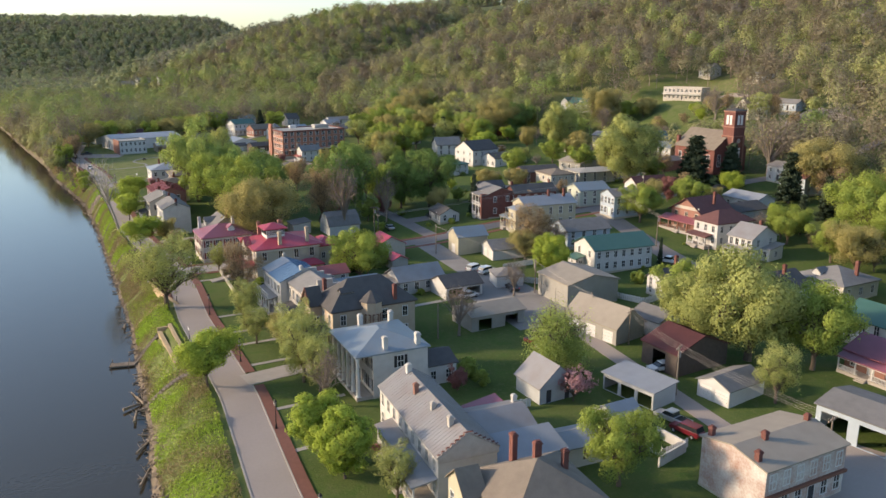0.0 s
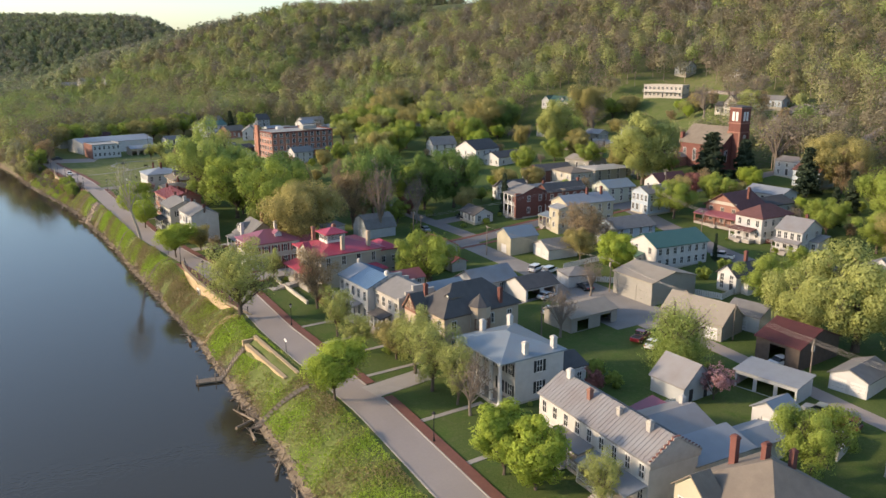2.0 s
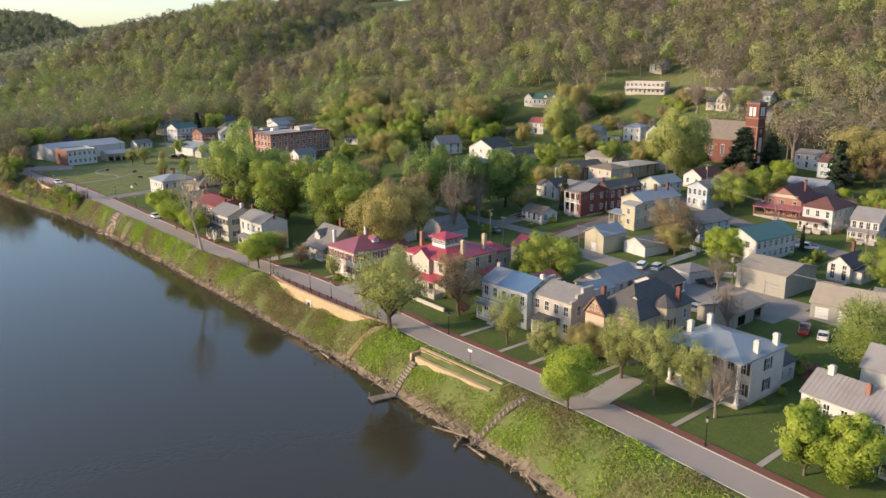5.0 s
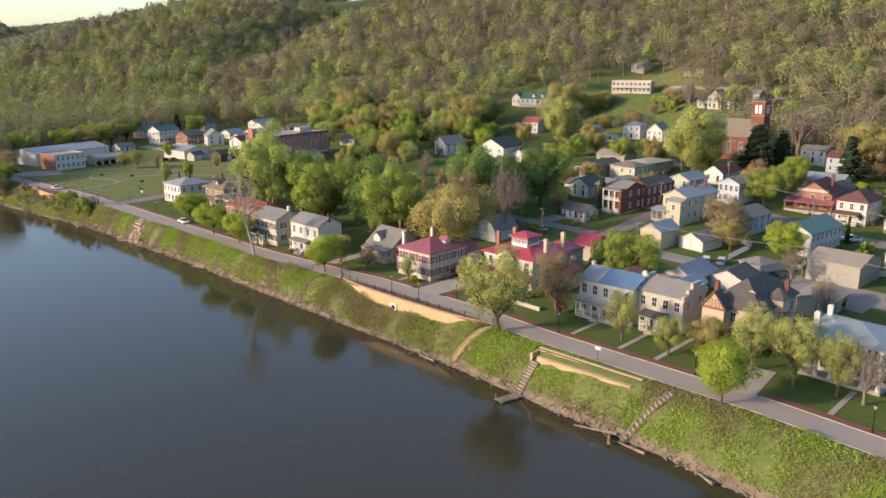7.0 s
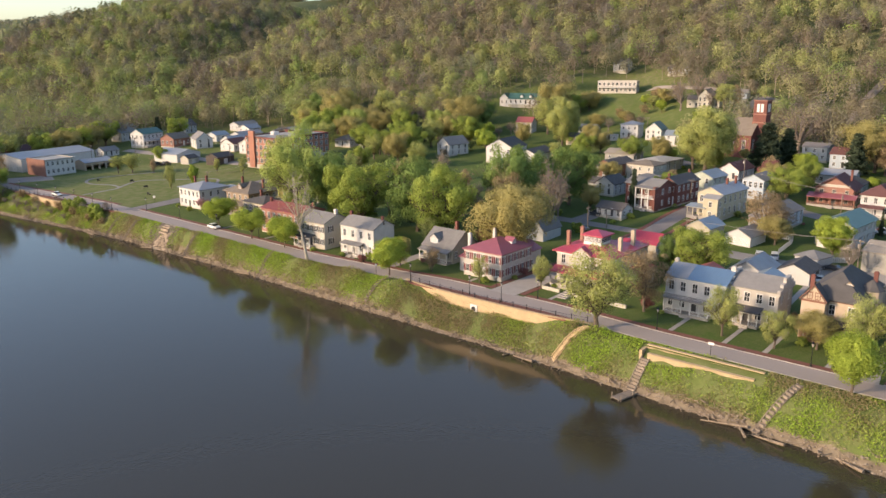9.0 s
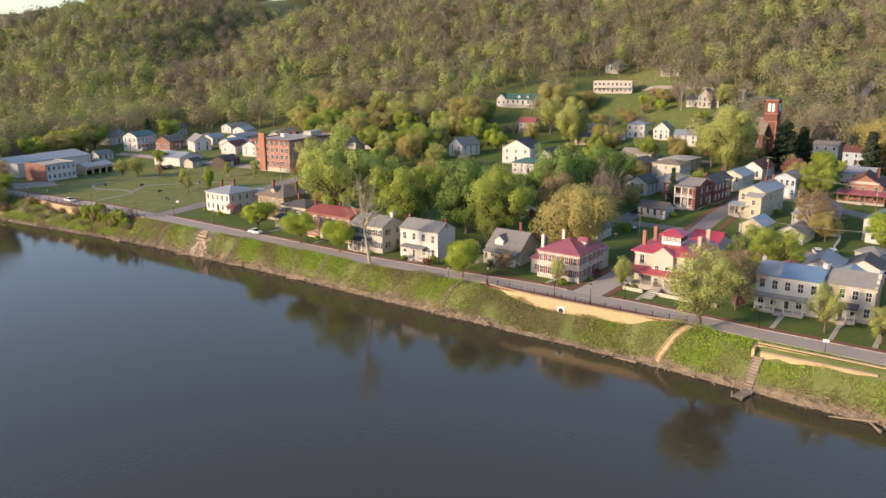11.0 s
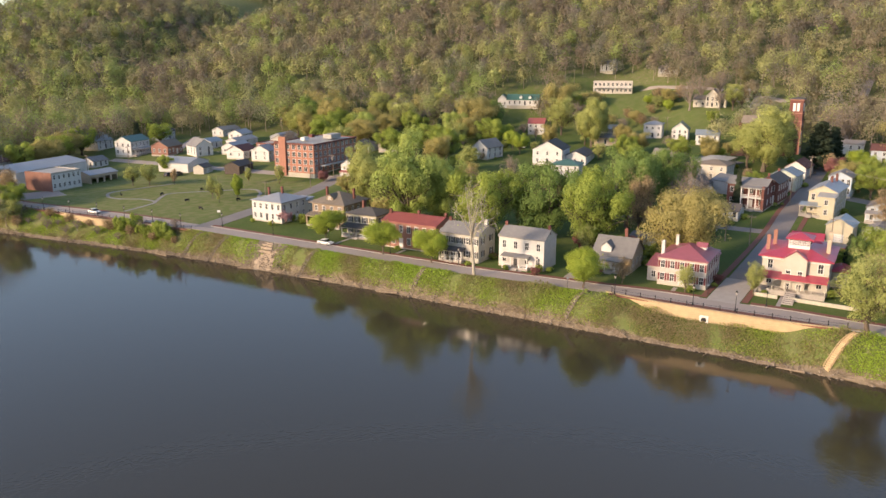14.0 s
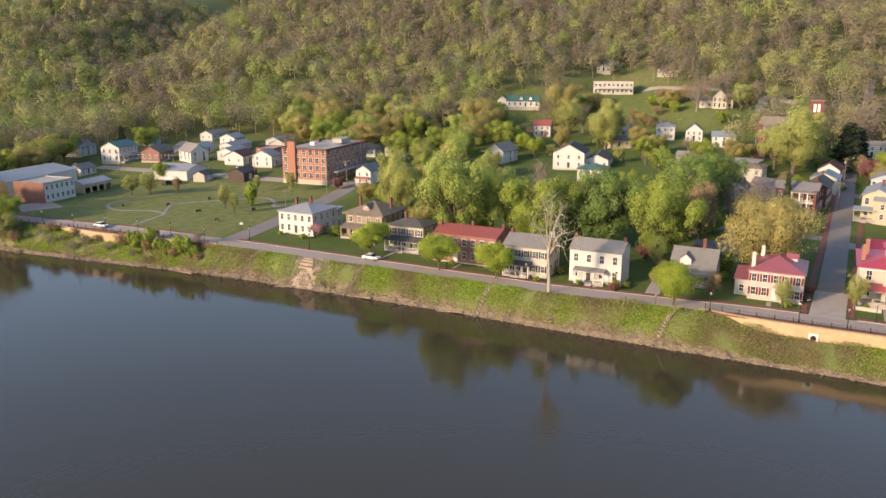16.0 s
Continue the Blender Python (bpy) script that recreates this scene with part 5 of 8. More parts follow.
garage("gambrel_barn", "gray barn with a gambrel roof", 76.4, 206.5, R, 8, 9, 2.8, 3.2, gray_wall, shingle_gray, "gambrel_y", 1, 2.4, 2.2, category="barn")
garage("white_lean_to", "small white shed with flat roof under the trees", 66.4, 212.8, R, 6, 5, 2.6, 0.6, white_wall, shingle_gray, "shed_x", 1, 1.8, 2.0, category="shed")
h = house("small_white_house", "low white house with dark roof", 106.5, 199.6, R - 6, 8.6, 6, 2.6, 1.6, "gable_x", white_wall, shingle_dark, floors=1, bays=(4, 2, 3, 2), door=trim_dark)

# ---- second row ----
h = house("gallery_house", "red brick house with white two-storey porch galleries", 120.8, 195.6, R - 6, 11.5, 8, 7.2, 1.5, "gable_x", dark_brick, shingle_gray, bays=(4, 2, 3, 2), door=trim_white)
porch(h, -1.0, 5.7, -4.0, 2.4, 6.6, shingle_gray, 4, 0.4, mat=trim_white, post_r=0.16)
part("gallery_floor", boxed(-1.0, 5.7, -6.4, -4.0, 3.5, 3.75), trim_white, h)
part("gallery_rail", boxed(-1.0, 5.7, -6.35, -6.28, 4.5, 4.62), trim_white, h)
for i in range(20):
    part("baluster", shared("gallery_baluster", lambda: linked("baluster", boxed(-0.05, 0.05, -6.34, -6.29, 3.75, 4.5), trim_white)), None, h, "", pose(-0.8 + 0.33 * i, 0, 0))
part("corner_wall", boxed(5.0, 5.75, -6.4, -4.0, 0, 7.2), dark_brick, h)
h = house("red_brick_house", "red brick house with charcoal gable roof", 130.8, 190.4, R - 6, 6.2, 13.5, 6.6, 1.9, "gable_y", dark_brick, shingle_dark, bays=(2, 5, 2, 4), door=trim_white, chimneys=[(0, -6.4, 7, 9.5), (0, 6.0, 7, 9.5)])
h = house("yellow_house", "yellow house with pale metal roof and front porch", 124.2, 174.2, R - 6, 7.6, 15.5, 7.0, 1.8, "gable_y", yellow_wall, roof_white, bays=(3, 5, 3, 4), win=(0.9, 1.8), door=trim_dark, chimneys=[(1, 5.5, 8, 10.6), (0.5, 1, 8, 10.4)])
porch(h, -5.4, 0.2, -7.75, 3.0, 3.0, roof_blue, 4, 0.6, mat=yellow_wall)
wing(h, -0.6, 3.8, -10.6, -7.7, 6.0, 0.7, "shed_x", yellow_wall, roof_white, 2)
h = house("blue_gray_house", "blue-gray two-storey house with white window trim", 149.6, 172.2, R - 5, 6.8, 9, 6.2, 1.6, "gable_y", blue_wall, shingle_gray, bays=(4, 3, 3, 3), win=(0.85, 1.7), door=trim_white)
h = house("gray_ell_house", "gray-blue house with dark roof and white porch", 124.5, 158.4, R - 6, 9, 12.5, 4.2, 2.0, "gable_y", blue_wall, shingle_gray, bays=(3, 4, 3, 3), door=trim_white)
porch(h, -4.4, 2, -6.25, 2.4, 2.8, roof_pale, 4, 0.5)
h = house("long_white_hall", "long white two-storey hall with green metal roof", 119.8, 139.6, R - 7, 9.2, 15.5, 5.6, 2.2, "gable_y", white_wall, roof_green, bays=(2, 7, 2, 6), win=(0.85, 1.45), door=trim_white, over=0.5)
wing(h, -3.2, 0.4, -10.2, -7.7, 2.6, 0.7, "shed_x", white_wall, roof_green, 1)
h = house("white_cottage", "white gabled cottage with charcoal roof", 116.6, 117.0, R - 5, 5.0, 8.5, 3.8, 1.9, "gable_y", white_wall, shingle_dark, bays=(2, 2, 2, 2), door=trim_dark, chimneys=[(0, 1, 6, 8.2)])
wing(h, 2.45, 4.3, -2.6, 3.6, 2.6, 0.6, "shed_x", white_wall, shingle_dark, 3)
h = house("dark_roofed_house", "white house with charcoal roof and glazed porch", 128.5, 101.5, R, 9, 12, 4.0, 2.4, "gable_y", white_wall, shingle_dark, bays=(3, 3, 3, 3), floors=1, door=trim_dark, chimneys=[(-2, -2, 5, 8.2), (1, 2, 5, 8.0)])
wing(h, -4.0, 1.0, -10.5, -6.0, 2.7, 0.8, "hip", white_wall, shingle_gray, 3)
h = house("gray_hip_house", "low cream house with gray hip roof and brick chimney", 143.5, 98.0, R, 11, 11, 3.6, 2.4, "hip", cream_wall, shingle_gray, floors=1, bays=(4, 3, 3, 3), door=trim_dark, chimneys=[(3.5, 1, 4, 7.5)])
dormer(h, -1.5, -4.5, 4.0, 1.8, 0.9, 2.5, white_wall, shingle_gray)
h = house("green_roofed_house", "white house with green metal roof", 127.0, 76.5, R, 10, 9, 4.6, 2.2, "gable_x", white_wall, roof_green, bays=(4, 2, 3, 2), door=trim_dark)
h = house("maroon_porch_house", "red brick house with maroon metal porch roof", 116.8, 69.0, R, 9, 9, 3.4, 1.9, "gable_x", red_brick, roof_plum, floors=1, bays=(3, 2, 3, 2), door=trim_white)
porch(h, -4.4, 4.4, -4.5, 2.0, 2.6, roof_plum, 4, 0.5)
h = house("red_porch_house", "red brick and cream house with maroon gables and red porch", 160.4, 151.6, R + 2, 10.6, 11.5, 5.3, 3.4, "gable_y", red_brick, shingle_maroon, cream_wall, bays=(3, 3, 3, 3), door=trim_dark, over=0.7, chimneys=[(3.2, 1, 7, 10.3)])
part("gable_front", boxed(-4.3, 4.3, -5.86, -5.76, 5.7, 6.5), cream_wall, h)
porch(h, -6.8, 6.4, -5.75, 3.0, 2.7, roof_plum, 5, 0.9, mat=trim_brown, post_r=0.18)
h = house("white_hip_house", "white two-storey house with maroon hip roof", 154.8, 138.6, R - 2, 8.0, 12, 6.2, 2.7, "hip", white_wall, shingle_maroon, bays=(3, 4, 3, 3), door=trim_dark, over=0.5)
porch(h, -3.9, 2.4, -6.0, 2.4, 2.7, shingle_maroon, 4, 0.5)
h = house("white_farmhouse", "white clapboard house with silver gable roof and porch", 151.2, 126.2, R + 4, 6.6, 9.2, 5.4, 2.5, "gable_x", white_wall, roof_pale, bays=(4, 2, 3, 2), door=trim_dark, chimneys=[(1, 1.2, 6, 8.8)])
porch(h, -3.3, 3.3, -4.6, 1.9, 2.6, roof_pale, 4, 0.5)
wing(h, 3.3, 5.6, -1, 4, 2.8, 0.8, "shed_x", white_wall, roof_pale, 1)
h = house("sage_house", "sage green house with pale blue metal roof", 150.8, 188.8, R - 6, 8, 10, 4.9, 1.8, "gable_y", green_gray_wall, roof_blue, bays=(2, 3, 2, 3), door=trim_white)
garage("long_gray_shed", "long low gray shed with flat gray roof", 142.0, 206.0, 0, 16, 8, 3.4, 0.6, gray_wall, shingle_gray, "shed_x", 2, 2.2, 2.1, category="shed")
h = house("white_gable_house", "white gabled house with maroon roof", 173.5, 187.6, R - 6, 7, 12, 3.6, 2.3, "gable_y", white_wall, shingle_maroon, floors=1, bays=(2, 3, 2, 3), door=trim_dark)
h = house("cream_apartment", "cream two-storey house with brownish flat roof", 156.2, 213.2, R - 6, 10.5, 9, 5.8, 1.4, "hip", cream_wall, shingle_brown, bays=(3, 4, 3, 3), win=(0.8, 1.2), door=trim_dark)
h = house("columned_hall", "brick hall with white temple front and columns", 158.0, 226.5, R - 6, 7.5, 14, 4.6, 1.7, "gable_y", red_brick, shingle_dark, bays=(3, 4, 2, 3), door=trim_white)
porch(h, -3.6, 3.6, -7.0, 2.4, 4.4, shingle_dark, 4, 0.4, rail=False, post_r=0.16)
h = house("dark_gable_house", "white house with black cross gables", 130.5, 213.4, R - 6, 7, 8, 4.0, 2.2, "gable_y", white_wall, shingle_dark, bays=(2, 3, 2, 3), door=trim_dark)
wing(h, -7, -3.9, -3, 3, 3.4, 1.5, "gable_x", white_wall, shingle_dark, 2)
h = house("flat_brown_house", "beige house with brown flat-pitched roof", 174.5, 216.5, R - 6, 10, 16, 4.0, 1.0, "hip", cream_wall, roof_tar, bays=(3, 4, 3, 4), door=trim_dark)
h = house("white_lodge", "large white gabled hall with black roof", 164.0, 279.0, R + 8, 12, 13, 6.2, 3.2, "gable_y", white_wall, shingle_dark, bays=(3, 4, 3, 3), win=(0.8, 1.3), door=trim_dark)
wing(h, 5.9, 14.5, -2, 15, 3.4, 1.9, "gable_y", white_wall, shingle_dark, 3)
h = house("green_hip_house", "white house with faded green hip roof", 144.2, 264.4, R + 8, 10.5, 8.5, 4.2, 1.6, "hip", white_wall, roof_green, bays=(4, 3, 3, 3), win=(0.7, 1.1), door=trim_dark)
h = house("gray_gable_house", "gray-roofed white house with steep gable", 166.0, 309.0, R - 10, 8, 11, 4.8, 3.0, "gable_y", white_wall, shingle_gray, bays=(2, 3, 2, 3), door=trim_dark)

# ---- church ----
ch = empty("church", pose(219.0, 198.8, ground(219, 198.8) - 0.4, 0, 0, -2), "dark red brick church with square bell tower", "church", "houses of the town")
bm = bmesh.new()
wall_face(bm, 15, -1.5, 9, [(u - 0.7, u + 0.7, 3, 7) for u in (-5.2, 5.2)], pose(0, -3, 0))
for length, m in ((19.5, pose(7.5, 6.75, 0, 0, 0, 90)), (15, pose(0, 16.5, 0, 0, 0, 180)), (19.5, pose(-7.5, 6.75, 0, 0, 0, -90))):
    wall_face(bm, length, -1.5, 9, [(u - 0.6, u + 0.6, 2.5, 6.8) for u in (-7, -2.4, 2.4, 7)] if length == 19.5 else [], m)
for y in (-3, 16.5):
    bm.faces.new([bm.verts.new(p) for p in ((-7.5, y, 9), (7.5, y, 9), (0, y, 15))])
part("nave_wall", bm, dark_brick, ch)
part("nave_roof", prism(bmesh.new(), roof_profile("gable", 7.5, 9, 6, 0.4), -3.3, 16.9, "y"), shingle_brown, ch)
for u in (-7, -2.4, 2.4, 7):
    for m in (pose(7.5, 6.75 + u, 2.5, 0, 0, 90), pose(-7.5, 6.75 + u, 2.5, 0, 0, -90)):
        add_window(ch, m, 1.2, 4.3, trim_white)
for u in (-5.2, 5.2):
    add_window(ch, pose(u, -3, 3), 1.4, 4.0, trim_white)
part("tower", boxed(-2.5, 2.5, -6.2, -1.2, -1.5, 22.3), dark_brick, ch)
for z in (13.4, 16.6, 21.9):
    part("course", boxed(-2.75, 2.75, -6.45, -0.95, z, z + 0.45), red_brick, ch)
for sx in (-1, 1):
    for yy in (-6.35, -1.6):
        part("buttress", boxed(min(sx * 2.1, sx * 2.75), max(sx * 2.1, sx * 2.75), yy, yy + 0.55, -1.5, 13.4), red_brick, ch)
part("tower_cap", hip_roof(bmesh.new(), 5.0, 5.0, 22.4, 0.8, 0.25), shingle_dark, ch, "", pose(0, -3.7, 0))
for m in (pose(0, -6.22, 17.6), pose(2.52, -3.7, 17.6, 0, 0, 90), pose(-2.52, -3.7, 17.6, 0, 0, -90)):
    for u in (-0.75, 0.75):
        part("louvre", shared("louvre", lambda: linked("louvre", boxed(-0.5, 0.5, -0.06, 0.05, 0, 3.2), trim_white)), None, ch, "", m @ pose(u, 0, 0))
part("tower_window", boxed(-1.0, 1.0, -6.3, -6.15, 4.2, 9.6), trim_white, ch, "tall pale pointed window")
part("tower_door", boxed(-0.9, 0.9, -6.32, -6.15, 0, 2.9), trim_white, ch)
part("clock_disc", cone(bmesh.new(), (0, -6.2, 12), (0, -6.32, 12), 0.8, 0.8, 16), concrete, ch, "round pale stone disc")
part("gable_chimney", boxed(-6.6, -5.4, 16.0, 17.1, 8, 12.4), dark_brick, ch)
part("annex_wall", boxed(-15.5, -7.5, 12.5, 17.5, -1.5, 3.6), red_brick, ch)
part("annex_roof", prism(bmesh.new(), roof_profile("gable", 2.5, 3.6, 1.2, 0.3), -15.8, -7.4, "x"), shingle_gray, ch, "", pose(0, 15, 0))

# ---- far side: park end, mill, sheds, hillside houses ----
h = house("white_gable_house", "narrow white gabled house beside the brick mill", 112.0, 339.6, R + 4, 6.0, 9.0, 5.0, 2.0, "gable_y", white_wall, shingle_gray, bays=(2, 3, 2, 3), win=(0.8, 1.3), door=trim_dark)
porch(h, -2.6, 2.6, -4.5, 1.6, 2.3, roof_brickred, 3, 0.4)
house("brown_roofed_house", "low tan house with broad brown shingle roof", 161.0, 369.5, R + 6, 9.5, 9.0, 3.2, 2.4, "hip", gray_wall, shingle_brown, floors=1, bays=(3, 3, 3, 3), win=(0.9, 1.2), door=trim_dark)
house("long_brown_house", "long low house with faded maroon roof behind the gardens", 169.0, 357.5, R + 6, 14.0, 8.5, 3.2, 2.2, "gable_x", cream_wall, shingle_maroon, floors=1, bays=(5, 2, 5, 2), win=(0.9, 1.2), door=trim_dark)
garage("red_shed", "small bright red wooden shed under the trees", 216.0, 347.5, R, 5.0, 4.5, 2.4, 1.0, roof_brickred, roof_pale, "gable_x", 1, 2.0, 1.9)
h = house("brick_mill", "large four-storey red brick mill with flat roof", 119.0, 363.4, R + 4, 19.0, 31, 11.8, 0, "flat", mill_brick, roof_tar, trim_white, floors=4, bays=(7, 10, 6, 8), win=(1.4, 1.7), base=0.6, category="mill", parapet=dark_brick, chimneys=[(-8, 8, 10, 12.6, 2, 2)])
part("stair_tower", boxed(-6.6, -3.4, -16.3, -15.3, -1, 14.2), mill_brick, h)
part("roof_house", boxed(2, 6, 2, 9, 12.1, 13.8), roof_tar, h)
part("roof_hatch", boxed(-2, 0, -8, -5, 12.1, 13.4), trim_white, h)
part("loading_canopy", boxed(10.3, 12.8, -13, 13, 3.2, 3.45), roof_tar, h)
h = house("brick_block", "two-storey red brick block with flat roof", 133.0, 401.0, R + 4, 9, 9, 6.5, 0, "flat", red_brick, roof_tar, bays=(3, 3, 3, 3), door=trim_dark, parapet=dark_brick)
h = house("school_block", "brick and white two-storey building with flat roof", 47.0, 431.2, R + 6, 13.5, 13, 6.8, 0, "flat", white_wall, roof_tar, bays=(6, 6, 4, 4), win=(0.9, 1.5), door=trim_dark, parapet=roof_tar)
part("brick_front", boxed(-6.8, 6.8, -6.75, -6.52, -1, 6.9), red_brick, h)
garage("long_shed", "long white metal shed with pale roof", 56, 458, R + 10, 22, 36, 5.4, 1.8, white_wall, roof_white, "gable_y", 2, 4, 3.6, category="warehouse")
garage("red_roofed_warehouse", "white warehouse with dull red metal roof", 48, 489, R + 10, 14, 30, 4.6, 1.8, white_wall, roof_rust, "gable_y", 2, 3, 3, category="warehouse")
garage("gray_warehouse", "pale gray metal warehouse", 20, 496, R + 10, 16, 24, 5.0, 1.6, tan_metal, roof_white, "gable_y", 2, 3, 3, category="warehouse")
garage("park_pavilion", "long wooden pavilion with pale blue metal roof", 65.6, 431.5, 4, 13, 8, 3.2, 1.2, tan_brick, roof_white, "gable_x", 4, 2.4, 2.2, open_bay=True, category="pavilion")
h = house("white_green_house", "white two-storey house with green roof", 114.0, 470.0, 12, 13, 9, 6.6, 2.2, "gable_x", white_wall, roof_green, bays=(5, 3, 4, 3), door=trim_dark)
porch(h, -6.2, 6.2, -4.5, 2.2, 2.8, roof_white, 5, 0.5)
h = house("brick_bungalow", "red brick bungalow with brown roof", 120.0, 453.5, 12, 11, 9, 4.2, 2.4, "gable_x", red_brick, shingle_brown, floors=1, bays=(4, 3, 3, 3), door=trim_white)
h = house("white_gabled_house", "white gable-front house with gray roof", 124.2, 436.5, -20, 8, 11, 4.6, 3.0, "gable_y", white_wall, shingle_gray, bays=(2, 3, 2, 3), door=trim_dark)
garage("long_white_shed", "long low white building with pale metal roof", 100.0, 420.5, 10, 14, 15, 3.2, 1.8, white_wall, roof_white, "gable_y", 2, 2.6, 2.2, category="warehouse")
h = house("small_cottage", "small white cottage with gray-green roof", 88.8, 463.8, 8, 8.5, 6.5, 2.8, 1.7, "gable_x", white_wall, shingle_gray, floors=1, bays=(3, 2, 2, 2), door=trim_dark)
for nm, lb, xx, yy, ww, dd, ee, rr, wm, tp in (
        ("white_frame_house", "white frame house with gray roof", 125.5, 397.5, 8, 9, 4.6, 2.2, white_wall, roof_pale),
        ("maroon_roof_house", "white house with dull maroon roof", 126.5, 412.5, 10, 9, 3.6, 2.2, white_wall, shingle_maroon),
        ("low_white_house", "low white house with pale roof", 135.0, 424.0, 12, 8, 3.4, 1.8, white_wall, roof_white),
        ("white_motor_court", "long low white building", 152.0, 437.0, 16, 7, 3.0, 1.4, white_wall, roof_pale),
        ("gray_shed_house", "gray shed-like house with pale roof", 168.0, 424.0, 12, 8, 3.2, 1.6, gray_wall, roof_white),
        ("tin_roof_house", "pale house with blue-white metal roof", 118.0, 500.0, 10, 9, 4.4, 2.0, white_wall, roof_blue),
        ("long_white_court", "long low white building on the slope", 175.5, 471.0, 15, 7, 3.2, 1.5, white_wall, roof_pale),
        ("white_porch_cottage", "small white cottage with pale roof", 161.8, 447.5, 9, 8, 4.2, 1.8, white_wall, roof_white),
        ("cream_corner_house", "cream two-storey house with gray roof", 153.0, 410.5, 9, 8, 4.8, 1.8, cream_wall, shingle_gray),
        ("tan_street_house", "tan house with brown roof beyond the mill", 165.0, 357.0, 10, 9, 3.6, 2.0, cream_wall, shingle_brown),
        ("pale_shed_house", "low pale house with blue metal roof", 141.5, 447.5, 9, 7, 3.2, 1.6, white_wall, roof_blue),
        ("white_valley_house", "white house with pale blue roof under the trees", 129.5, 522.0, 11, 9, 4.4, 2.2, white_wall, roof_blue),
        ("pale_ridge_house", "cream house with pale roof above the far valley", 96.0, 862.0, 22, 11, 4.6, 2.4, cream_wall, roof_pale),
        ("white_ridge_house", "white house with gray roof above the far valley", 110.0, 835.0, 15, 10, 4.2, 2.2, white_wall, shingle_gray),
        ("low_valley_house", "low white house with pale roof in the far valley", 92.0, 763.0, 18, 10, 4.4, 1.8, white_wall, roof_white),
        ("gray_valley_house", "gray house with brown roof in the far valley", 122.0, 790.0, 12, 9, 4.4, 2.4, gray_wall, shingle_brown),
        ("stone_gable_house", "gray stone house with dark gable", 151.0, 492.0, 8, 9, 4.6, 3.0, gray_wall, shingle_dark)):
    house(nm, lb, xx, yy, 8, ww, dd, ee, rr, "gable_x", wm, tp, floors=1 if ee < 4 else 2, bays=(3, 2, 3, 2), win=(0.8, 1.2), door=trim_dark)
h = house("house_trailer", "white house trailer with flat roof on the slope", 219.5, 262.5, R + 14, 9.5, 3.2, 2.7, 0.25, "gable_x", white_wall, roof_white, floors=1, bays=(4, 0, 2, 1), win=(0.7, 0.8), door=trim_dark, over=0.08, category="trailer")
garage("shadowed_barn", "dark weathered barn beside the park street", 103.5, 392.0, 10, 10, 7, 3.0, 1.6, barn_wood, shingle_dark, "gable_x", 1, 2.4, 2.2, category="barn")
garage("cream_shed", "small cream shed with dark roof", 97.0, 392.0 + 14, 10, 6, 5, 2.6, 1.2, cream_wall, shingle_dark, "gable_x", 1, 2.0, 2.0, category="shed")
h = house("hill_motel", "long two-storey tan building with flat roof on the hill", 298.6, 298.6, R + 16, 21, 8.5, 6.6, 0, "flat", gray_brick, roof_tar, bays=(9, 2, 6, 2), win=(1.2, 1.4), door=trim_dark)
part("balcony", boxed(-10.4, 10.4, -5.8, -4.3, 3.1, 3.3), trim_white, h)
part("balcony_rail", boxed(-10.4, 10.4, -5.8, -5.72, 4.1, 4.2), trim_white, h)
h = house("hill_villa", "cream Gothic villa with steep gables on the lawn", 277.5, 240.0, R + 6, 6.4, 10, 5.6, 3.3, "gable_y", cream_wall, shingle_brown, bays=(3, 3, 3, 3), win=(0.9, 1.8), door=trim_dark)
wing(h, -9.4, -3.2, -2, 4, 3.8, 1.8, "gable_x", cream_wall, shingle_brown, 2)
wing(h, 3.2, 6.2, -2, 4, 4.4, 2.0, "gable_x", cream_wall, shingle_brown, 2)
h = house("green_dormer_house", "white house with green dormered roof on the hill", 266, 338, R + 16, 17, 8, 3.4, 2.6, "gable_x", white_wall, roof_green, floors=1, bays=(6, 2, 4, 2), door=trim_dark)
dormer(h, -1, -3.4, 3.8, 1.6, 1.1, 2.5, white_wall, roof_green)
dormer(h, 4, -3.4, 3.8, 1.6, 1.1, 2.5, white_wall, roof_green)
wing(h, -13.5, -8.4, -4, 4, 3.6, 2.4, "gable_y", white_wall, roof_green, 2)
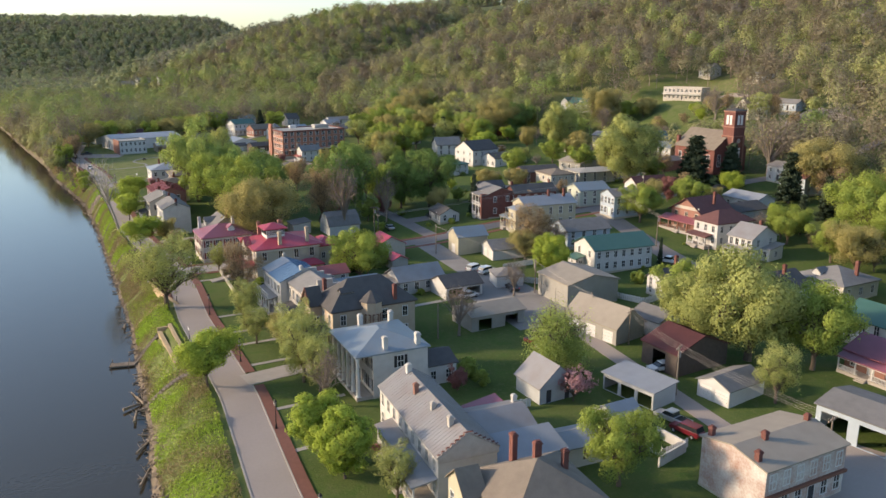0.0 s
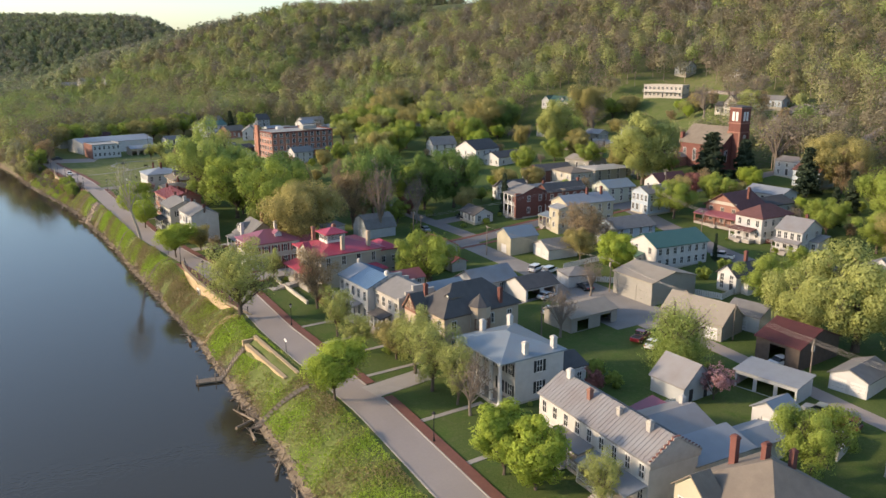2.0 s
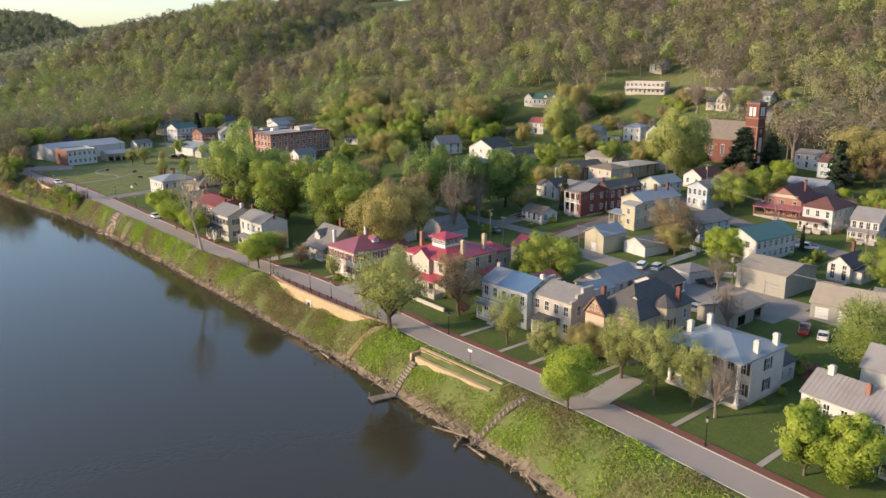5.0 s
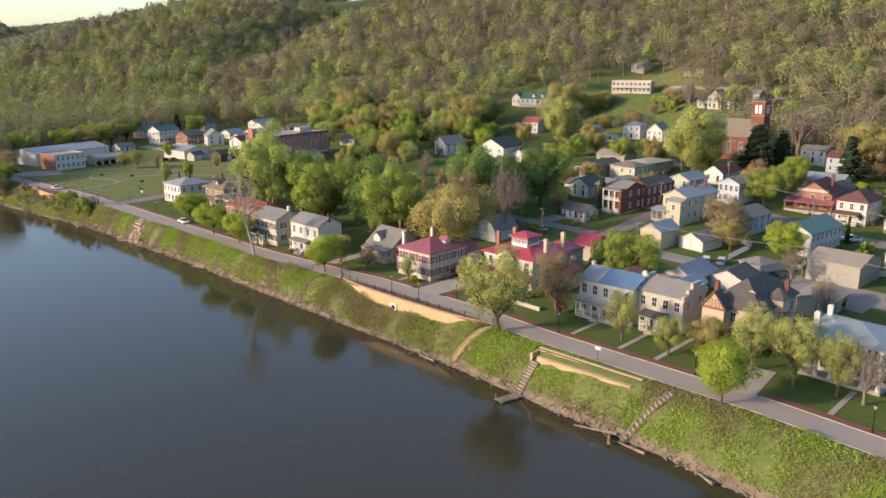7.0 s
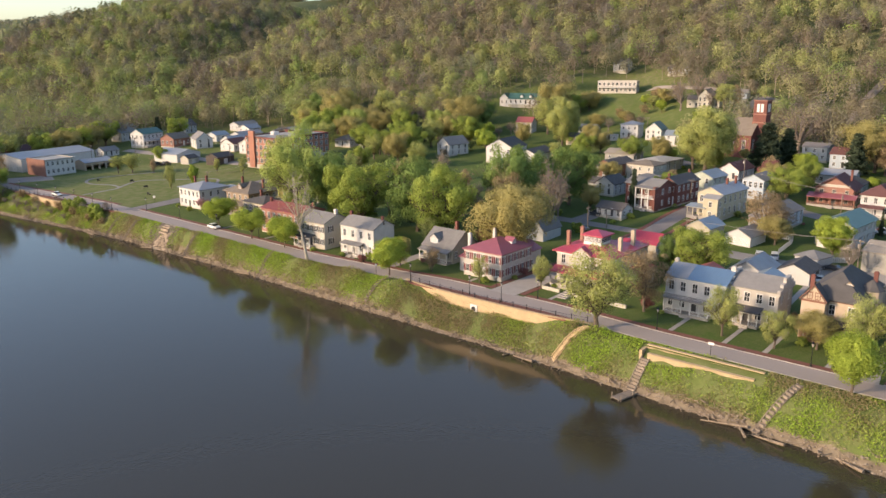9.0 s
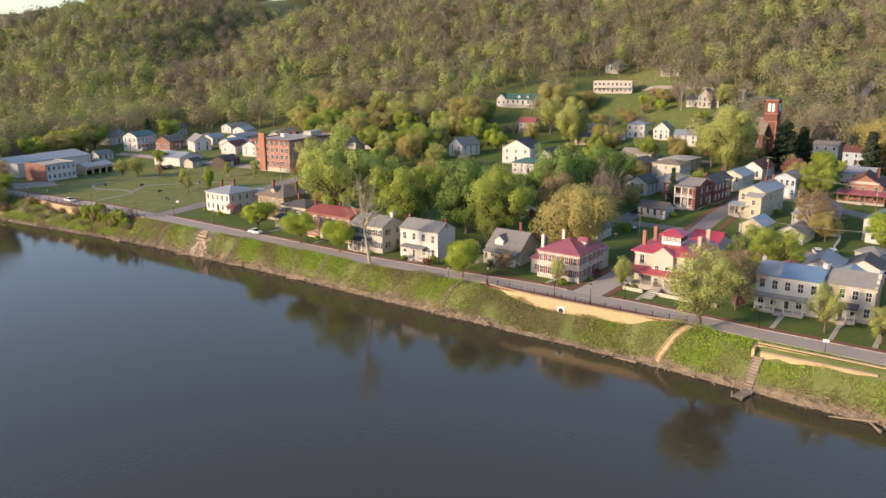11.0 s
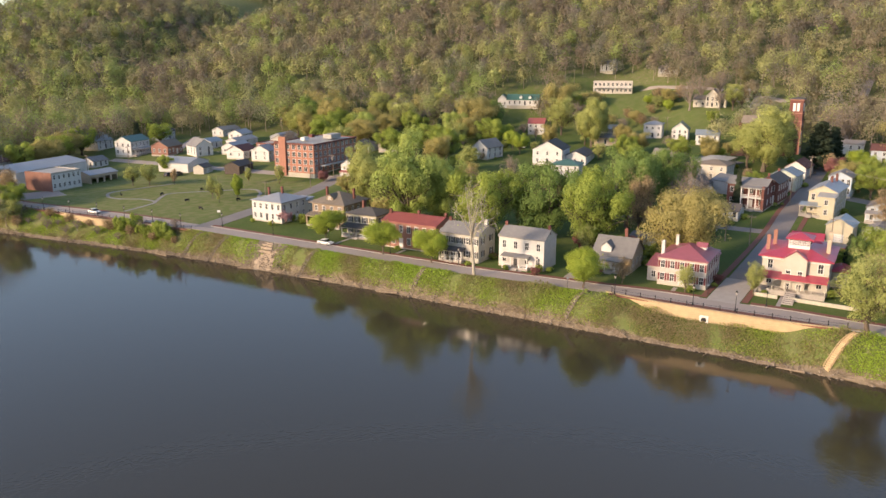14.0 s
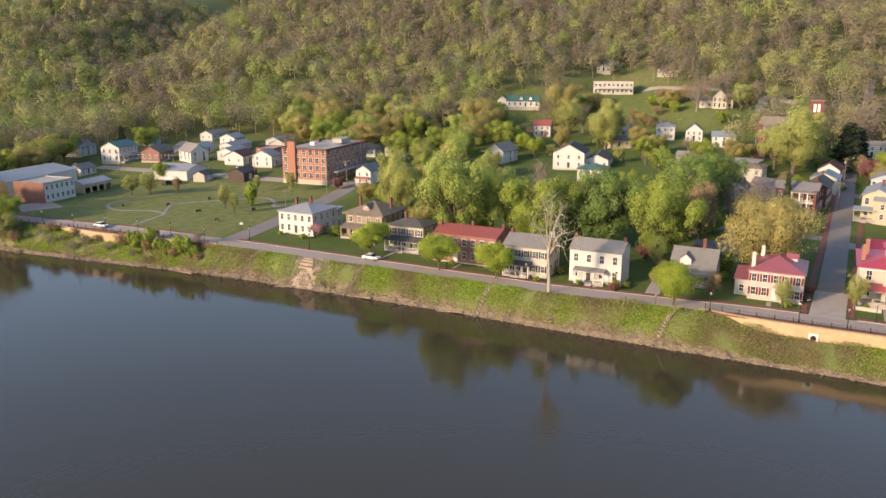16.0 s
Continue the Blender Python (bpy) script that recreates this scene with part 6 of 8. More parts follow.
for nm, lb, xx, yy, rr_, ww, dd, ee, rr, wm, tp in (
        ("white_cube_house", "white house with pale blue hip roof", 231, 256.2, R + 8, 8, 8, 6.2, 1.6, white_wall, roof_white),
        ("white_chapel_house", "white gable-front house with teal roof", 229, 243.4, R + 8, 7, 9, 4.8, 3.0, white_wall, roof_green),
        ("blue_roof_cottage", "white cottage with blue metal roof", 222, 230, R + 8, 9.5, 8, 4.4, 1.8, white_wall, roof_blue),
        ("red_roof_hill_house", "white house with red roof on the slope", 233.5, 315.4, R + 14, 8, 8, 5.4, 2.2, white_wall, roof_brickred),
        ("white_hill_house", "white two-storey house among trees", 214, 408, R + 14, 11, 9, 5.4, 2.4, white_wall, shingle_gray),
        ("tan_cottage", "small tan cottage with gray roof", 210.5, 271.5, R + 8, 10, 7, 3.4, 1.4, tan_brick, shingle_gray),
        ("pale_cottage", "pale cottage on the slope", 229.5, 277.4, R + 8, 8, 7, 4.6, 1.6, cream_wall, roof_pale),
        ("tan_metal_barn", "tan metal building with pale roof", 184, 236, R + 4, 12, 10, 3.4, 1.4, tan_metal, roof_tan),
        ("hilltop_house", "small gray house high among the trees", 327, 311, R, 8, 8, 4.4, 2.6, gray_wall, shingle_gray),
        ("gray_hill_house", "low gray house beside the villa drive", 291.5, 229.5, R + 6, 8, 7, 3.4, 1.6, blue_wall, shingle_gray),
        ("hilltop_ranch", "low white house high among the trees", 322, 274, R, 11, 7, 3.0, 1.4, white_wall, shingle_gray),
        ("blue_shutter_house", "dark blue house with maroon roof", 214, 162, R, 9, 9, 5.4, 2.0, blue_wall, shingle_maroon),
        ("white_ranch", "low white house with white roof beside the spruce", 186, 158, R, 12, 8, 3.4, 1.6, white_wall, roof_white),
        ("gray_ranch", "low gray house with dark roof", 176, 152, R, 9, 12, 3.2, 1.6, gray_wall, shingle_dark),
        ("white_block_house", "pale two-storey house behind bare trees", 222, 166 + 8, R, 9, 9, 5.2, 1.2, gray_wall, roof_pale)):
    house(nm, lb, xx, yy, rr_, ww, dd, ee, rr, "hip" if "cube" in nm else "gable_y" if dd > ww else "gable_x", wm, tp, floors=1 if ee < 4 else 2, bays=(3, 2, 3, 2), win=(0.8, 1.2), door=trim_dark)

# ---- trees ----


def quads_mesh(name, centres, normals, sizes, tints, mat, aspect=0.7, corners=4):
    """Many leaf clumps, each a small four-cornered blade, as one mesh."""
    n = len(centres)
    rnd = np.random.rand(n, 3) - 0.5
    normals = normals / np.maximum(np.linalg.norm(normals, axis=1, keepdims=True), 1e-6)
    u = np.cross(normals, rnd)
    u /= np.maximum(np.linalg.norm(u, axis=1, keepdims=True), 1e-6)
    v = np.cross(normals, u)
    s = sizes[:, None]
    k = 0.75 + 0.5 * np.random.rand(n, 4, 1)
    ends = [centres - u * s * k[:, 0], centres - v * s * aspect * k[:, 1], centres + u * s * k[:, 2], centres + v * s * aspect * k[:, 3]]
    co = np.stack(ends[:corners], 1).reshape(-1, 3)
    me = bpy.data.meshes.new(name)
    c = corners
    me.vertices.add(c * n)
    me.vertices.foreach_set("co", co.astype(np.float32).ravel())
    me.loops.add(c * n)
    me.loops.foreach_set("vertex_index", np.arange(c * n, dtype=np.int32))
    me.polygons.add(n)
    me.polygons.foreach_set("loop_start", np.arange(0, c * n, c, dtype=np.int32))
    me.update(calc_edges=True)
    me.attributes.new("tint", "FLOAT", "POINT").data.foreach_set("value", np.repeat(tints, c).astype(np.float32))
    me.materials.append(mat)
    return me


def tree_meshes(kind, seed):
    """Trunk, limbs and crown of one tree kind, about 10 m high."""
    rs = np.random.RandomState(seed)
    spec = dict(
        round=dict(trunk=2.9, r=0.19, crown=(4.5, 4.5, 3.0), mid=6.6, limbs=30, n=14000, leaf=0.18, mat=leaf_bright, spread=0.85),
        broad=dict(trunk=2.2, r=0.32, crown=(5.0, 5.0, 4.0), mid=6.0, limbs=34, n=16000, leaf=0.15, mat=leaf_green, spread=0.8),
        deep=dict(trunk=2.4, r=0.3, crown=(5.0, 5.0, 4.2), mid=5.9, limbs=34, n=16000, leaf=0.15, mat=leaf_deep, spread=0.8),
        tall=dict(trunk=2.6, r=0.3, crown=(4.6, 4.6, 4.3), mid=5.8, limbs=34, n=18000, leaf=0.135, mat=leaf_willow, spread=0.8),
        airy=dict(trunk=2.4, r=0.28, crown=(4.2, 4.2, 4.3), mid=5.8, limbs=22, n=9500, leaf=0.115, mat=leaf_yellow, spread=0.75),
        olive=dict(trunk=2.0, r=0.32, crown=(5.2, 5.2, 4.0), mid=5.9, limbs=34, n=24000, leaf=0.125, mat=leaf_olive, spread=0.8),
        bronze=dict(trunk=2.2, r=0.22, crown=(3.8, 3.8, 4.2), mid=5.8, limbs=20, n=8000, leaf=0.105, mat=leaf_bronze, spread=0.7),
        oval=dict(trunk=1.4, r=0.18, crown=(3.1, 3.1, 4.3), mid=5.7, limbs=34, n=14000, leaf=0.19, mat=leaf_bright, spread=0.8),
        bare=dict(trunk=2.6, r=0.26, crown=(4.0, 4.0, 4.2), mid=5.8, limbs=24, n=120, leaf=0.15, mat=leaf_bronze, spread=0.6, bark=bark_gray, twigs=9),
        sycamore=dict(trunk=4.6, r=0.2, crown=(3.6, 3.6, 4.4), mid=6.4, limbs=13, n=300, leaf=0.1, mat=leaf_yellow, spread=0.6, bark=bark_white, twigs=5),
        pink=dict(trunk=1.6, r=0.2, crown=(5.0, 5.0, 4.2), mid=5.6, limbs=18, n=2380, leaf=0.25, mat=leaf_pink, spread=0.8),
        willow=dict(trunk=2.4, r=0.36, crown=(4.6, 4.6, 3.2), mid=6.6, limbs=22, n=15000, leaf=0.13, mat=leaf_willow, spread=0.7, droop=6.2),
        golden=dict(trunk=2.4, r=0.36, crown=(4.8, 4.8, 4.3), mid=5.8, limbs=34, n=24000, leaf=0.135, mat=leaf_yellow, spread=0.8),
        conifer=dict(trunk=9.6, r=0.24, crown=(2.5, 2.5, 5), mid=5, limbs=0, n=11000, leaf=0.2, mat=leaf_dark, spread=0.3),
        shrub=dict(trunk=1.0, r=0.15, crown=(5, 5, 4.6), mid=4.6, limbs=12, n=2550, leaf=0.42, mat=leaf_green, spread=1.2),
        plum=dict(trunk=1.4, r=0.2, crown=(4.6, 4.6, 4.2), mid=5.6, limbs=16, n=3740, leaf=0.30, mat=leaf_plum, spread=0.9))[kind]
    wood = spec.get("bark", bark)
    trunk, limbs = bmesh.new(), bmesh.new()
    lean = rs.uniform(-0.3, 0.3, 2)
    th, r = spec["trunk"], spec["r"]
    p0 = Vector((0, 0, -0.4))
    prev, pr = p0, r * 1.35
    segs = 5
    for i in range(segs):
        k = (i + 1) / segs
        q = Vector((lean[0] * k + rs.uniform(-0.06, 0.06), lean[1] * k + rs.uniform(-0.06, 0.06), th * k))
        cone(trunk, prev, q, pr, r * (1.2 - 0.45 * k) if kind != "conifer" else r * (1.05 - k), 7)
        prev, pr = q, r * (1.2 - 0.45 * k) if kind != "conifer" else r * (1.05 - k)
    top = prev
    tips = []
    cx, cy, cz = spec["crown"]
    if kind == "conifer":
        for i in range(46):
            zz = 1.0 + 8.6 * (i / 46)
            rad = 2.6 * (1 - zz / 10.2) * rs.uniform(0.75, 1.1) + 0.15
            a = i * 2.4 + rs.uniform(-0.3, 0.3)
            e = Vector((rad * math.cos(a), rad * math.sin(a), zz - 0.25 * rad))
            cone(limbs, (0, 0, zz), e, 0.05, 0.015, 4)
            for j in range(6):
                tips.append(Vector((0, 0, zz)).lerp(e, 0.3 + 0.75 * j / 6))
    else:
        for i in range(spec["limbs"]):
            d = rs.normal(size=3)
            d /= np.linalg.norm(d)
            d[2] = abs(d[2]) * 1.1 - 0.35
            k = rs.uniform(0.7, 0.98)
            lump = 1 + 0.14 * math.sin(3 * math.atan2(d[1], d[0]) + seed)
            e = Vector((d[0] * cx * k * lump, d[1] * cy * k * lump, spec["mid"] + d[2] * cz * k))
            s = top.lerp(Vector((0, 0, th * 0.65)), rs.uniform(0, 1))
            mid = s.lerp(e, 0.5) + Vector((0, 0, 0.5))
            cone(limbs, s, mid, r * 0.5, r * 0.28, 5)
            cone(limbs, mid, e, r * 0.28, r * 0.07, 4)
            tips += [mid.lerp(e, 0.35), mid.lerp(e, 0.7), e]
            for _ in range(spec.get("twigs", 5)):
                b = mid.lerp(e, rs.uniform(0.05, 0.95))
                w = Vector(rs.normal(size=3) * 0.9 + np.array((0, 0, 0.4)))
                t2 = b + w
                cone(limbs, b, t2, r * 0.1, 0.012, 3)
                tips.append(t2)
                for _ in range(2):
                    t3 = b.lerp(t2, rs.uniform(0.4, 1)) + Vector(rs.normal(size=3) * 0.5 + np.array((0, 0, 0.15)))
                    cone(limbs, b.lerp(t2, 0.6), t3, 0.03, 0.008, 3)
                    tips.append(t3)
    tips = np.array([tuple(t) for t in tips])
    n = int(spec["n"] * 1.5)
    pick = tips[rs.randint(0, len(tips), n)]
    sp = spec["spread"]
    c = pick + rs.normal(size=(n, 3)) * np.array((sp, sp, sp * 0.8)) * (0.3 if kind in ("broad", "deep", "tall", "round", "oval", "olive", "golden", "airy", "pink", "plum") else 0.7)
    fill = {"round": 0.85, "oval": 0.85, "broad": 0.85, "deep": 0.85, "tall": 0.8, "olive": 0.8, "shrub": 0.85, "plum": 0.7, "airy": 0.65, "golden": 0.85, "bronze": 0.5}.get(kind, 0)
    face = None
    if fill:
        # leaf masses: many lumps set over the crown, each leafed on its outside
        k = int(n * fill)
        m = {"round": 60, "oval": 60, "shrub": 34, "airy": 38, "bronze": 30}.get(kind, 58)
        d = rs.normal(size=(m, 3))
        d /= np.linalg.norm(d, axis=1, keepdims=True)
        ph = rs.uniform(0, 6.28, 3)
        lump = 1 + 0.16 * np.sin(4 * d[:, 0] + ph[0]) + 0.14 * np.sin(5 * d[:, 1] + ph[1]) + 0.1 * np.sin(6 * d[:, 2] + ph[2])
        cc = d * np.array((cx, cy, cz)) * (lump * rs.uniform(0.5, 1.0, m) ** 0.8)[:, None] + np.array((0, 0, spec["mid"]))
        taper = np.clip((cc[:, 2] - spec["mid"] + cz) / cz, 0.2, 1)
        cc[:, :2] *= (0.6 + 0.4 * taper)[:, None]
        rc = cx * (rs.uniform(0.26, 0.4, m) if kind in ("oval", "round") else rs.uniform(0.2, 0.34, m) if kind in ("olive", "golden") else rs.uniform(0.15, 0.31, m))
        pk = rs.choice(m, k, p=rc ** 2 / (rc ** 2).sum())
        dd = rs.normal(size=(k, 3))
        dd[:, 2] = dd[:, 2] * 0.9 + 0.25
        dd /= np.linalg.norm(dd, axis=1, keepdims=True)
        c[:k] = cc[pk] + dd * rc[pk][:, None] * (1.12 - 0.5 * rs.rand(k, 1) ** 1.6) * np.array((1, 1, 0.85))
        face = dd
    if "droop" in spec:
        rad = np.linalg.norm(c[:, :2], axis=1)
        c[:, 2] -= np.minimum(rs.rand(n) * spec["droop"] * (0.3 + rad / cx), np.maximum(c[:, 2] - 0.7, 0))
    c[:, 2] = np.maximum(c[:, 2], 0.5)
    out = c - np.array((0, 0, spec["mid"]))
    out = out / np.maximum(np.linalg.norm(out, axis=1, keepdims=True), 1e-6)
    nor = out * 0.8 + rs.normal(size=(n, 3)) * 0.55 + np.array((0, 0, 0.3))
    if face is not None:
        nor[:len(face)] = face * 0.9 + out[:len(face)] * 0.45 + rs.normal(size=face.shape) * 0.22
    np.random.seed(seed)
    # random leaf tint, plus light from above painted as lighter upper leaves
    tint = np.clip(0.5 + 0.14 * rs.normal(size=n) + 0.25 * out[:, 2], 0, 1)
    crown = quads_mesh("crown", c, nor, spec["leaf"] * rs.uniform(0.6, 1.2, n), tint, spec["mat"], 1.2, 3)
    return linked("trunk", trunk, wood), linked("branch", limbs, wood), crown


def tree(kind, x, y, height, width=1.0, label="", z=None, name="tree", seed=0, category="tree", group="trees of the town"):
    tr, li, cr = shared(("tree", kind, seed), lambda: tree_meshes(kind, 11 + 7 * seed + len(kind)))
    root = empty(name, pose(x, y, ground(x, y) if z is None else z, 0, -13 if kind == "sycamore" else 0, 0) @ pose(0, 0, 0, 0, 0, (x * 37 + y * 91) % 360), label, category, group)
    height *= 1.12
    root.scale = (height / 10 * width, height / 10 * width, height / 10)
    for nm, me in (("branch", li), ("crown", cr)) if kind == "shrub" else (("trunk", tr), ("branch", li), ("crown", cr)):
        part(nm, me, None, root)
    return root


KIND = dict(round="round bright green maple in fresh leaf", broad="broad green shade tree in spring leaf", deep="dark green full-leaved shade tree in the gardens", tall="tall yellow-green tree in fresh spring leaf", airy="airy yellow-green tree in thin spring leaf", olive="large olive-gold tree in bud", golden="tall yellow-green tree in thin new leaf", bronze="thin bronze tree just in bud",
            oval="oval bright green ornamental pear tree", bare="bare gray tree with many thin branches", sycamore="pale bare sycamore leaning on the bank", pink="pink flowering redbud tree in spring", willow="weeping willow with yellow-green strands",
            conifer="dark green tall spruce tree", shrub="dense rounded green garden shrub", plum="dark red leaved plum tree")


def grove(rows):
    for i, (kind, x, y, hh, w) in enumerate(rows):
        tree(kind, x, y, hh, w, KIND[kind], name="shrub" if kind == "shrub" else "tree", seed=i % 2, category="shrub" if kind == "shrub" else "tree")


# street and river trees
grove([("oval", 29.4, 80.6, 8.4, 1.1), ("oval", 28.4, 85.4, 8.0, 1.1), ("airy", 33.1, 73.5, 6.5, 0.8), ("round", 20.4, 115.6, 7.8, 1.12), ("airy", 21.2, 158.8, 14.0, 1.05),
       ("bronze", 36.2, 156.4, 12.2, 0.82), ("airy", 32.5, 139.6, 8.5, 0.75), ("airy", 32.0, 130.4, 6.5, 0.85), ("olive", 36, 124.6, 6.0, 0.95), ("airy", 34.1, 110.5, 10.5, 0.8), ("airy", 35.4, 117.5, 10, 0.8),
       ("bare", 34.2, 100.6, 9.0, 0.8), ("airy", 34.7, 104.5, 9.0, 0.7), ("round", 23.6, 213.2, 7.4, 1.2), ("sycamore", 20.8, 238.5, 21, 0.68), ("round", 25.4, 252.7, 7.0, 1.15), ("round", 26.0, 267.4, 7.2, 1.15),
       ("round", 30.6, 289.0, 7.2, 1.15), ("airy", 36.5, 180.5, 6.5, 0.7), ("bronze", 31.5, 207.2, 5.6, 0.9), ("airy", 31.6, 193.5, 5.6, 0.7), ("olive", 30.8, 216.5, 6.0, 0.8),
       ("shrub", 36.0, 127, 1.8, 0.9), ("plum", 37.5, 156.5, 2.6, 1.0), ("shrub", 44.5, 180.5, 1.4, 1.2), ("pink", 40.6, 312.0, 4.2, 1.0), ("shrub", 44, 308.8, 3.0, 0.8), ("shrub", 30.6, 226.6, 1.8, 0.9)])
# gardens
grove([("willow", 71.6, 96.2, 10.6, 1.0), ("bare", 65.4, 116.8, 9.5, 0.9), ("pink", 66.8, 84.8, 5.6, 0.9), ("broad", 57.4, 63.6, 8.8, 0.85), ("golden", 101.0, 83.0, 15.5, 1.0), ("golden", 97.0, 90.0, 12.5, 0.95), ("broad", 107.4, 75.6, 12.5, 0.9), ("airy", 91.6, 69.6, 8.5, 0.8),
       ("broad", 109.2, 105.4, 9.6, 0.95), ("oval", 100.8, 138.2, 8.6, 1.2), ("bare", 86.4, 131.0, 8.5, 0.8), ("broad", 62.0, 156.0, 10.8, 0.98), ("airy", 65.5, 160.0, 9.0, 0.9), ("deep", 60.5, 162.5, 8.8, 0.5), ("conifer", 64.5, 164.5, 8.5, 0.8), ("shrub", 70.6, 166.2, 4.5, 0.9), ("bronze", 108.0, 156.8, 11.6, 1.2), ("bare", 112.5, 153.0, 9.0, 1.0), ("olive", 103.5, 152.5, 7.0, 0.9),
       ("broad", 149.5, 163.6, 9.5, 1.0), ("shrub", 57.5, 99.5, 3.4, 0.8), ("plum", 53.5, 96.0, 3.6, 0.8), ("shrub", 57.8, 96.0, 2.6, 0.8), ("shrub", 79.6, 119.8, 3.0, 0.7), ("conifer", 128.6, 133.0, 6.4, 0.45), ("shrub", 116.0, 126.0, 3.0, 1.0)])
# the tall shade trees behind the river row
grove([("olive", 51.6, 199.6, 17.2, 0.9), ("deep", 85.0, 223.0, 20.5, 0.72), ("tall", 50.5, 275.0, 23.5, 0.8), ("tall", 58.5, 268.5, 18.0, 0.72), ("golden", 65.0, 299.0, 18.5, 0.7), ("broad", 52.6, 251.3, 17.2, 0.94), ("broad", 53.4, 221.7, 18.0, 0.82), ("deep", 61.0, 237.5, 19.0, 0.8), ("olive", 68.5, 246.5, 13.0, 0.6),
       ("bronze", 75.0, 216.6, 16.5, 0.72), ("bare", 76.6, 203.2, 21.5, 0.5), ("bare", 66.0, 228.0, 14.5, 0.6), ("bare", 71.0, 258.0, 15.0, 0.6), ("deep", 110.7, 217.7, 16.5, 0.8), ("deep", 103.5, 223.5, 14.5, 0.75), ("broad", 99.0, 229.5, 12.5, 0.7), ("bare", 93.0, 211.0, 15, 0.55), ("conifer", 115.8, 198.3, 11.2, 0.6),
       ("bronze", 84.5, 243.0, 10.5, 0.8), ("plum", 96.5, 221.0, 5.0, 0.9), ("plum", 60.0, 213.5, 4.0, 0.9), ("shrub", 54.0, 207.5, 4.0, 0.9), ("airy", 47.8, 221.5, 8.0, 0.7), ("plum", 56.0, 226.0, 4.0, 1.0), ("pink", 88.0, 256.0, 6.0, 0.9), ("broad", 76.0, 288.0, 11.5, 0.75), ("bronze", 86.0, 276.0, 10.0, 0.8), ("bare", 96.0, 268.0, 12.0, 0.7),
       ("bronze", 104.0, 284.0, 8.5, 0.9), ("broad", 80.5, 312.0, 9.0, 0.8), ("airy", 132, 300, 10, 0.9), ("olive", 113.0, 290.0, 7.5, 0.9)])
# park
grove([("airy", 68, 404, 7.5, 1.0), ("airy", 64.5, 409, 7, 0.9), ("airy", 60.2, 362.4, 7.5, 0.6), ("airy", 56, 355, 6.5, 0.5), ("oval", 66.8, 357.2, 7, 0.75), ("airy", 88, 372, 6, 0.5), ("shrub", 46, 314, 2, 1), ("bronze", 73, 396, 6, 0.6), ("broad", 93, 424, 6, 0.9), ("airy", 92, 360, 7, 0.6), ("plum", 101, 346, 4, 1.0)])
grove([("shrub", 18.4 + 0.6 * (i % 3), 336 + 3.4 * i, 3.4 + (i * 7 % 4) * 0.6, 0.75) for i in range(8)])
# brown brush on the far bank
grove([("bare" if i % 3 else "bronze", along(334 + 3.1 * i, SHORE) + 2.0 + (i * 5 % 7) * 0.8, 334 + 3.1 * i, 2.4 + (i * 3 % 4) * 0.5, 1.2) for i in range(30)])
# bank and flats beyond the park
grove([(("airy", "olive", "bronze", "broad")[(i * 7 + i // 3) % 4], 12.5 + 2.6 * (i % 4) - 0.075 * max(0, 5 * i - 25), 402 + 5.2 * i, 7 + (i * 5 % 4) * 1.4, 0.9) for i in range(15)])
grove([("olive", 30, 470, 12, 1), ("broad", 40, 478, 12, 1), ("airy", 52, 484, 12, 1), ("broad", 66, 480, 11, 1), ("olive", 76, 478, 12, 1), ("broad", 84, 484, 12, 1), ("olive", 94, 490, 12, 1), ("broad", 104, 494, 12, 1), ("conifer", 130, 486, 11, 1), ("broad", 137, 478, 10, 1)])
# between the mill and the halls
grove([("bronze", 100, 312, 6, 0.9), ("olive", 112, 316, 7, 0.9), ("broad", 122, 322, 8, 0.9), ("bare", 118, 276, 11, 0.8), ("airy", 140, 332, 10, 0.9), ("broad", 150, 338, 10, 0.9), ("broad", 120, 245, 8, 0.8), ("shrub", 86, 200, 3, 1), ("broad", 186, 256, 8, 1), ("olive", 194, 252, 8, 1), ("broad", 182, 232, 9, 0.9), ("bronze", 192, 206, 9, 0.9), ("broad", 186, 200, 8, 0.9), ("olive", 160, 172, 8, 0.9), ("broad", 168, 164, 9, 0.9), ("broad", 166, 128, 9, 0.9), ("conifer", 176, 132, 10, 0.9), ("olive", 158, 104, 10, 1), ("broad", 150, 84, 10, 1), ("broad", 140, 74, 11, 1), ("broad", 136, 116, 5, 0.9), ("shrub", 124, 127, 3, 1), ("olive", 170, 92, 12, 1), ("broad", 186, 88, 13, 1)])
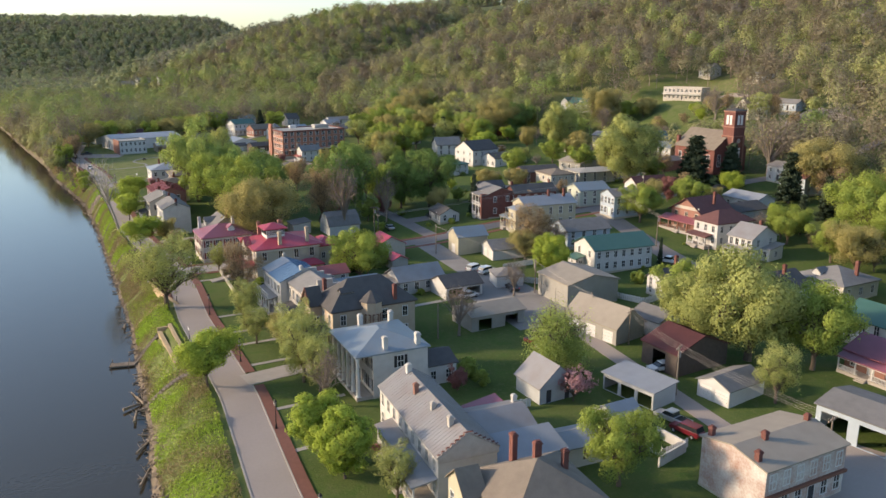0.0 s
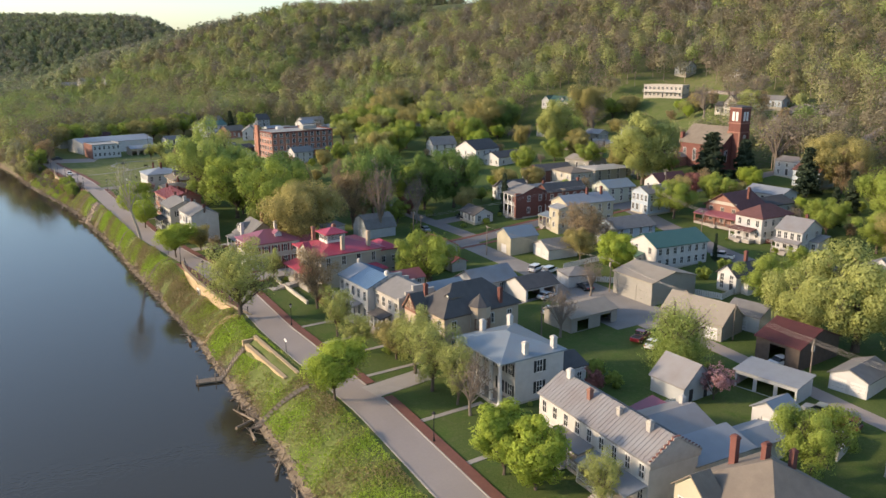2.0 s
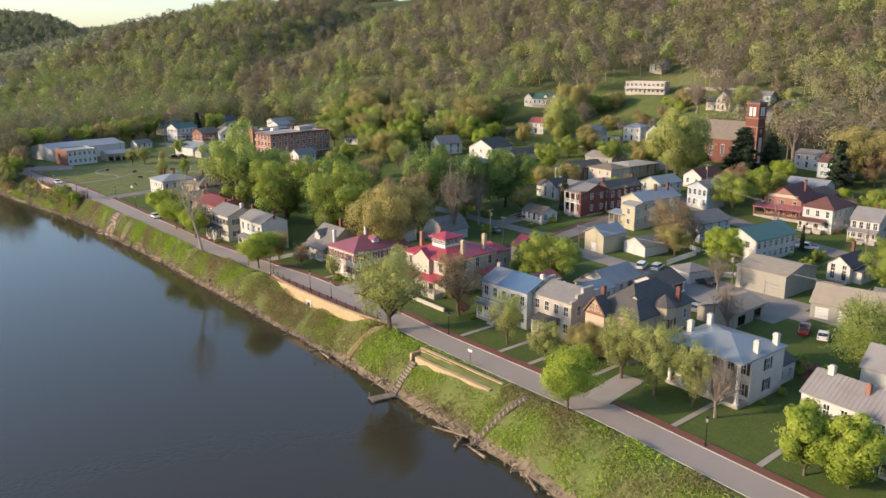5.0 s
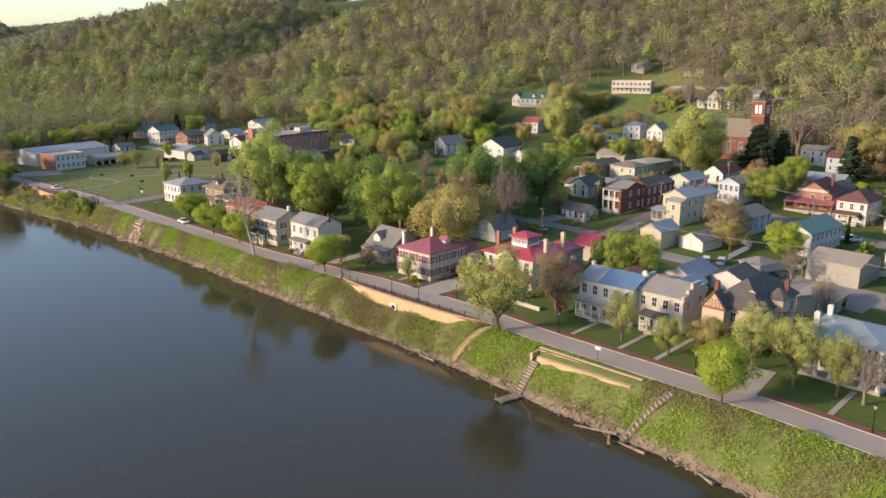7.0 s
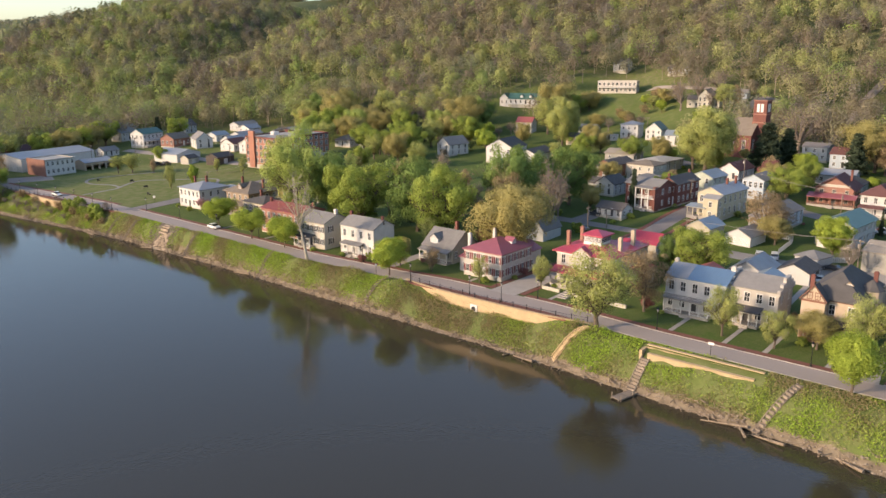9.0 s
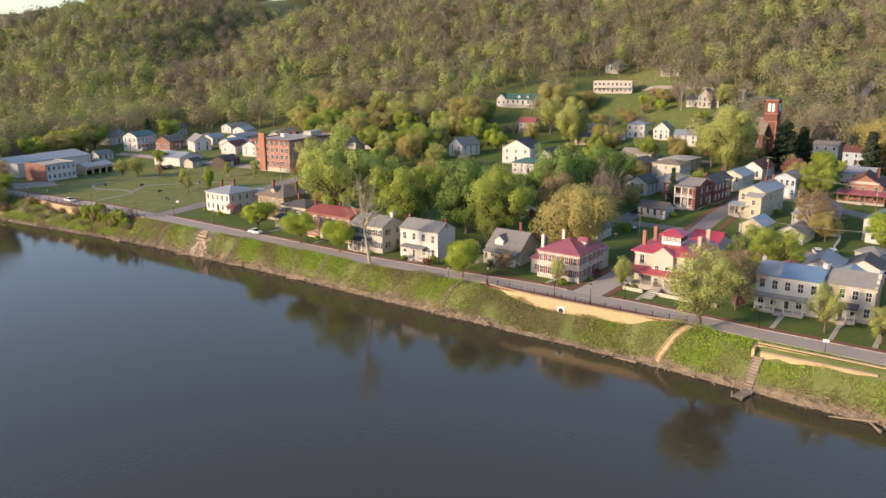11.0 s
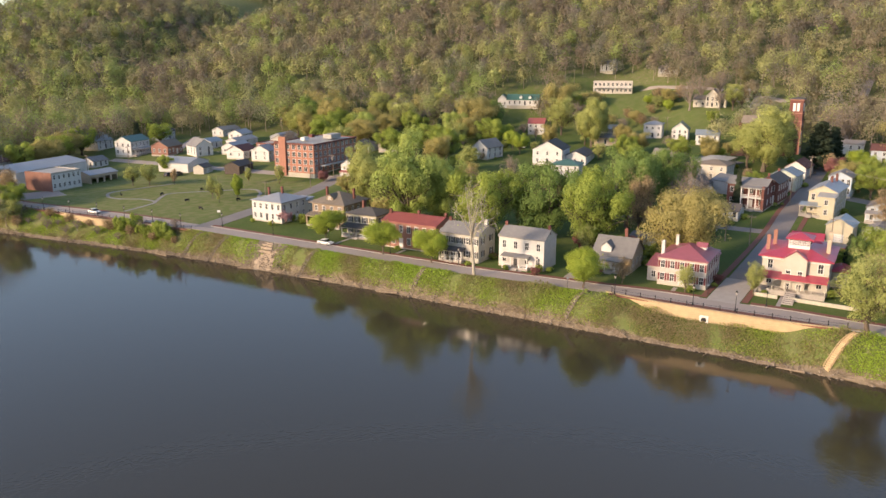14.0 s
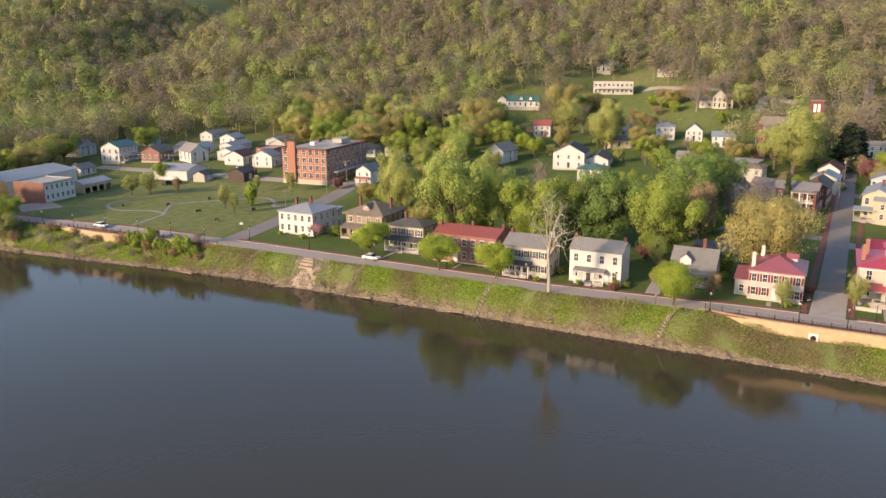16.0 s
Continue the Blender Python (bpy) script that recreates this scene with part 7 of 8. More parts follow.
# upper town and slopes
grove([("golden", 176.0, 199.8, 20, 1.0), ("airy", 181.0, 206.5, 16, 0.85), ("conifer", 189.0, 183.0, 16.0, 1.6), ("conifer", 201.0, 179.0, 13, 1.4), ("bare", 222.0, 181.0, 21, 1.0), ("bare", 239, 176, 17, 0.9), ("conifer", 200.8, 156.0, 14, 1.3), ("conifer", 191, 136, 12, 0.9),
       ("olive", 213, 152, 17, 1.0), ("bronze", 210, 148, 15, 0.9), ("broad", 182.0, 120.0, 15, 1.0), ("broad", 174, 110, 14, 1.0), ("broad", 190, 108, 15, 1.0), ("olive", 200, 124, 14, 1.0), ("broad", 161, 112, 9, 0.9), ("plum", 171.5, 176, 7, 0.9), ("bronze", 180, 178, 7, 0.9),
       ("bare", 267, 249, 15, 1.0), ("bare", 268, 235, 10, 0.8), ("airy", 272, 229.5, 12, 0.9), ("bronze", 276, 226, 11, 0.9), ("broad", 256, 235.5, 6, 0.8), ("bare", 286, 248, 16, 1.0), ("bare", 292, 240, 15, 1.0), ("bronze", 274, 214, 7, 0.9), ("round", 270, 260, 5.5, 0.9), ("airy", 276, 267, 6, 1.2), ("olive", 281, 263, 7, 1.1), ("round", 279, 273, 5, 1.0), ("bronze", 285, 270, 7, 1.1), ("bronze", 284, 258, 8, 1.0), ("bronze", 268, 268, 5, 1.1), ("olive", 275, 303, 9, 1.1), ("broad", 270, 308, 9, 1.1), ("golden", 203, 276, 18, 0.8), ("airy", 208, 281, 12, 0.8), ("olive", 250, 284, 7, 1.0), ("bare", 246, 276, 7, 1.0), ("bronze", 252, 268, 6, 1.0), ("olive", 200, 295, 9, 0.7), ("olive", 205, 262, 9, 0.8), ("bare", 250, 262, 6, 1.2), ("olive", 257, 272, 6, 1.0), ("bronze", 262, 278, 6, 1.0), ("bare", 196, 240, 9, 0.8), ("olive", 186, 222, 9, 0.8),
       ("broad", 160, 244, 9, 0.9), ("broad", 188, 318, 12, 1.0), ("airy", 176, 330, 12, 1.0), ("broad", 164, 336, 12, 1.0), ("conifer", 182, 342, 12, 1.0), ("olive", 196, 336, 12, 1.0), ("broad", 152, 350, 11, 1.0), ("airy", 150, 374, 12, 1.0), ("olive", 170, 376, 12, 1.0), ("broad", 160, 392, 12, 1.0), ("broad", 172, 398, 13, 1.0),
       ("bare", 150, 404, 10, 0.8), ("broad", 150, 320, 12, 0.9), ("olive", 140, 318, 11, 0.9), ("broad", 186, 404, 13, 1.0), ("olive", 196, 392, 13, 1.0), ("broad", 196, 366, 12, 1.0), ("airy", 205, 350, 12, 1.0)])


# thick trees between the upper town and the foot of the hill
grove([(("olive", "airy", "bare", "tall", "olive", "deep", "golden")[i % 7], x, y, 12 + (i * 5 % 7), 0.85 + 0.05 * (i % 3)) for i, (x, y) in enumerate(
    ((190, 376), (199, 372), (209, 368), (195, 342), (210, 338), (220, 336), (226, 394), (233, 384), (236, 372), (237, 360), (235, 347), (211, 433), (199, 434), (220, 432), (203, 449), (223, 404), (224, 366), (183, 386), (192, 412), (204, 427), (186, 430), (177, 416), (232, 302), (249, 300), (216, 281), (258, 313)))])
grove([("conifer", 203, 353, 12, 0.9), ("conifer", 208, 348, 13, 0.9), ("conifer", 199, 360, 11, 0.9)])


def backyard_trees():
    """Smaller garden trees and bushes between the houses of the upper town."""
    rs = np.random.RandomState(31)
    taken = [(o.matrix_basis.translation.x, o.matrix_basis.translation.y, 8.5) for o in scene.objects if o.type == "EMPTY" and o.parent is None and o.get("group") in ("houses of the town", "outbuildings")]
    taken += [(o.matrix_basis.translation.x, o.matrix_basis.translation.y, 4.5) for o in scene.objects if o.name.startswith("tree") and o.parent is None]
    rows = []
    for _ in range(1800):
        x, y = rs.uniform(96, 226), rs.uniform(92, 340)
        if y < 185 and x < 158 or len(rows) > 62 or (222 < y < 300 and x > 185) or (112 < x < 172 and 240 < y < 300) or (164 < x < 186 and 205 < y < 250):
            continue
        if abs(y - (185.4 - 0.033 * (x - 27))) < 6 or abs(x - (124 + (y - 92) * 0.27)) < 6 and y < 190:
            continue
        if all((x - a) ** 2 + (y - b) ** 2 > r * r for a, b, r in taken):
            kind = ("broad", "olive", "airy", "shrub", "bronze", "round", "bare", "shrub")[rs.randint(8)]
            rows.append((kind, x, y, rs.uniform(2, 3.5) if kind == "shrub" else rs.uniform(3.5, 7.5), rs.uniform(0.8, 1.05)))
            taken.append((x, y, 4.0))
    # the thick old gardens behind the river row
    fewer = len(rows)
    for _ in range(900):
        x, y = rs.uniform(52, 108), rs.uniform(212, 326)
        if len(rows) - fewer > 18 or abs(x - 97) < 4 and y < 242:
            continue
        if all((x - a) ** 2 + (y - b) ** 2 > (r * 0.9) ** 2 for a, b, r in taken):
            kind = ("broad", "plum", "bronze", "bronze", "bare", "olive", "shrub")[rs.randint(7)]
            rows.append((kind, x, y, rs.uniform(2, 3.5) if kind in ("shrub", "plum") else rs.uniform(4, 8), rs.uniform(0.75, 1.0)))
            taken.append((x, y, 3.5))
    grove(rows)


backyard_trees()


def forest(name, label, spots, n_leaf, leaf, seed, mat):
    """Woodland too dense to count: every tree has a crown of rounded leaf masses on a few thin stems."""
    rs = np.random.RandomState(seed)
    np.random.seed(seed)
    cs, ns, ss, ts = [], [], [], []
    sv, sf = [], []
    for x, y, hgt, tint in spots:
        z = ground(x, y)
        w = hgt * rs.uniform(0.27, 0.38) + 1.2
        far = smooth(380, 620, math.hypot(x + 70, y - 100))
        k = int(n_leaf * rs.uniform(0.85, 1.15) * (0.7 + 0.4 * tint) * (1 - 0.42 * far))
        m = 16
        d = rs.normal(size=(m, 3))
        d[:, 2] = np.abs(d[:, 2]) * 1.1 - 0.35
        d /= np.linalg.norm(d, axis=1, keepdims=True)
        cc = d * np.array((w, w, hgt * 0.48)) * rs.uniform(0.35, 0.85, (m, 1)) + np.array((0, 0, hgt * 0.52))
        cc[0] = (0, 0, hgt * 0.72)
        rc = w * rs.uniform(0.3, 0.52, m)
        pk = rs.choice(m, k, p=rc ** 2 / (rc ** 2).sum())
        dd = rs.normal(size=(k, 3))
        dd[:, 2] += 0.35
        dd /= np.linalg.norm(dd, axis=1, keepdims=True)
        c = cc[pk] + dd * rc[pk][:, None] * (1.12 - 0.42 * rs.rand(k, 1)) * np.array((1, 1, 1.3))
        cs.append(c + np.array((x, y, z)))
        ns.append(dd * 0.55 + d[pk] * 0.6 + np.array((0, 0, 0.1)) + rs.normal(size=(k, 3)) * 0.18)
        ss.append(leaf * (1 + 0.4 * far) * rs.uniform(0.6, 1.3, k))
        ts.append(np.clip(tint + (rs.normal(size=m) * 0.035)[pk] + rs.normal(size=k) * 0.02, 0, 1))
        for j in range(5):
            a = rs.uniform(0, 6.28)
            r = 0 if j == 0 else w * rs.uniform(0.4, 0.8)
            e = (x + r * math.cos(a), y + r * math.sin(a), z + hgt * rs.uniform(0.8, 1.1))
            b = (x, y, z - 0.5 if j == 0 else z + hgt * 0.35)
            t = 0.2 if j == 0 else 0.11
            i0 = len(sv)
            sv += [(b[0] + t, b[1], b[2]), (b[0] - t * 0.5, b[1] + t * 0.87, b[2]), (b[0] - t * 0.5, b[1] - t * 0.87, b[2]), e]
            sf += [(i0, i0 + 1, i0 + 3), (i0 + 1, i0 + 2, i0 + 3), (i0 + 2, i0, i0 + 3)]
    me = quads_mesh(name, np.concatenate(cs), np.concatenate(ns), np.concatenate(ss), np.concatenate(ts), mat, 1.3, 3)
    root = empty(name, pose(0, 0, 0), label, "forest", "", "stuff")
    tagged(part("canopy", me, None, root), "", "", "", "stuff")
    st = bpy.data.meshes.new("stems")
    st.from_pydata(sv, [], sf)
    st.materials.append(bark_gray)
    tagged(part("stems", st, None, root), "", "", "", "stuff")


def tint_at(x, y, rs):
    """Patches of brown budding, olive and fresh green trees over the slope, with haze painted in by distance."""
    p = noise.noise((x * 0.016, y * 0.016, 9)) * 0.45 + 0.45 + rs.normal() * 0.26
    p += 0.18 * (1 - smooth(0, 60, x - along(y, FOOT)))
    # haze put into the tint: lighter beyond the gully, duller at the near end
    p += 0.2 * smooth(520, 640, y) - 0.04 * (1 - smooth(250, 400, y))
    return min(1.0, max(0.0, p))


def back_hill(x, y):
    """How far a place lies up the steep side of the hill behind the gully, where added dull trees stand in for shade.
    """
    return smooth(-40, 90, y - (600 + 150 * min(1.0, max(0.0, (x - 130) / 430)))) * smooth(20, 110, x)


rs = np.random.RandomState(5)
near, far, gray = [], [], []
for gx in np.arange(-40, 640, 9.8):
    for gy in np.arange(40, 820, 9.8):
        x, y = gx + rs.uniform(-4.4, 4.4), gy + rs.uniform(-4.4, 4.4)
        # beyond the frame's reach on the near shoulder of the hill
        if y < 0.38 * x - 10:
            continue
        if wooded(x, y) and (x < along(y, FOOT) + 330):
            # bare trees everywhere; the larger share up the back hill paints its shade
            (gray if rs.rand() < 0.16 + 0.14 * back_hill(x, y) else near).append((x, y, rs.uniform(9, 19) + 3 * (x < along(y, FOOT) + 25), tint_at(x, y, rs)))
for y in np.arange(404, 820, 3.4):
    near.append((along(y, SHORE) + rs.uniform(0.5, 6), y, rs.uniform(6, 11), rs.uniform(0.2, 0.8)))
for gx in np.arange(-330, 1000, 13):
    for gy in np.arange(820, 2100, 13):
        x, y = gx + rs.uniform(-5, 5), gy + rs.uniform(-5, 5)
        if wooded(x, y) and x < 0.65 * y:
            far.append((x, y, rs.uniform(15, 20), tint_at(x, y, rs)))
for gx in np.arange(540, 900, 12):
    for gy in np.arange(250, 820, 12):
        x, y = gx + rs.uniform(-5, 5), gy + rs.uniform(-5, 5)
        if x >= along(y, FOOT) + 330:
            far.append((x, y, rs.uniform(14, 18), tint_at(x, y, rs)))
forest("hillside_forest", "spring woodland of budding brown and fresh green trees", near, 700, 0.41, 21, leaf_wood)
forest("bare_hill_forest", "gray-brown bare woods, also painting shade on the hill behind the gully", gray, 560, 0.38, 23, leaf_bare)
forest("far_forest", "distant wooded ridges in early leaf, haze put into their colour", far, 170, 1.1, 22, leaf_far_haze)


def dry_band(k):
    """Dry growth low on the bank, green above."""
    return np.clip((k - 0.15) * 4, -1.2, 0.6)


def weeds():
    """Tufts and low brush on the bank, and driftwood along the water."""
    rs = np.random.RandomState(8)
    np.random.seed(8)
    n = 170000
    y = rs.uniform(70, 430, n)
    a, b = np.array([along(v, SHORE) for v in y]), np.array([along(v, EDGE) for v in y])
    k = rs.uniform(0.08, 0.97, n)
    x = a + (b - a) * k
    keep = np.array([noise.noise((px * 0.22, py * 0.22, 2)) + 0.25 > rs.uniform(-0.35, 0.6) for px, py in zip(x, y)])
    keep &= (y < 297) | (y > 304.5)
    keep &= (x < 17.2) | (x > 20.7) | (y < 127.5) | (y > 149)
    keep &= (np.abs(x - 15.5) > 4) | (np.abs(y - 124.4 + 0.52 * (x - 15.4)) > 0.7)
    keep &= (np.abs(x - 18.4) > 3.2) | (np.abs(y - 162.3 + 0.68 * (x - 18.4)) > 0.9)
    keep &= (np.abs(x - 15.5) > 2.6) | (np.abs(y - 147.5) > 0.9)
    x, y, k = x[keep], y[keep], k[keep]
    z = np.array([ground(px, py) for px, py in zip(x, y)])
    big = np.array([max(0.0, noise.noise((px * 0.12, py * 0.12, 4))) for px, py in zip(x, y)])
    hgt = rs.uniform(0.02, 0.25, len(x)) + big * rs.uniform(0, 2.2, len(x))
    c = np.stack([x, y, z + 0.12 + hgt], 1)
    nor = rs.normal(size=(len(x), 3)) * np.array((0.8, 0.8, 0.35)) + np.array((-0.35, 0.1, 0.35))
    tint = np.clip(0.5 + 0.25 * dry_band(k) + 1.7 * np.array([noise.noise((px * 0.13, py * 0.13, 6)) for px, py in zip(x, y)]) + rs.normal(size=len(x)) * 0.28, 0, 1)
    me = quads_mesh("bank_weeds", c, nor, rs.uniform(0.1, 0.32, len(x)), tint, leaf_weed, 0.6, 3)
    tagged(new("bank_weeds", me), "rough green weeds and low brush on the bank", "weeds", "", "stuff")
    bm = bmesh.new()
    for _ in range(900):
        yy = rs.uniform(70, 430)
        s, e = along(yy, SHORE), along(yy, EDGE)
        xx = s + (e - s) * rs.uniform(-0.02, 0.2)
        zz = max(ground(xx, yy), WATER) + 0.12
        t = rs.normal(0, 0.5) + (1.57 if rs.rand() < 0.75 else 0.3)
        ln = rs.uniform(0.4, 2.2)
        d = Vector((math.cos(t), math.sin(t), rs.normal(0, 0.06))) * ln
        cone(bm, Vector((xx, yy, zz)) - d, Vector((xx, yy, zz)) + d, rs.uniform(0.04, 0.13), 0.03, 5)
    tagged(part("driftwood", bm, mud), "gray-brown driftwood and drift logs along the waterline", "driftwood", "", "stuff")


weeds()


def stones():
    """Riprap at the boat ramp and along the waterline."""
    rs = np.random.RandomState(9)
    bm = bmesh.new()
    for i in range(2600):
        if i < 700:
            y = rs.uniform(294.5, 307.5)
            k = rs.uniform(0, 0.95)
        else:
            y = rs.uniform(70, 430)
            k = rs.uniform(-0.03, 0.13)
        s, e = along(y, SHORE), along(y, EDGE)
        x = s + (e - s) * k
        z = max(ground(x, y), WATER - 0.1)
        r = rs.uniform(0.12, 0.38) if i >= 700 else rs.uniform(0.14, 0.42)
        vs = [bm.verts.new((x + r * v[0] * rs.uniform(0.7, 1.2), y + r * v[1] * rs.uniform(0.7, 1.3), z + r * 0.6 * v[2] + r * 0.25)) for v in ((1, 0, 0), (0, 1, 0), (-1, 0, 0), (0, -1, 0), (0, 0, 1), (0, 0, -1))]
        for f in ((0, 1, 4), (1, 2, 4), (2, 3, 4), (3, 0, 4), (1, 0, 5), (2, 1, 5), (3, 2, 5), (0, 3, 5)):
            bm.faces.new([vs[q] for q in f])
    tagged(part("riprap", bm, riprap), "loose gray-brown stones along the waterline and ramp", "stones", "", "stuff")


stones()


def bushes():
    """Small rounded bushes along the fronts of houses and in the yards."""
    rs = np.random.RandomState(12)
    kinds = [("shrub", "low clipped green bush beside a house"), ("plum", "small dark red bush beside a house"), ("bronze", "thin brown garden bush in bud")]
    for x, y, rot, w, d in FRONTS:
        if x > 178 or y > 345:
            continue
        m = pose(x, y, 0, 0, 0, rot)
        for side, reach in ((0, w), (1, d)):
            for _ in range(2 if x < 70 else 1):
                u = rs.uniform(-0.5, 0.5) * reach
                if side == 0 and abs(u) < 1.2:
                    continue
                p = m @ Vector(((u, -d / 2 - 1.0 - 2.6 * (side == 0) * rs.rand(), 0), (w / 2 + 1.1, u, 0), (u, d / 2 + 1.2 + 2 * rs.rand(), 0))[side])
                k = rs.choice(3, p=(0.72, 0.1, 0.18))
                kind, label = kinds[k]
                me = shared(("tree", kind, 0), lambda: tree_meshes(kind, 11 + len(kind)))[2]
                ob = new("bush", me)
                s = rs.uniform(0.07, 0.2)
                ob.matrix_world = pose(p.x, p.y, ground(p.x, p.y) - 0.05, 0, 0, rs.uniform(0, 360)) @ Matrix.Diagonal((s * 1.1, s * 1.1, s, 1))
                tagged(ob, label, "bush", "garden bushes")


bushes()

# ---- street furniture, fences, poles, cars ----


def car(kind, x, y, rot, paint, label):
    """A parked car that looks along its local x."""
    root = empty("pickup_truck" if kind == "pickup" else "car", pose(x, y, ground(x, y) + 0.07 if abs(y - 375) > 20 and abs(y - 287) > 8 else 0.1, 0, 0, rot), label, "truck" if kind == "pickup" else "car", "parked cars")
    if kind == "pickup":
        lower = [(-2.7, 0.45), (2.6, 0.45), (2.7, 0.95), (1.3, 1.12), (-2.7, 1.1)]
        cab = [(-0.6, 1.1), (-0.45, 1.75), (0.75, 1.75), (1.4, 1.1)]
        axles = (-1.7, 1.75)
    elif kind == "suv":
        lower = [(-2.25, 0.4), (2.2, 0.4), (2.3, 0.9), (1.1, 1.08), (-2.3, 1.08)]
        cab = [(-2.2, 1.06), (-1.9, 1.7), (0.5, 1.7), (1.2, 1.06)]
        axles = (-1.4, 1.45)
    else:
        lower = [(-2.2, 0.35), (2.15, 0.35), (2.25, 0.72), (1.15, 0.92), (-1.7, 0.97), (-2.28, 0.85)]
        cab = [(-1.6, 0.95), (-0.95, 1.42), (0.35, 1.42), (1.15, 0.92)]
        axles = (-1.35, 1.4)
    flip = [(-a, b) for a, b in lower]
    bm = prism(bmesh.new(), flip, -0.88, 0.88, "y")
    bmesh.ops.bevel(bm, geom=list(bm.edges), offset=0.06, segments=2, affect="EDGES")
    part("body", bm, paint, root)
    part("cabin_glass", prism(bmesh.new(), [(-a, b) for a, b in cab], -0.76, 0.76, "y"), glass, root)
    (a, za), (b, zb) = cab[1], cab[2]
    part("roof_panel", boxed(a - 0.05, b + 0.05, -0.78, 0.78, za - 0.03, za + 0.05), paint, root)
    if kind == "pickup":
        part("cargo_bed", boxed(-2.5, -0.8, -0.7, 0.7, 1.0, 1.115), tyre, root)
    for ax in axles:
        for s in (-1, 1):
            w = part("wheel", shared("tyre", lambda: linked("tyre", cone(bmesh.new(), (0, -0.11, 0), (0, 0.11, 0), 0.34, 0.34, 14), tyre)), None, root, "", pose(ax, s * 0.82, 0.34))
            part("rim", shared("rim", lambda: linked("rim", cone(bmesh.new(), (0, -0.13, 0), (0, 0.13, 0), 0.19, 0.19, 10), paint_silver)), None, w)
    for s in (-1, 1):
        part("headlight", boxed(2.12, 2.27 if kind != "pickup" else 2.68, s * 0.66 - 0.16, s * 0.66 + 0.16, 0.66, 0.82), trim_white, root)
        part("tail_light", boxed(-2.34 if kind != "pickup" else -2.74, -2.1, s * 0.7 - 0.12, s * 0.7 + 0.12, 0.72, 0.88), roof_red, root)


for row in (("pickup", 131.8, 133.2, 112, paint_white, "white pickup truck parked on the upper street"), ("suv", 89.0, 151.6, 20, paint_white, "white car parked on the gravel lane"), ("suv", 90.4, 148.4, 15, paint_white, "white van-like car on the gravel lane"),
            ("car", 88.6, 135.0, 80, paint_dark, "dark car beside the hipped garage"), ("suv", 73.8, 69.2, 100, paint_maroon, "dark red car beside the garden wall"), ("pickup", 74.6, 72.6, 100, paint_silver, "gray pickup beside the garden wall"),
            ("pickup", 76.0, 107.6, 20, paint_maroon, "maroon pickup at the end of the lawn"), ("car", 75.4, 104.0, 20, paint_white, "white car at the end of the lawn"), ("car", 78.0, 135.2, 10, paint_white, "white car under the black carport roof"), ("car", 72.5, 127.6, 20, paint_silver, "gray car beside the low garage"),
            ("car", 85.8, 86.8, 170, paint_white, "white car inside the barn door"), ("car", 23.6, 376.6, -92, paint_white, "white sedan parked on the river street"), ("car", 27.2, 286.6, -92, paint_white, "white sedan parked under a street tree"),
            ("suv", 88.6, 411.4, 15, paint_dark, "dark car parked behind the park"), ("suv", 85.2, 413.2, 15, paint_dark, "dark van parked behind the park"), ("suv", 192.0, 304.0, 20, paint_white, "white van parked near the hall"), ("car", 118.5, 394.0, 30, paint_silver, "gray car by the small houses"),
            ("car", 116.0, 404.5, 30, paint_white, "white car by the small houses"), ("suv", 104.8, 204.6, 85, paint_dark, "dark car on the second street"), ("car", 89.5, 201.0, 85, paint_silver, "silver car on the second street"), ("car", 20.5, 420.5, 80, paint_dark, "dark car on the paved lot"), ("pickup", 26, 430, 10, paint_dark, "dark truck by the sheds")):
    car(*row)


def utility_pole(x, y, hgt, rot, box_on=False, arm=True):
    root = empty("utility_pole", pose(x, y, ground(x, y), 0, 0, rot), "weathered wooden utility pole with crossarm", "utility pole", "utility poles")
    part("pole", cone(bmesh.new(), (0, 0, -0.5), (0, 0, hgt), 0.15, 0.1, 8), pole_wood, root)
    if arm:
        part("crossarm", boxed(-1.1, 1.1, -0.06, 0.06, hgt - 0.55, hgt - 0.43), pole_wood, root)
        for u in (-1.0, -0.4, 0.4, 1.0):
            part("insulator", shared("insulator", lambda: linked("insulator", cone(bmesh.new(), (0, 0, 0), (0, 0, 0.2), 0.05, 0.04, 6), concrete)), None, root, "", pose(u, 0, hgt - 0.43))
    if box_on:
        part("transformer", cone(bmesh.new(), (0.32, 0, hgt - 2.0), (0.32, 0, hgt - 1.1), 0.24, 0.24, 10), concrete, root, "pale gray transformer can")
    return Vector((x, y, ground(x, y) + hgt - 0.3)), radians(rot)


def span(a, b, n=4, sag=0.5):
    """Wires from pole to pole, each sagging a little."""
    (p, ra), (q, rb) = a, b
    root = empty("power_line", pose(0, 0, 0), "thin sagging overhead wires between poles", "power line", "power lines")
    for i in range(n):
        u = (-1.0, -0.4, 0.4, 1.0)[i]
        s = p + Vector((u * math.cos(ra), u * math.sin(ra), 0))
        e = q + Vector((u * math.cos(rb), u * math.sin(rb), 0))
        bm = tube(bmesh.new(), [s.lerp(e, j / 8) - Vector((0, 0, sag * 4 * (j / 8) * (1 - j / 8))) for j in range(9)], 0.013)
        part("wire", bm, concrete, root)


pl = [utility_pole(*r) for r in ((88.8, 98.0, 6.6, 20), (81.3, 78.9, 8.0, 25, True), (79.5, 52.5, 8.5, 10))]
for a, b in zip(pl, pl[1:]):
    span(a, b)
pl = [utility_pole(*r) for r in ((61.3, 117.2, 6.6, 60, False, False), (88.4, 170.0, 7.6, 70), (91.3, 130.4, 7.4, 70, True), (88.8, 108.5, 6.6, 60))]
span(pl[1], pl[2], 3)
span(pl[2], pl[3], 3)
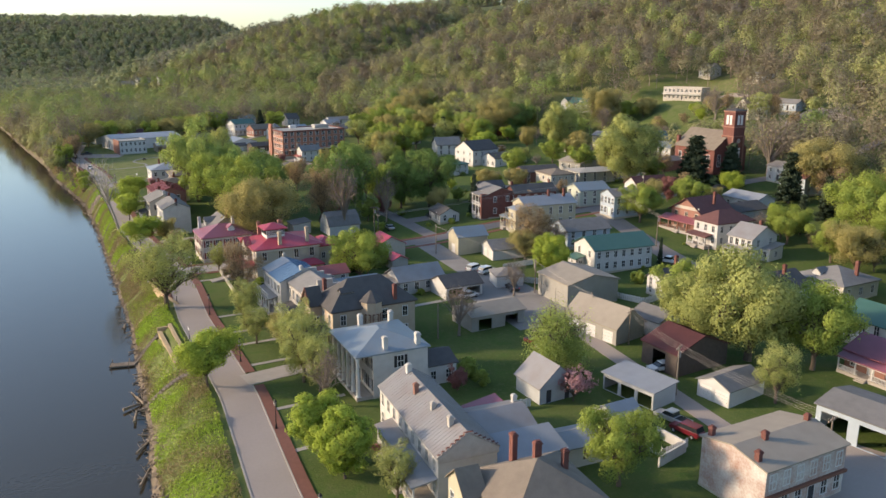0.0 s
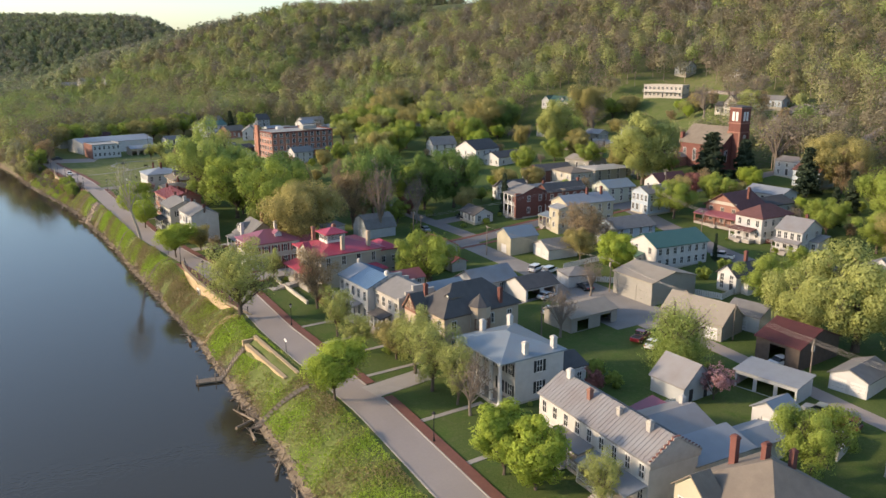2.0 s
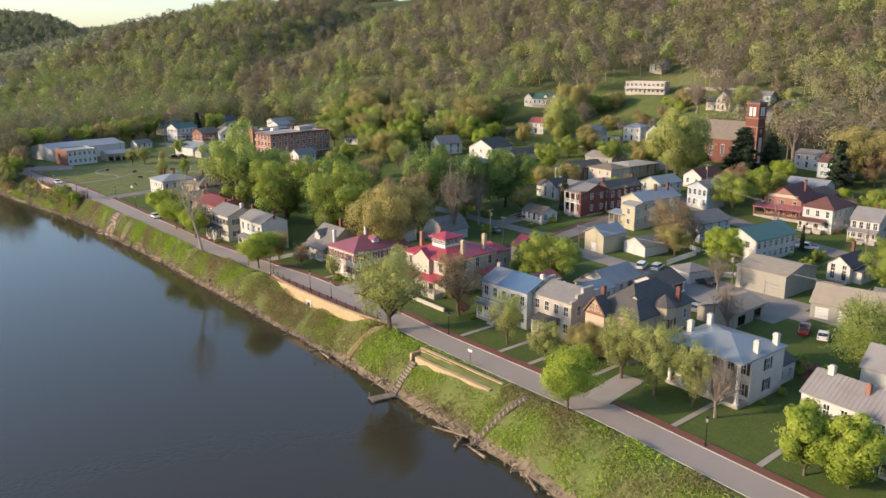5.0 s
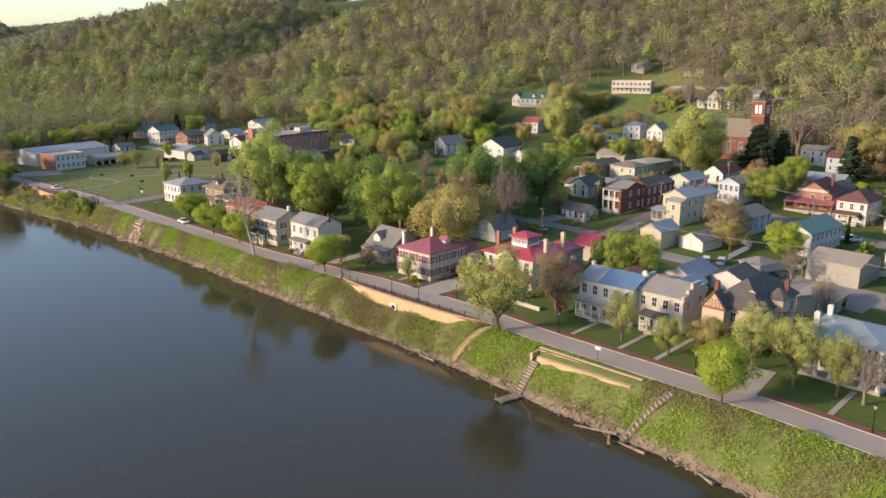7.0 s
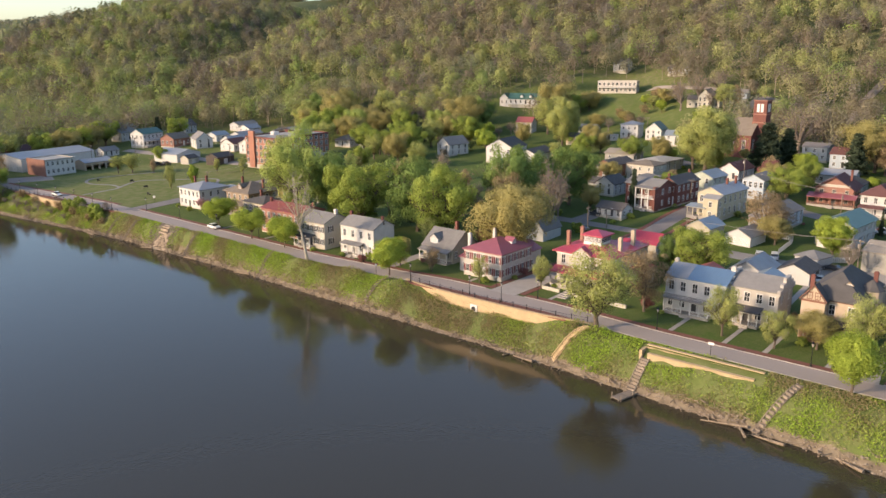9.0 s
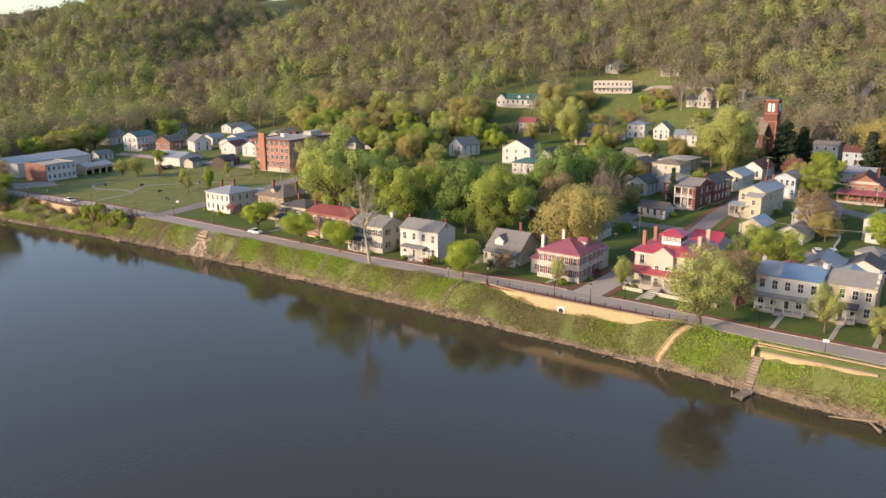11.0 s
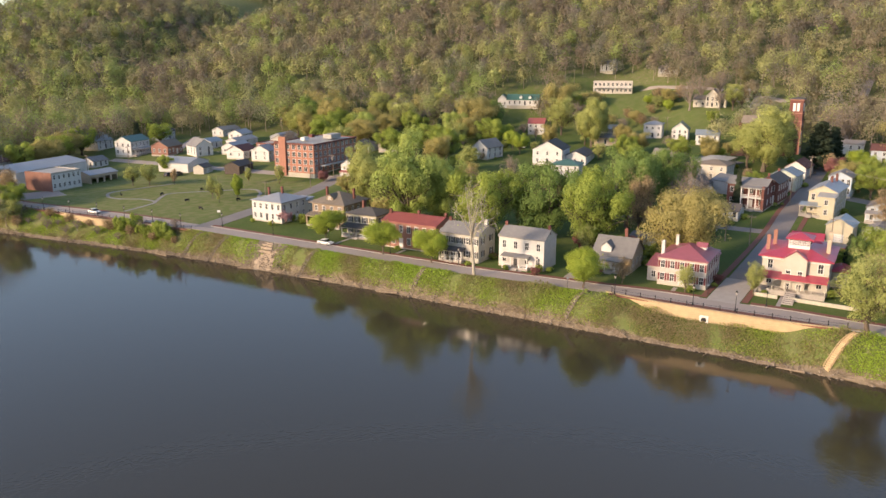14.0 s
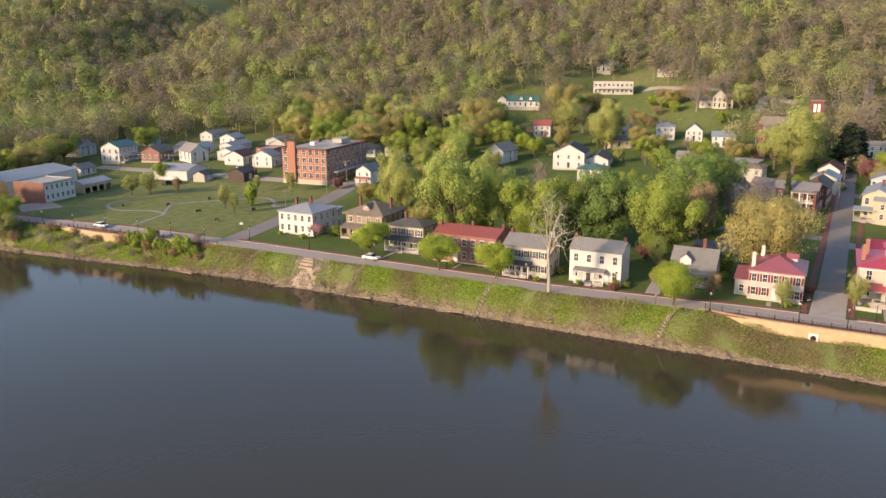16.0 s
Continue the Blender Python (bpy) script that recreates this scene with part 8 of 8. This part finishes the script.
pl = [utility_pole(*r) for r in ((82.2, 195.0, 8.8, 0, True), (80.6, 188.6, 8.0, 90), (126.3, 184.6, 8.4, 90), (168, 183.2, 8.4, 90, True))]
span(pl[1], pl[2], 4)
span(pl[2], pl[3], 4)
pl = [utility_pole(*r) for r in ((60.5, 338, 8, 100), (89.7, 343.0, 8.2, 100), (109.2, 347.5, 8.5, 100, True), (106.0, 388, 8.5, 5), (100, 424, 8.5, 5), (97, 452, 8.5, 5), (72, 446, 8.5, 90), (142, 472, 8.5, 60))]
for a, b in zip(pl[:6], pl[1:6]):
    span(a, b, 3)
span(pl[5], pl[7], 3)
pl = [utility_pole(*r) for r in ((128, 118, 8.5, 10), (139, 145.5, 8.5, 10, True), (147, 171, 8.5, 10), (238, 252, 8, 80), (300, 322, 8, 80))]
span(pl[0], pl[1], 4)
span(pl[1], pl[2], 4)


def street_lamp(x, y, z=None):
    root = empty("street_lamp", pose(x, y, 0.14 if z is None else z), "black iron street lamp with glass lantern", "street lamp", "street lamps")
    part("base", cone(bmesh.new(), (0, 0, 0), (0, 0, 0.6), 0.2, 0.1, 8), iron, root)
    part("post", cone(bmesh.new(), (0, 0, 0.6), (0, 0, 3.4), 0.075, 0.06, 8), iron, root)
    part("lantern", cone(bmesh.new(), (0, 0, 3.4), (0, 0, 3.95), 0.13, 0.24, 6), concrete, root, "frosted glass lantern")
    part("cap", cone(bmesh.new(), (0, 0, 3.95), (0, 0, 4.3), 0.3, 0.04, 6), iron, root)


for y in (72, 97, 123.2, 150, 177):
    street_lamp(along(y, ROAD) + 5.75, y)
for y in (181.8, 190, 206, 226, 246, 266, 286, 306, 326):
    street_lamp(along(y, ROAD) + (-0.5 if y < 210 else 6.0), y)
for y in (336, 348, 360, 372, 384, 396):
    street_lamp(along(y, ROAD) - 0.5, y)


def iron_rail(label, x_of, y0, y1, step):
    """Posts with ball tops and two slack rails along the top of a wall."""
    root = empty("iron_railing", pose(0, 0, 0), label, "railing")
    ys = steps_of([(y0, y1, step)])
    for i, y in enumerate(ys):
        x = x_of(y)
        b = part("railing_post", shared("railpost", lambda: linked("railing_post", cone(cone(bmesh.new(), (0, 0, 0), (0, 0, 1.0), 0.09, 0.07, 8), (0, 0, 1.0), (0, 0, 1.18), 0.12, 0.05, 8), iron)), None, root, "", pose(x, y, 0.1))
        if i:
            for z in (0.45, 0.95):
                part("rail", cone(bmesh.new(), (x_of(ys[i - 1]), ys[i - 1], z), (x, y, z), 0.025, 0.025, 4), iron, root)


iron_rail("black iron posts and rails along the river wall", lambda y: 22.3 + 1.9 * (abs(y - 184) / 24) ** 3, 162, 207, 3.2)
iron_rail("black iron posts and rails along the far wall", lambda y: along(y, ROAD) - 1.2, 331, 404, 3.2)


def picket_fence(label, p, q, mat=None, hgt=1.2):
    """Boards, each by itself, on two rails."""
    root = empty("picket_fence", pose(0, 0, 0), label, "fence", "fences")
    p, q = Vector(p), Vector(q)
    n = max(2, int((q - p).length / 0.45))
    a = math.degrees(math.atan2((q - p).y, (q - p).x))
    me = shared(("picket", hgt, (mat or trim_white).name), lambda: linked("picket", prism(bmesh.new(), [(-0.012, -0.3), (0.012, -0.3), (0.012, hgt), (-0.012, hgt)], -0.19, 0.19), mat or trim_white))
    for i in range(n):
        c = p.lerp(q, (i + 0.5) / n)
        part("picket", me, None, root, "", pose(c.x, c.y, ground(c.x, c.y) + 0.08 * (i % 2), 0, 0, a))
    for z in (0.3, hgt * 0.75):
        part("rail", cone(bmesh.new(), (p.x, p.y, ground(p.x, p.y) + z), (q.x, q.y, ground(q.x, q.y) + z), 0.04, 0.04, 4), mat or trim_white, root)


for p, q in (((104.3, 120.0), (106.8, 114.0)), ((106.8, 114.0), (113.6, 115.6)), ((95.0, 149.0), (108.5, 149.5)), ((93.2, 138.6), (97.5, 133.0)), ((97.5, 133.0), (103.5, 134)), ((66.4, 69.8), (66.6, 66.0)), ((66.6, 66.0), (71.5, 66.6)), ((55.4, 87.2), (60.4, 86.4)), ((55.4, 87.2), (55.0, 83.0)), ((111.0, 153.0), (111.0, 150))):
    picket_fence("white wooden board fence around a garden", p, q, None, 1.3)
picket_fence("long white garden wall beside the sheds", (57.0, 74.4), (64.4, 75.6), white_brick, 1.5)


def low_wall(label, p, q, hgt, t=0.4, mat=None):
    p, q = Vector(p), Vector(q)
    n = Vector((-(q - p).y, (q - p).x)).normalized() * t / 2
    bm = bmesh.new()
    vs = [bm.verts.new((v.x, v.y, z)) for z in (-0.6, hgt) for v in (p + n, q + n, q - n, p - n)]
    for f in ((4, 5, 6, 7), (0, 1, 5, 4), (1, 2, 6, 5), (2, 3, 7, 6), (3, 0, 4, 7)):
        bm.faces.new([vs[i] for i in f])
    bmesh.ops.recalc_face_normals(bm, faces=bm.faces)
    root = empty("garden_wall", pose(0, 0, 0), label, "garden wall", "", "structure")
    part("wall", bm, mat or stone_wall, root)


low_wall("white painted yard wall behind the houses", (70.0, 70.8), (70.4, 66.0), 1.6, 0.25, white_brick)
low_wall("white painted yard wall behind the houses", (70.3, 65.85), (64.6, 64.6), 1.6, 0.25, white_brick)
low_wall("low gray stone terrace wall before the lawn", (36.8, 180.5), (36.4, 175.8), 0.8)
low_wall("low gray stone terrace wall before the lawn", (36.3, 173.8), (35.6, 160.0), 0.8)
low_wall("low gray stone terrace wall before the lawn", (36.8, 180.5), (46, 180.2), 0.8)


def sign_post(x, y, z, rot, w, h2, mat, label):
    root = empty("sign_post", pose(x, y, z, 0, 0, rot), label, "sign")
    part("post", cone(bmesh.new(), (0, 0, -0.4), (0, 0, 2.4), 0.05, 0.05, 6), iron, root)
    part("sign_panel", boxed(-w / 2, w / 2, -0.07, -0.04, 2.4 - h2, 2.4), mat, root)


sign_post(21.8, 137.6, 0.1, -90, 1.0, 0.45, trim_white, "small white sign on a post by the street")
sign_post(38.2, 336.8, 0.05, -60, 0.9, 0.7, trim_white, "small white sign on a post by the park")
sign_post(22.6, 216.5, 0.0, -60, 0.5, 0.5, roof_white, "small street sign on a thin post")
sign_post(31.5, 188.8, 0.1, -30, 1.0, 0.25, trim_white, "white street name plate on a post")


def bench(x, y, rot):
    root = empty("park_bench", pose(x, y, ground(x, y), 0, 0, rot), "dark park bench on the lawn", "bench", "park benches")
    part("seat", boxed(-0.8, 0.8, -0.22, 0.22, 0.42, 0.48), iron, root)
    part("backrest", boxed(-0.8, 0.8, 0.2, 0.26, 0.48, 0.95), iron, root)
    for u in (-0.7, 0.7):
        part("leg", boxed(u - 0.04, u + 0.04, -0.2, 0.2, 0, 0.418), iron, root)


for r in ((49, 396, 40), (56, 383, 10), (52, 366, -30), (70, 378, 20), (74, 372, 60), (62, 352, 0), (45, 352, 90)):
    bench(*r)


def drift_log(x, y, rot, ln, label="gray drift log stranded at the shore"):
    root = empty("drift_log", pose(x, y, WATER + 0.3, 0, 4, rot), label, "log", "drift logs")
    part("log", cone(bmesh.new(), (-ln / 2, 0, 0), (ln / 2, 0, 0), 0.25, 0.1, 7), mud, root)
    for i in range(4):
        u = -ln / 2 + ln * (0.3 + 0.17 * i)
        part("branch", cone(bmesh.new(), (u, 0, 0), (u + 0.8, 0.9 * (-1) ** i, 0.5 + 0.2 * i), 0.07, 0.02, 5), mud, root)


for r in ((11.5, 128.4, 30, 6), (10.4, 124.0, 80, 5), (11.6, 131.0, 100, 7), (9.2, 104, 70, 6), (14.0, 170, 80, 5), (16.6, 260, 95, 6), (16.8, 284, 88, 7), (15.8, 305, 100, 5), (14.4, 336, 80, 6), (10.2, 113, 60, 5)):
    drift_log(*r)
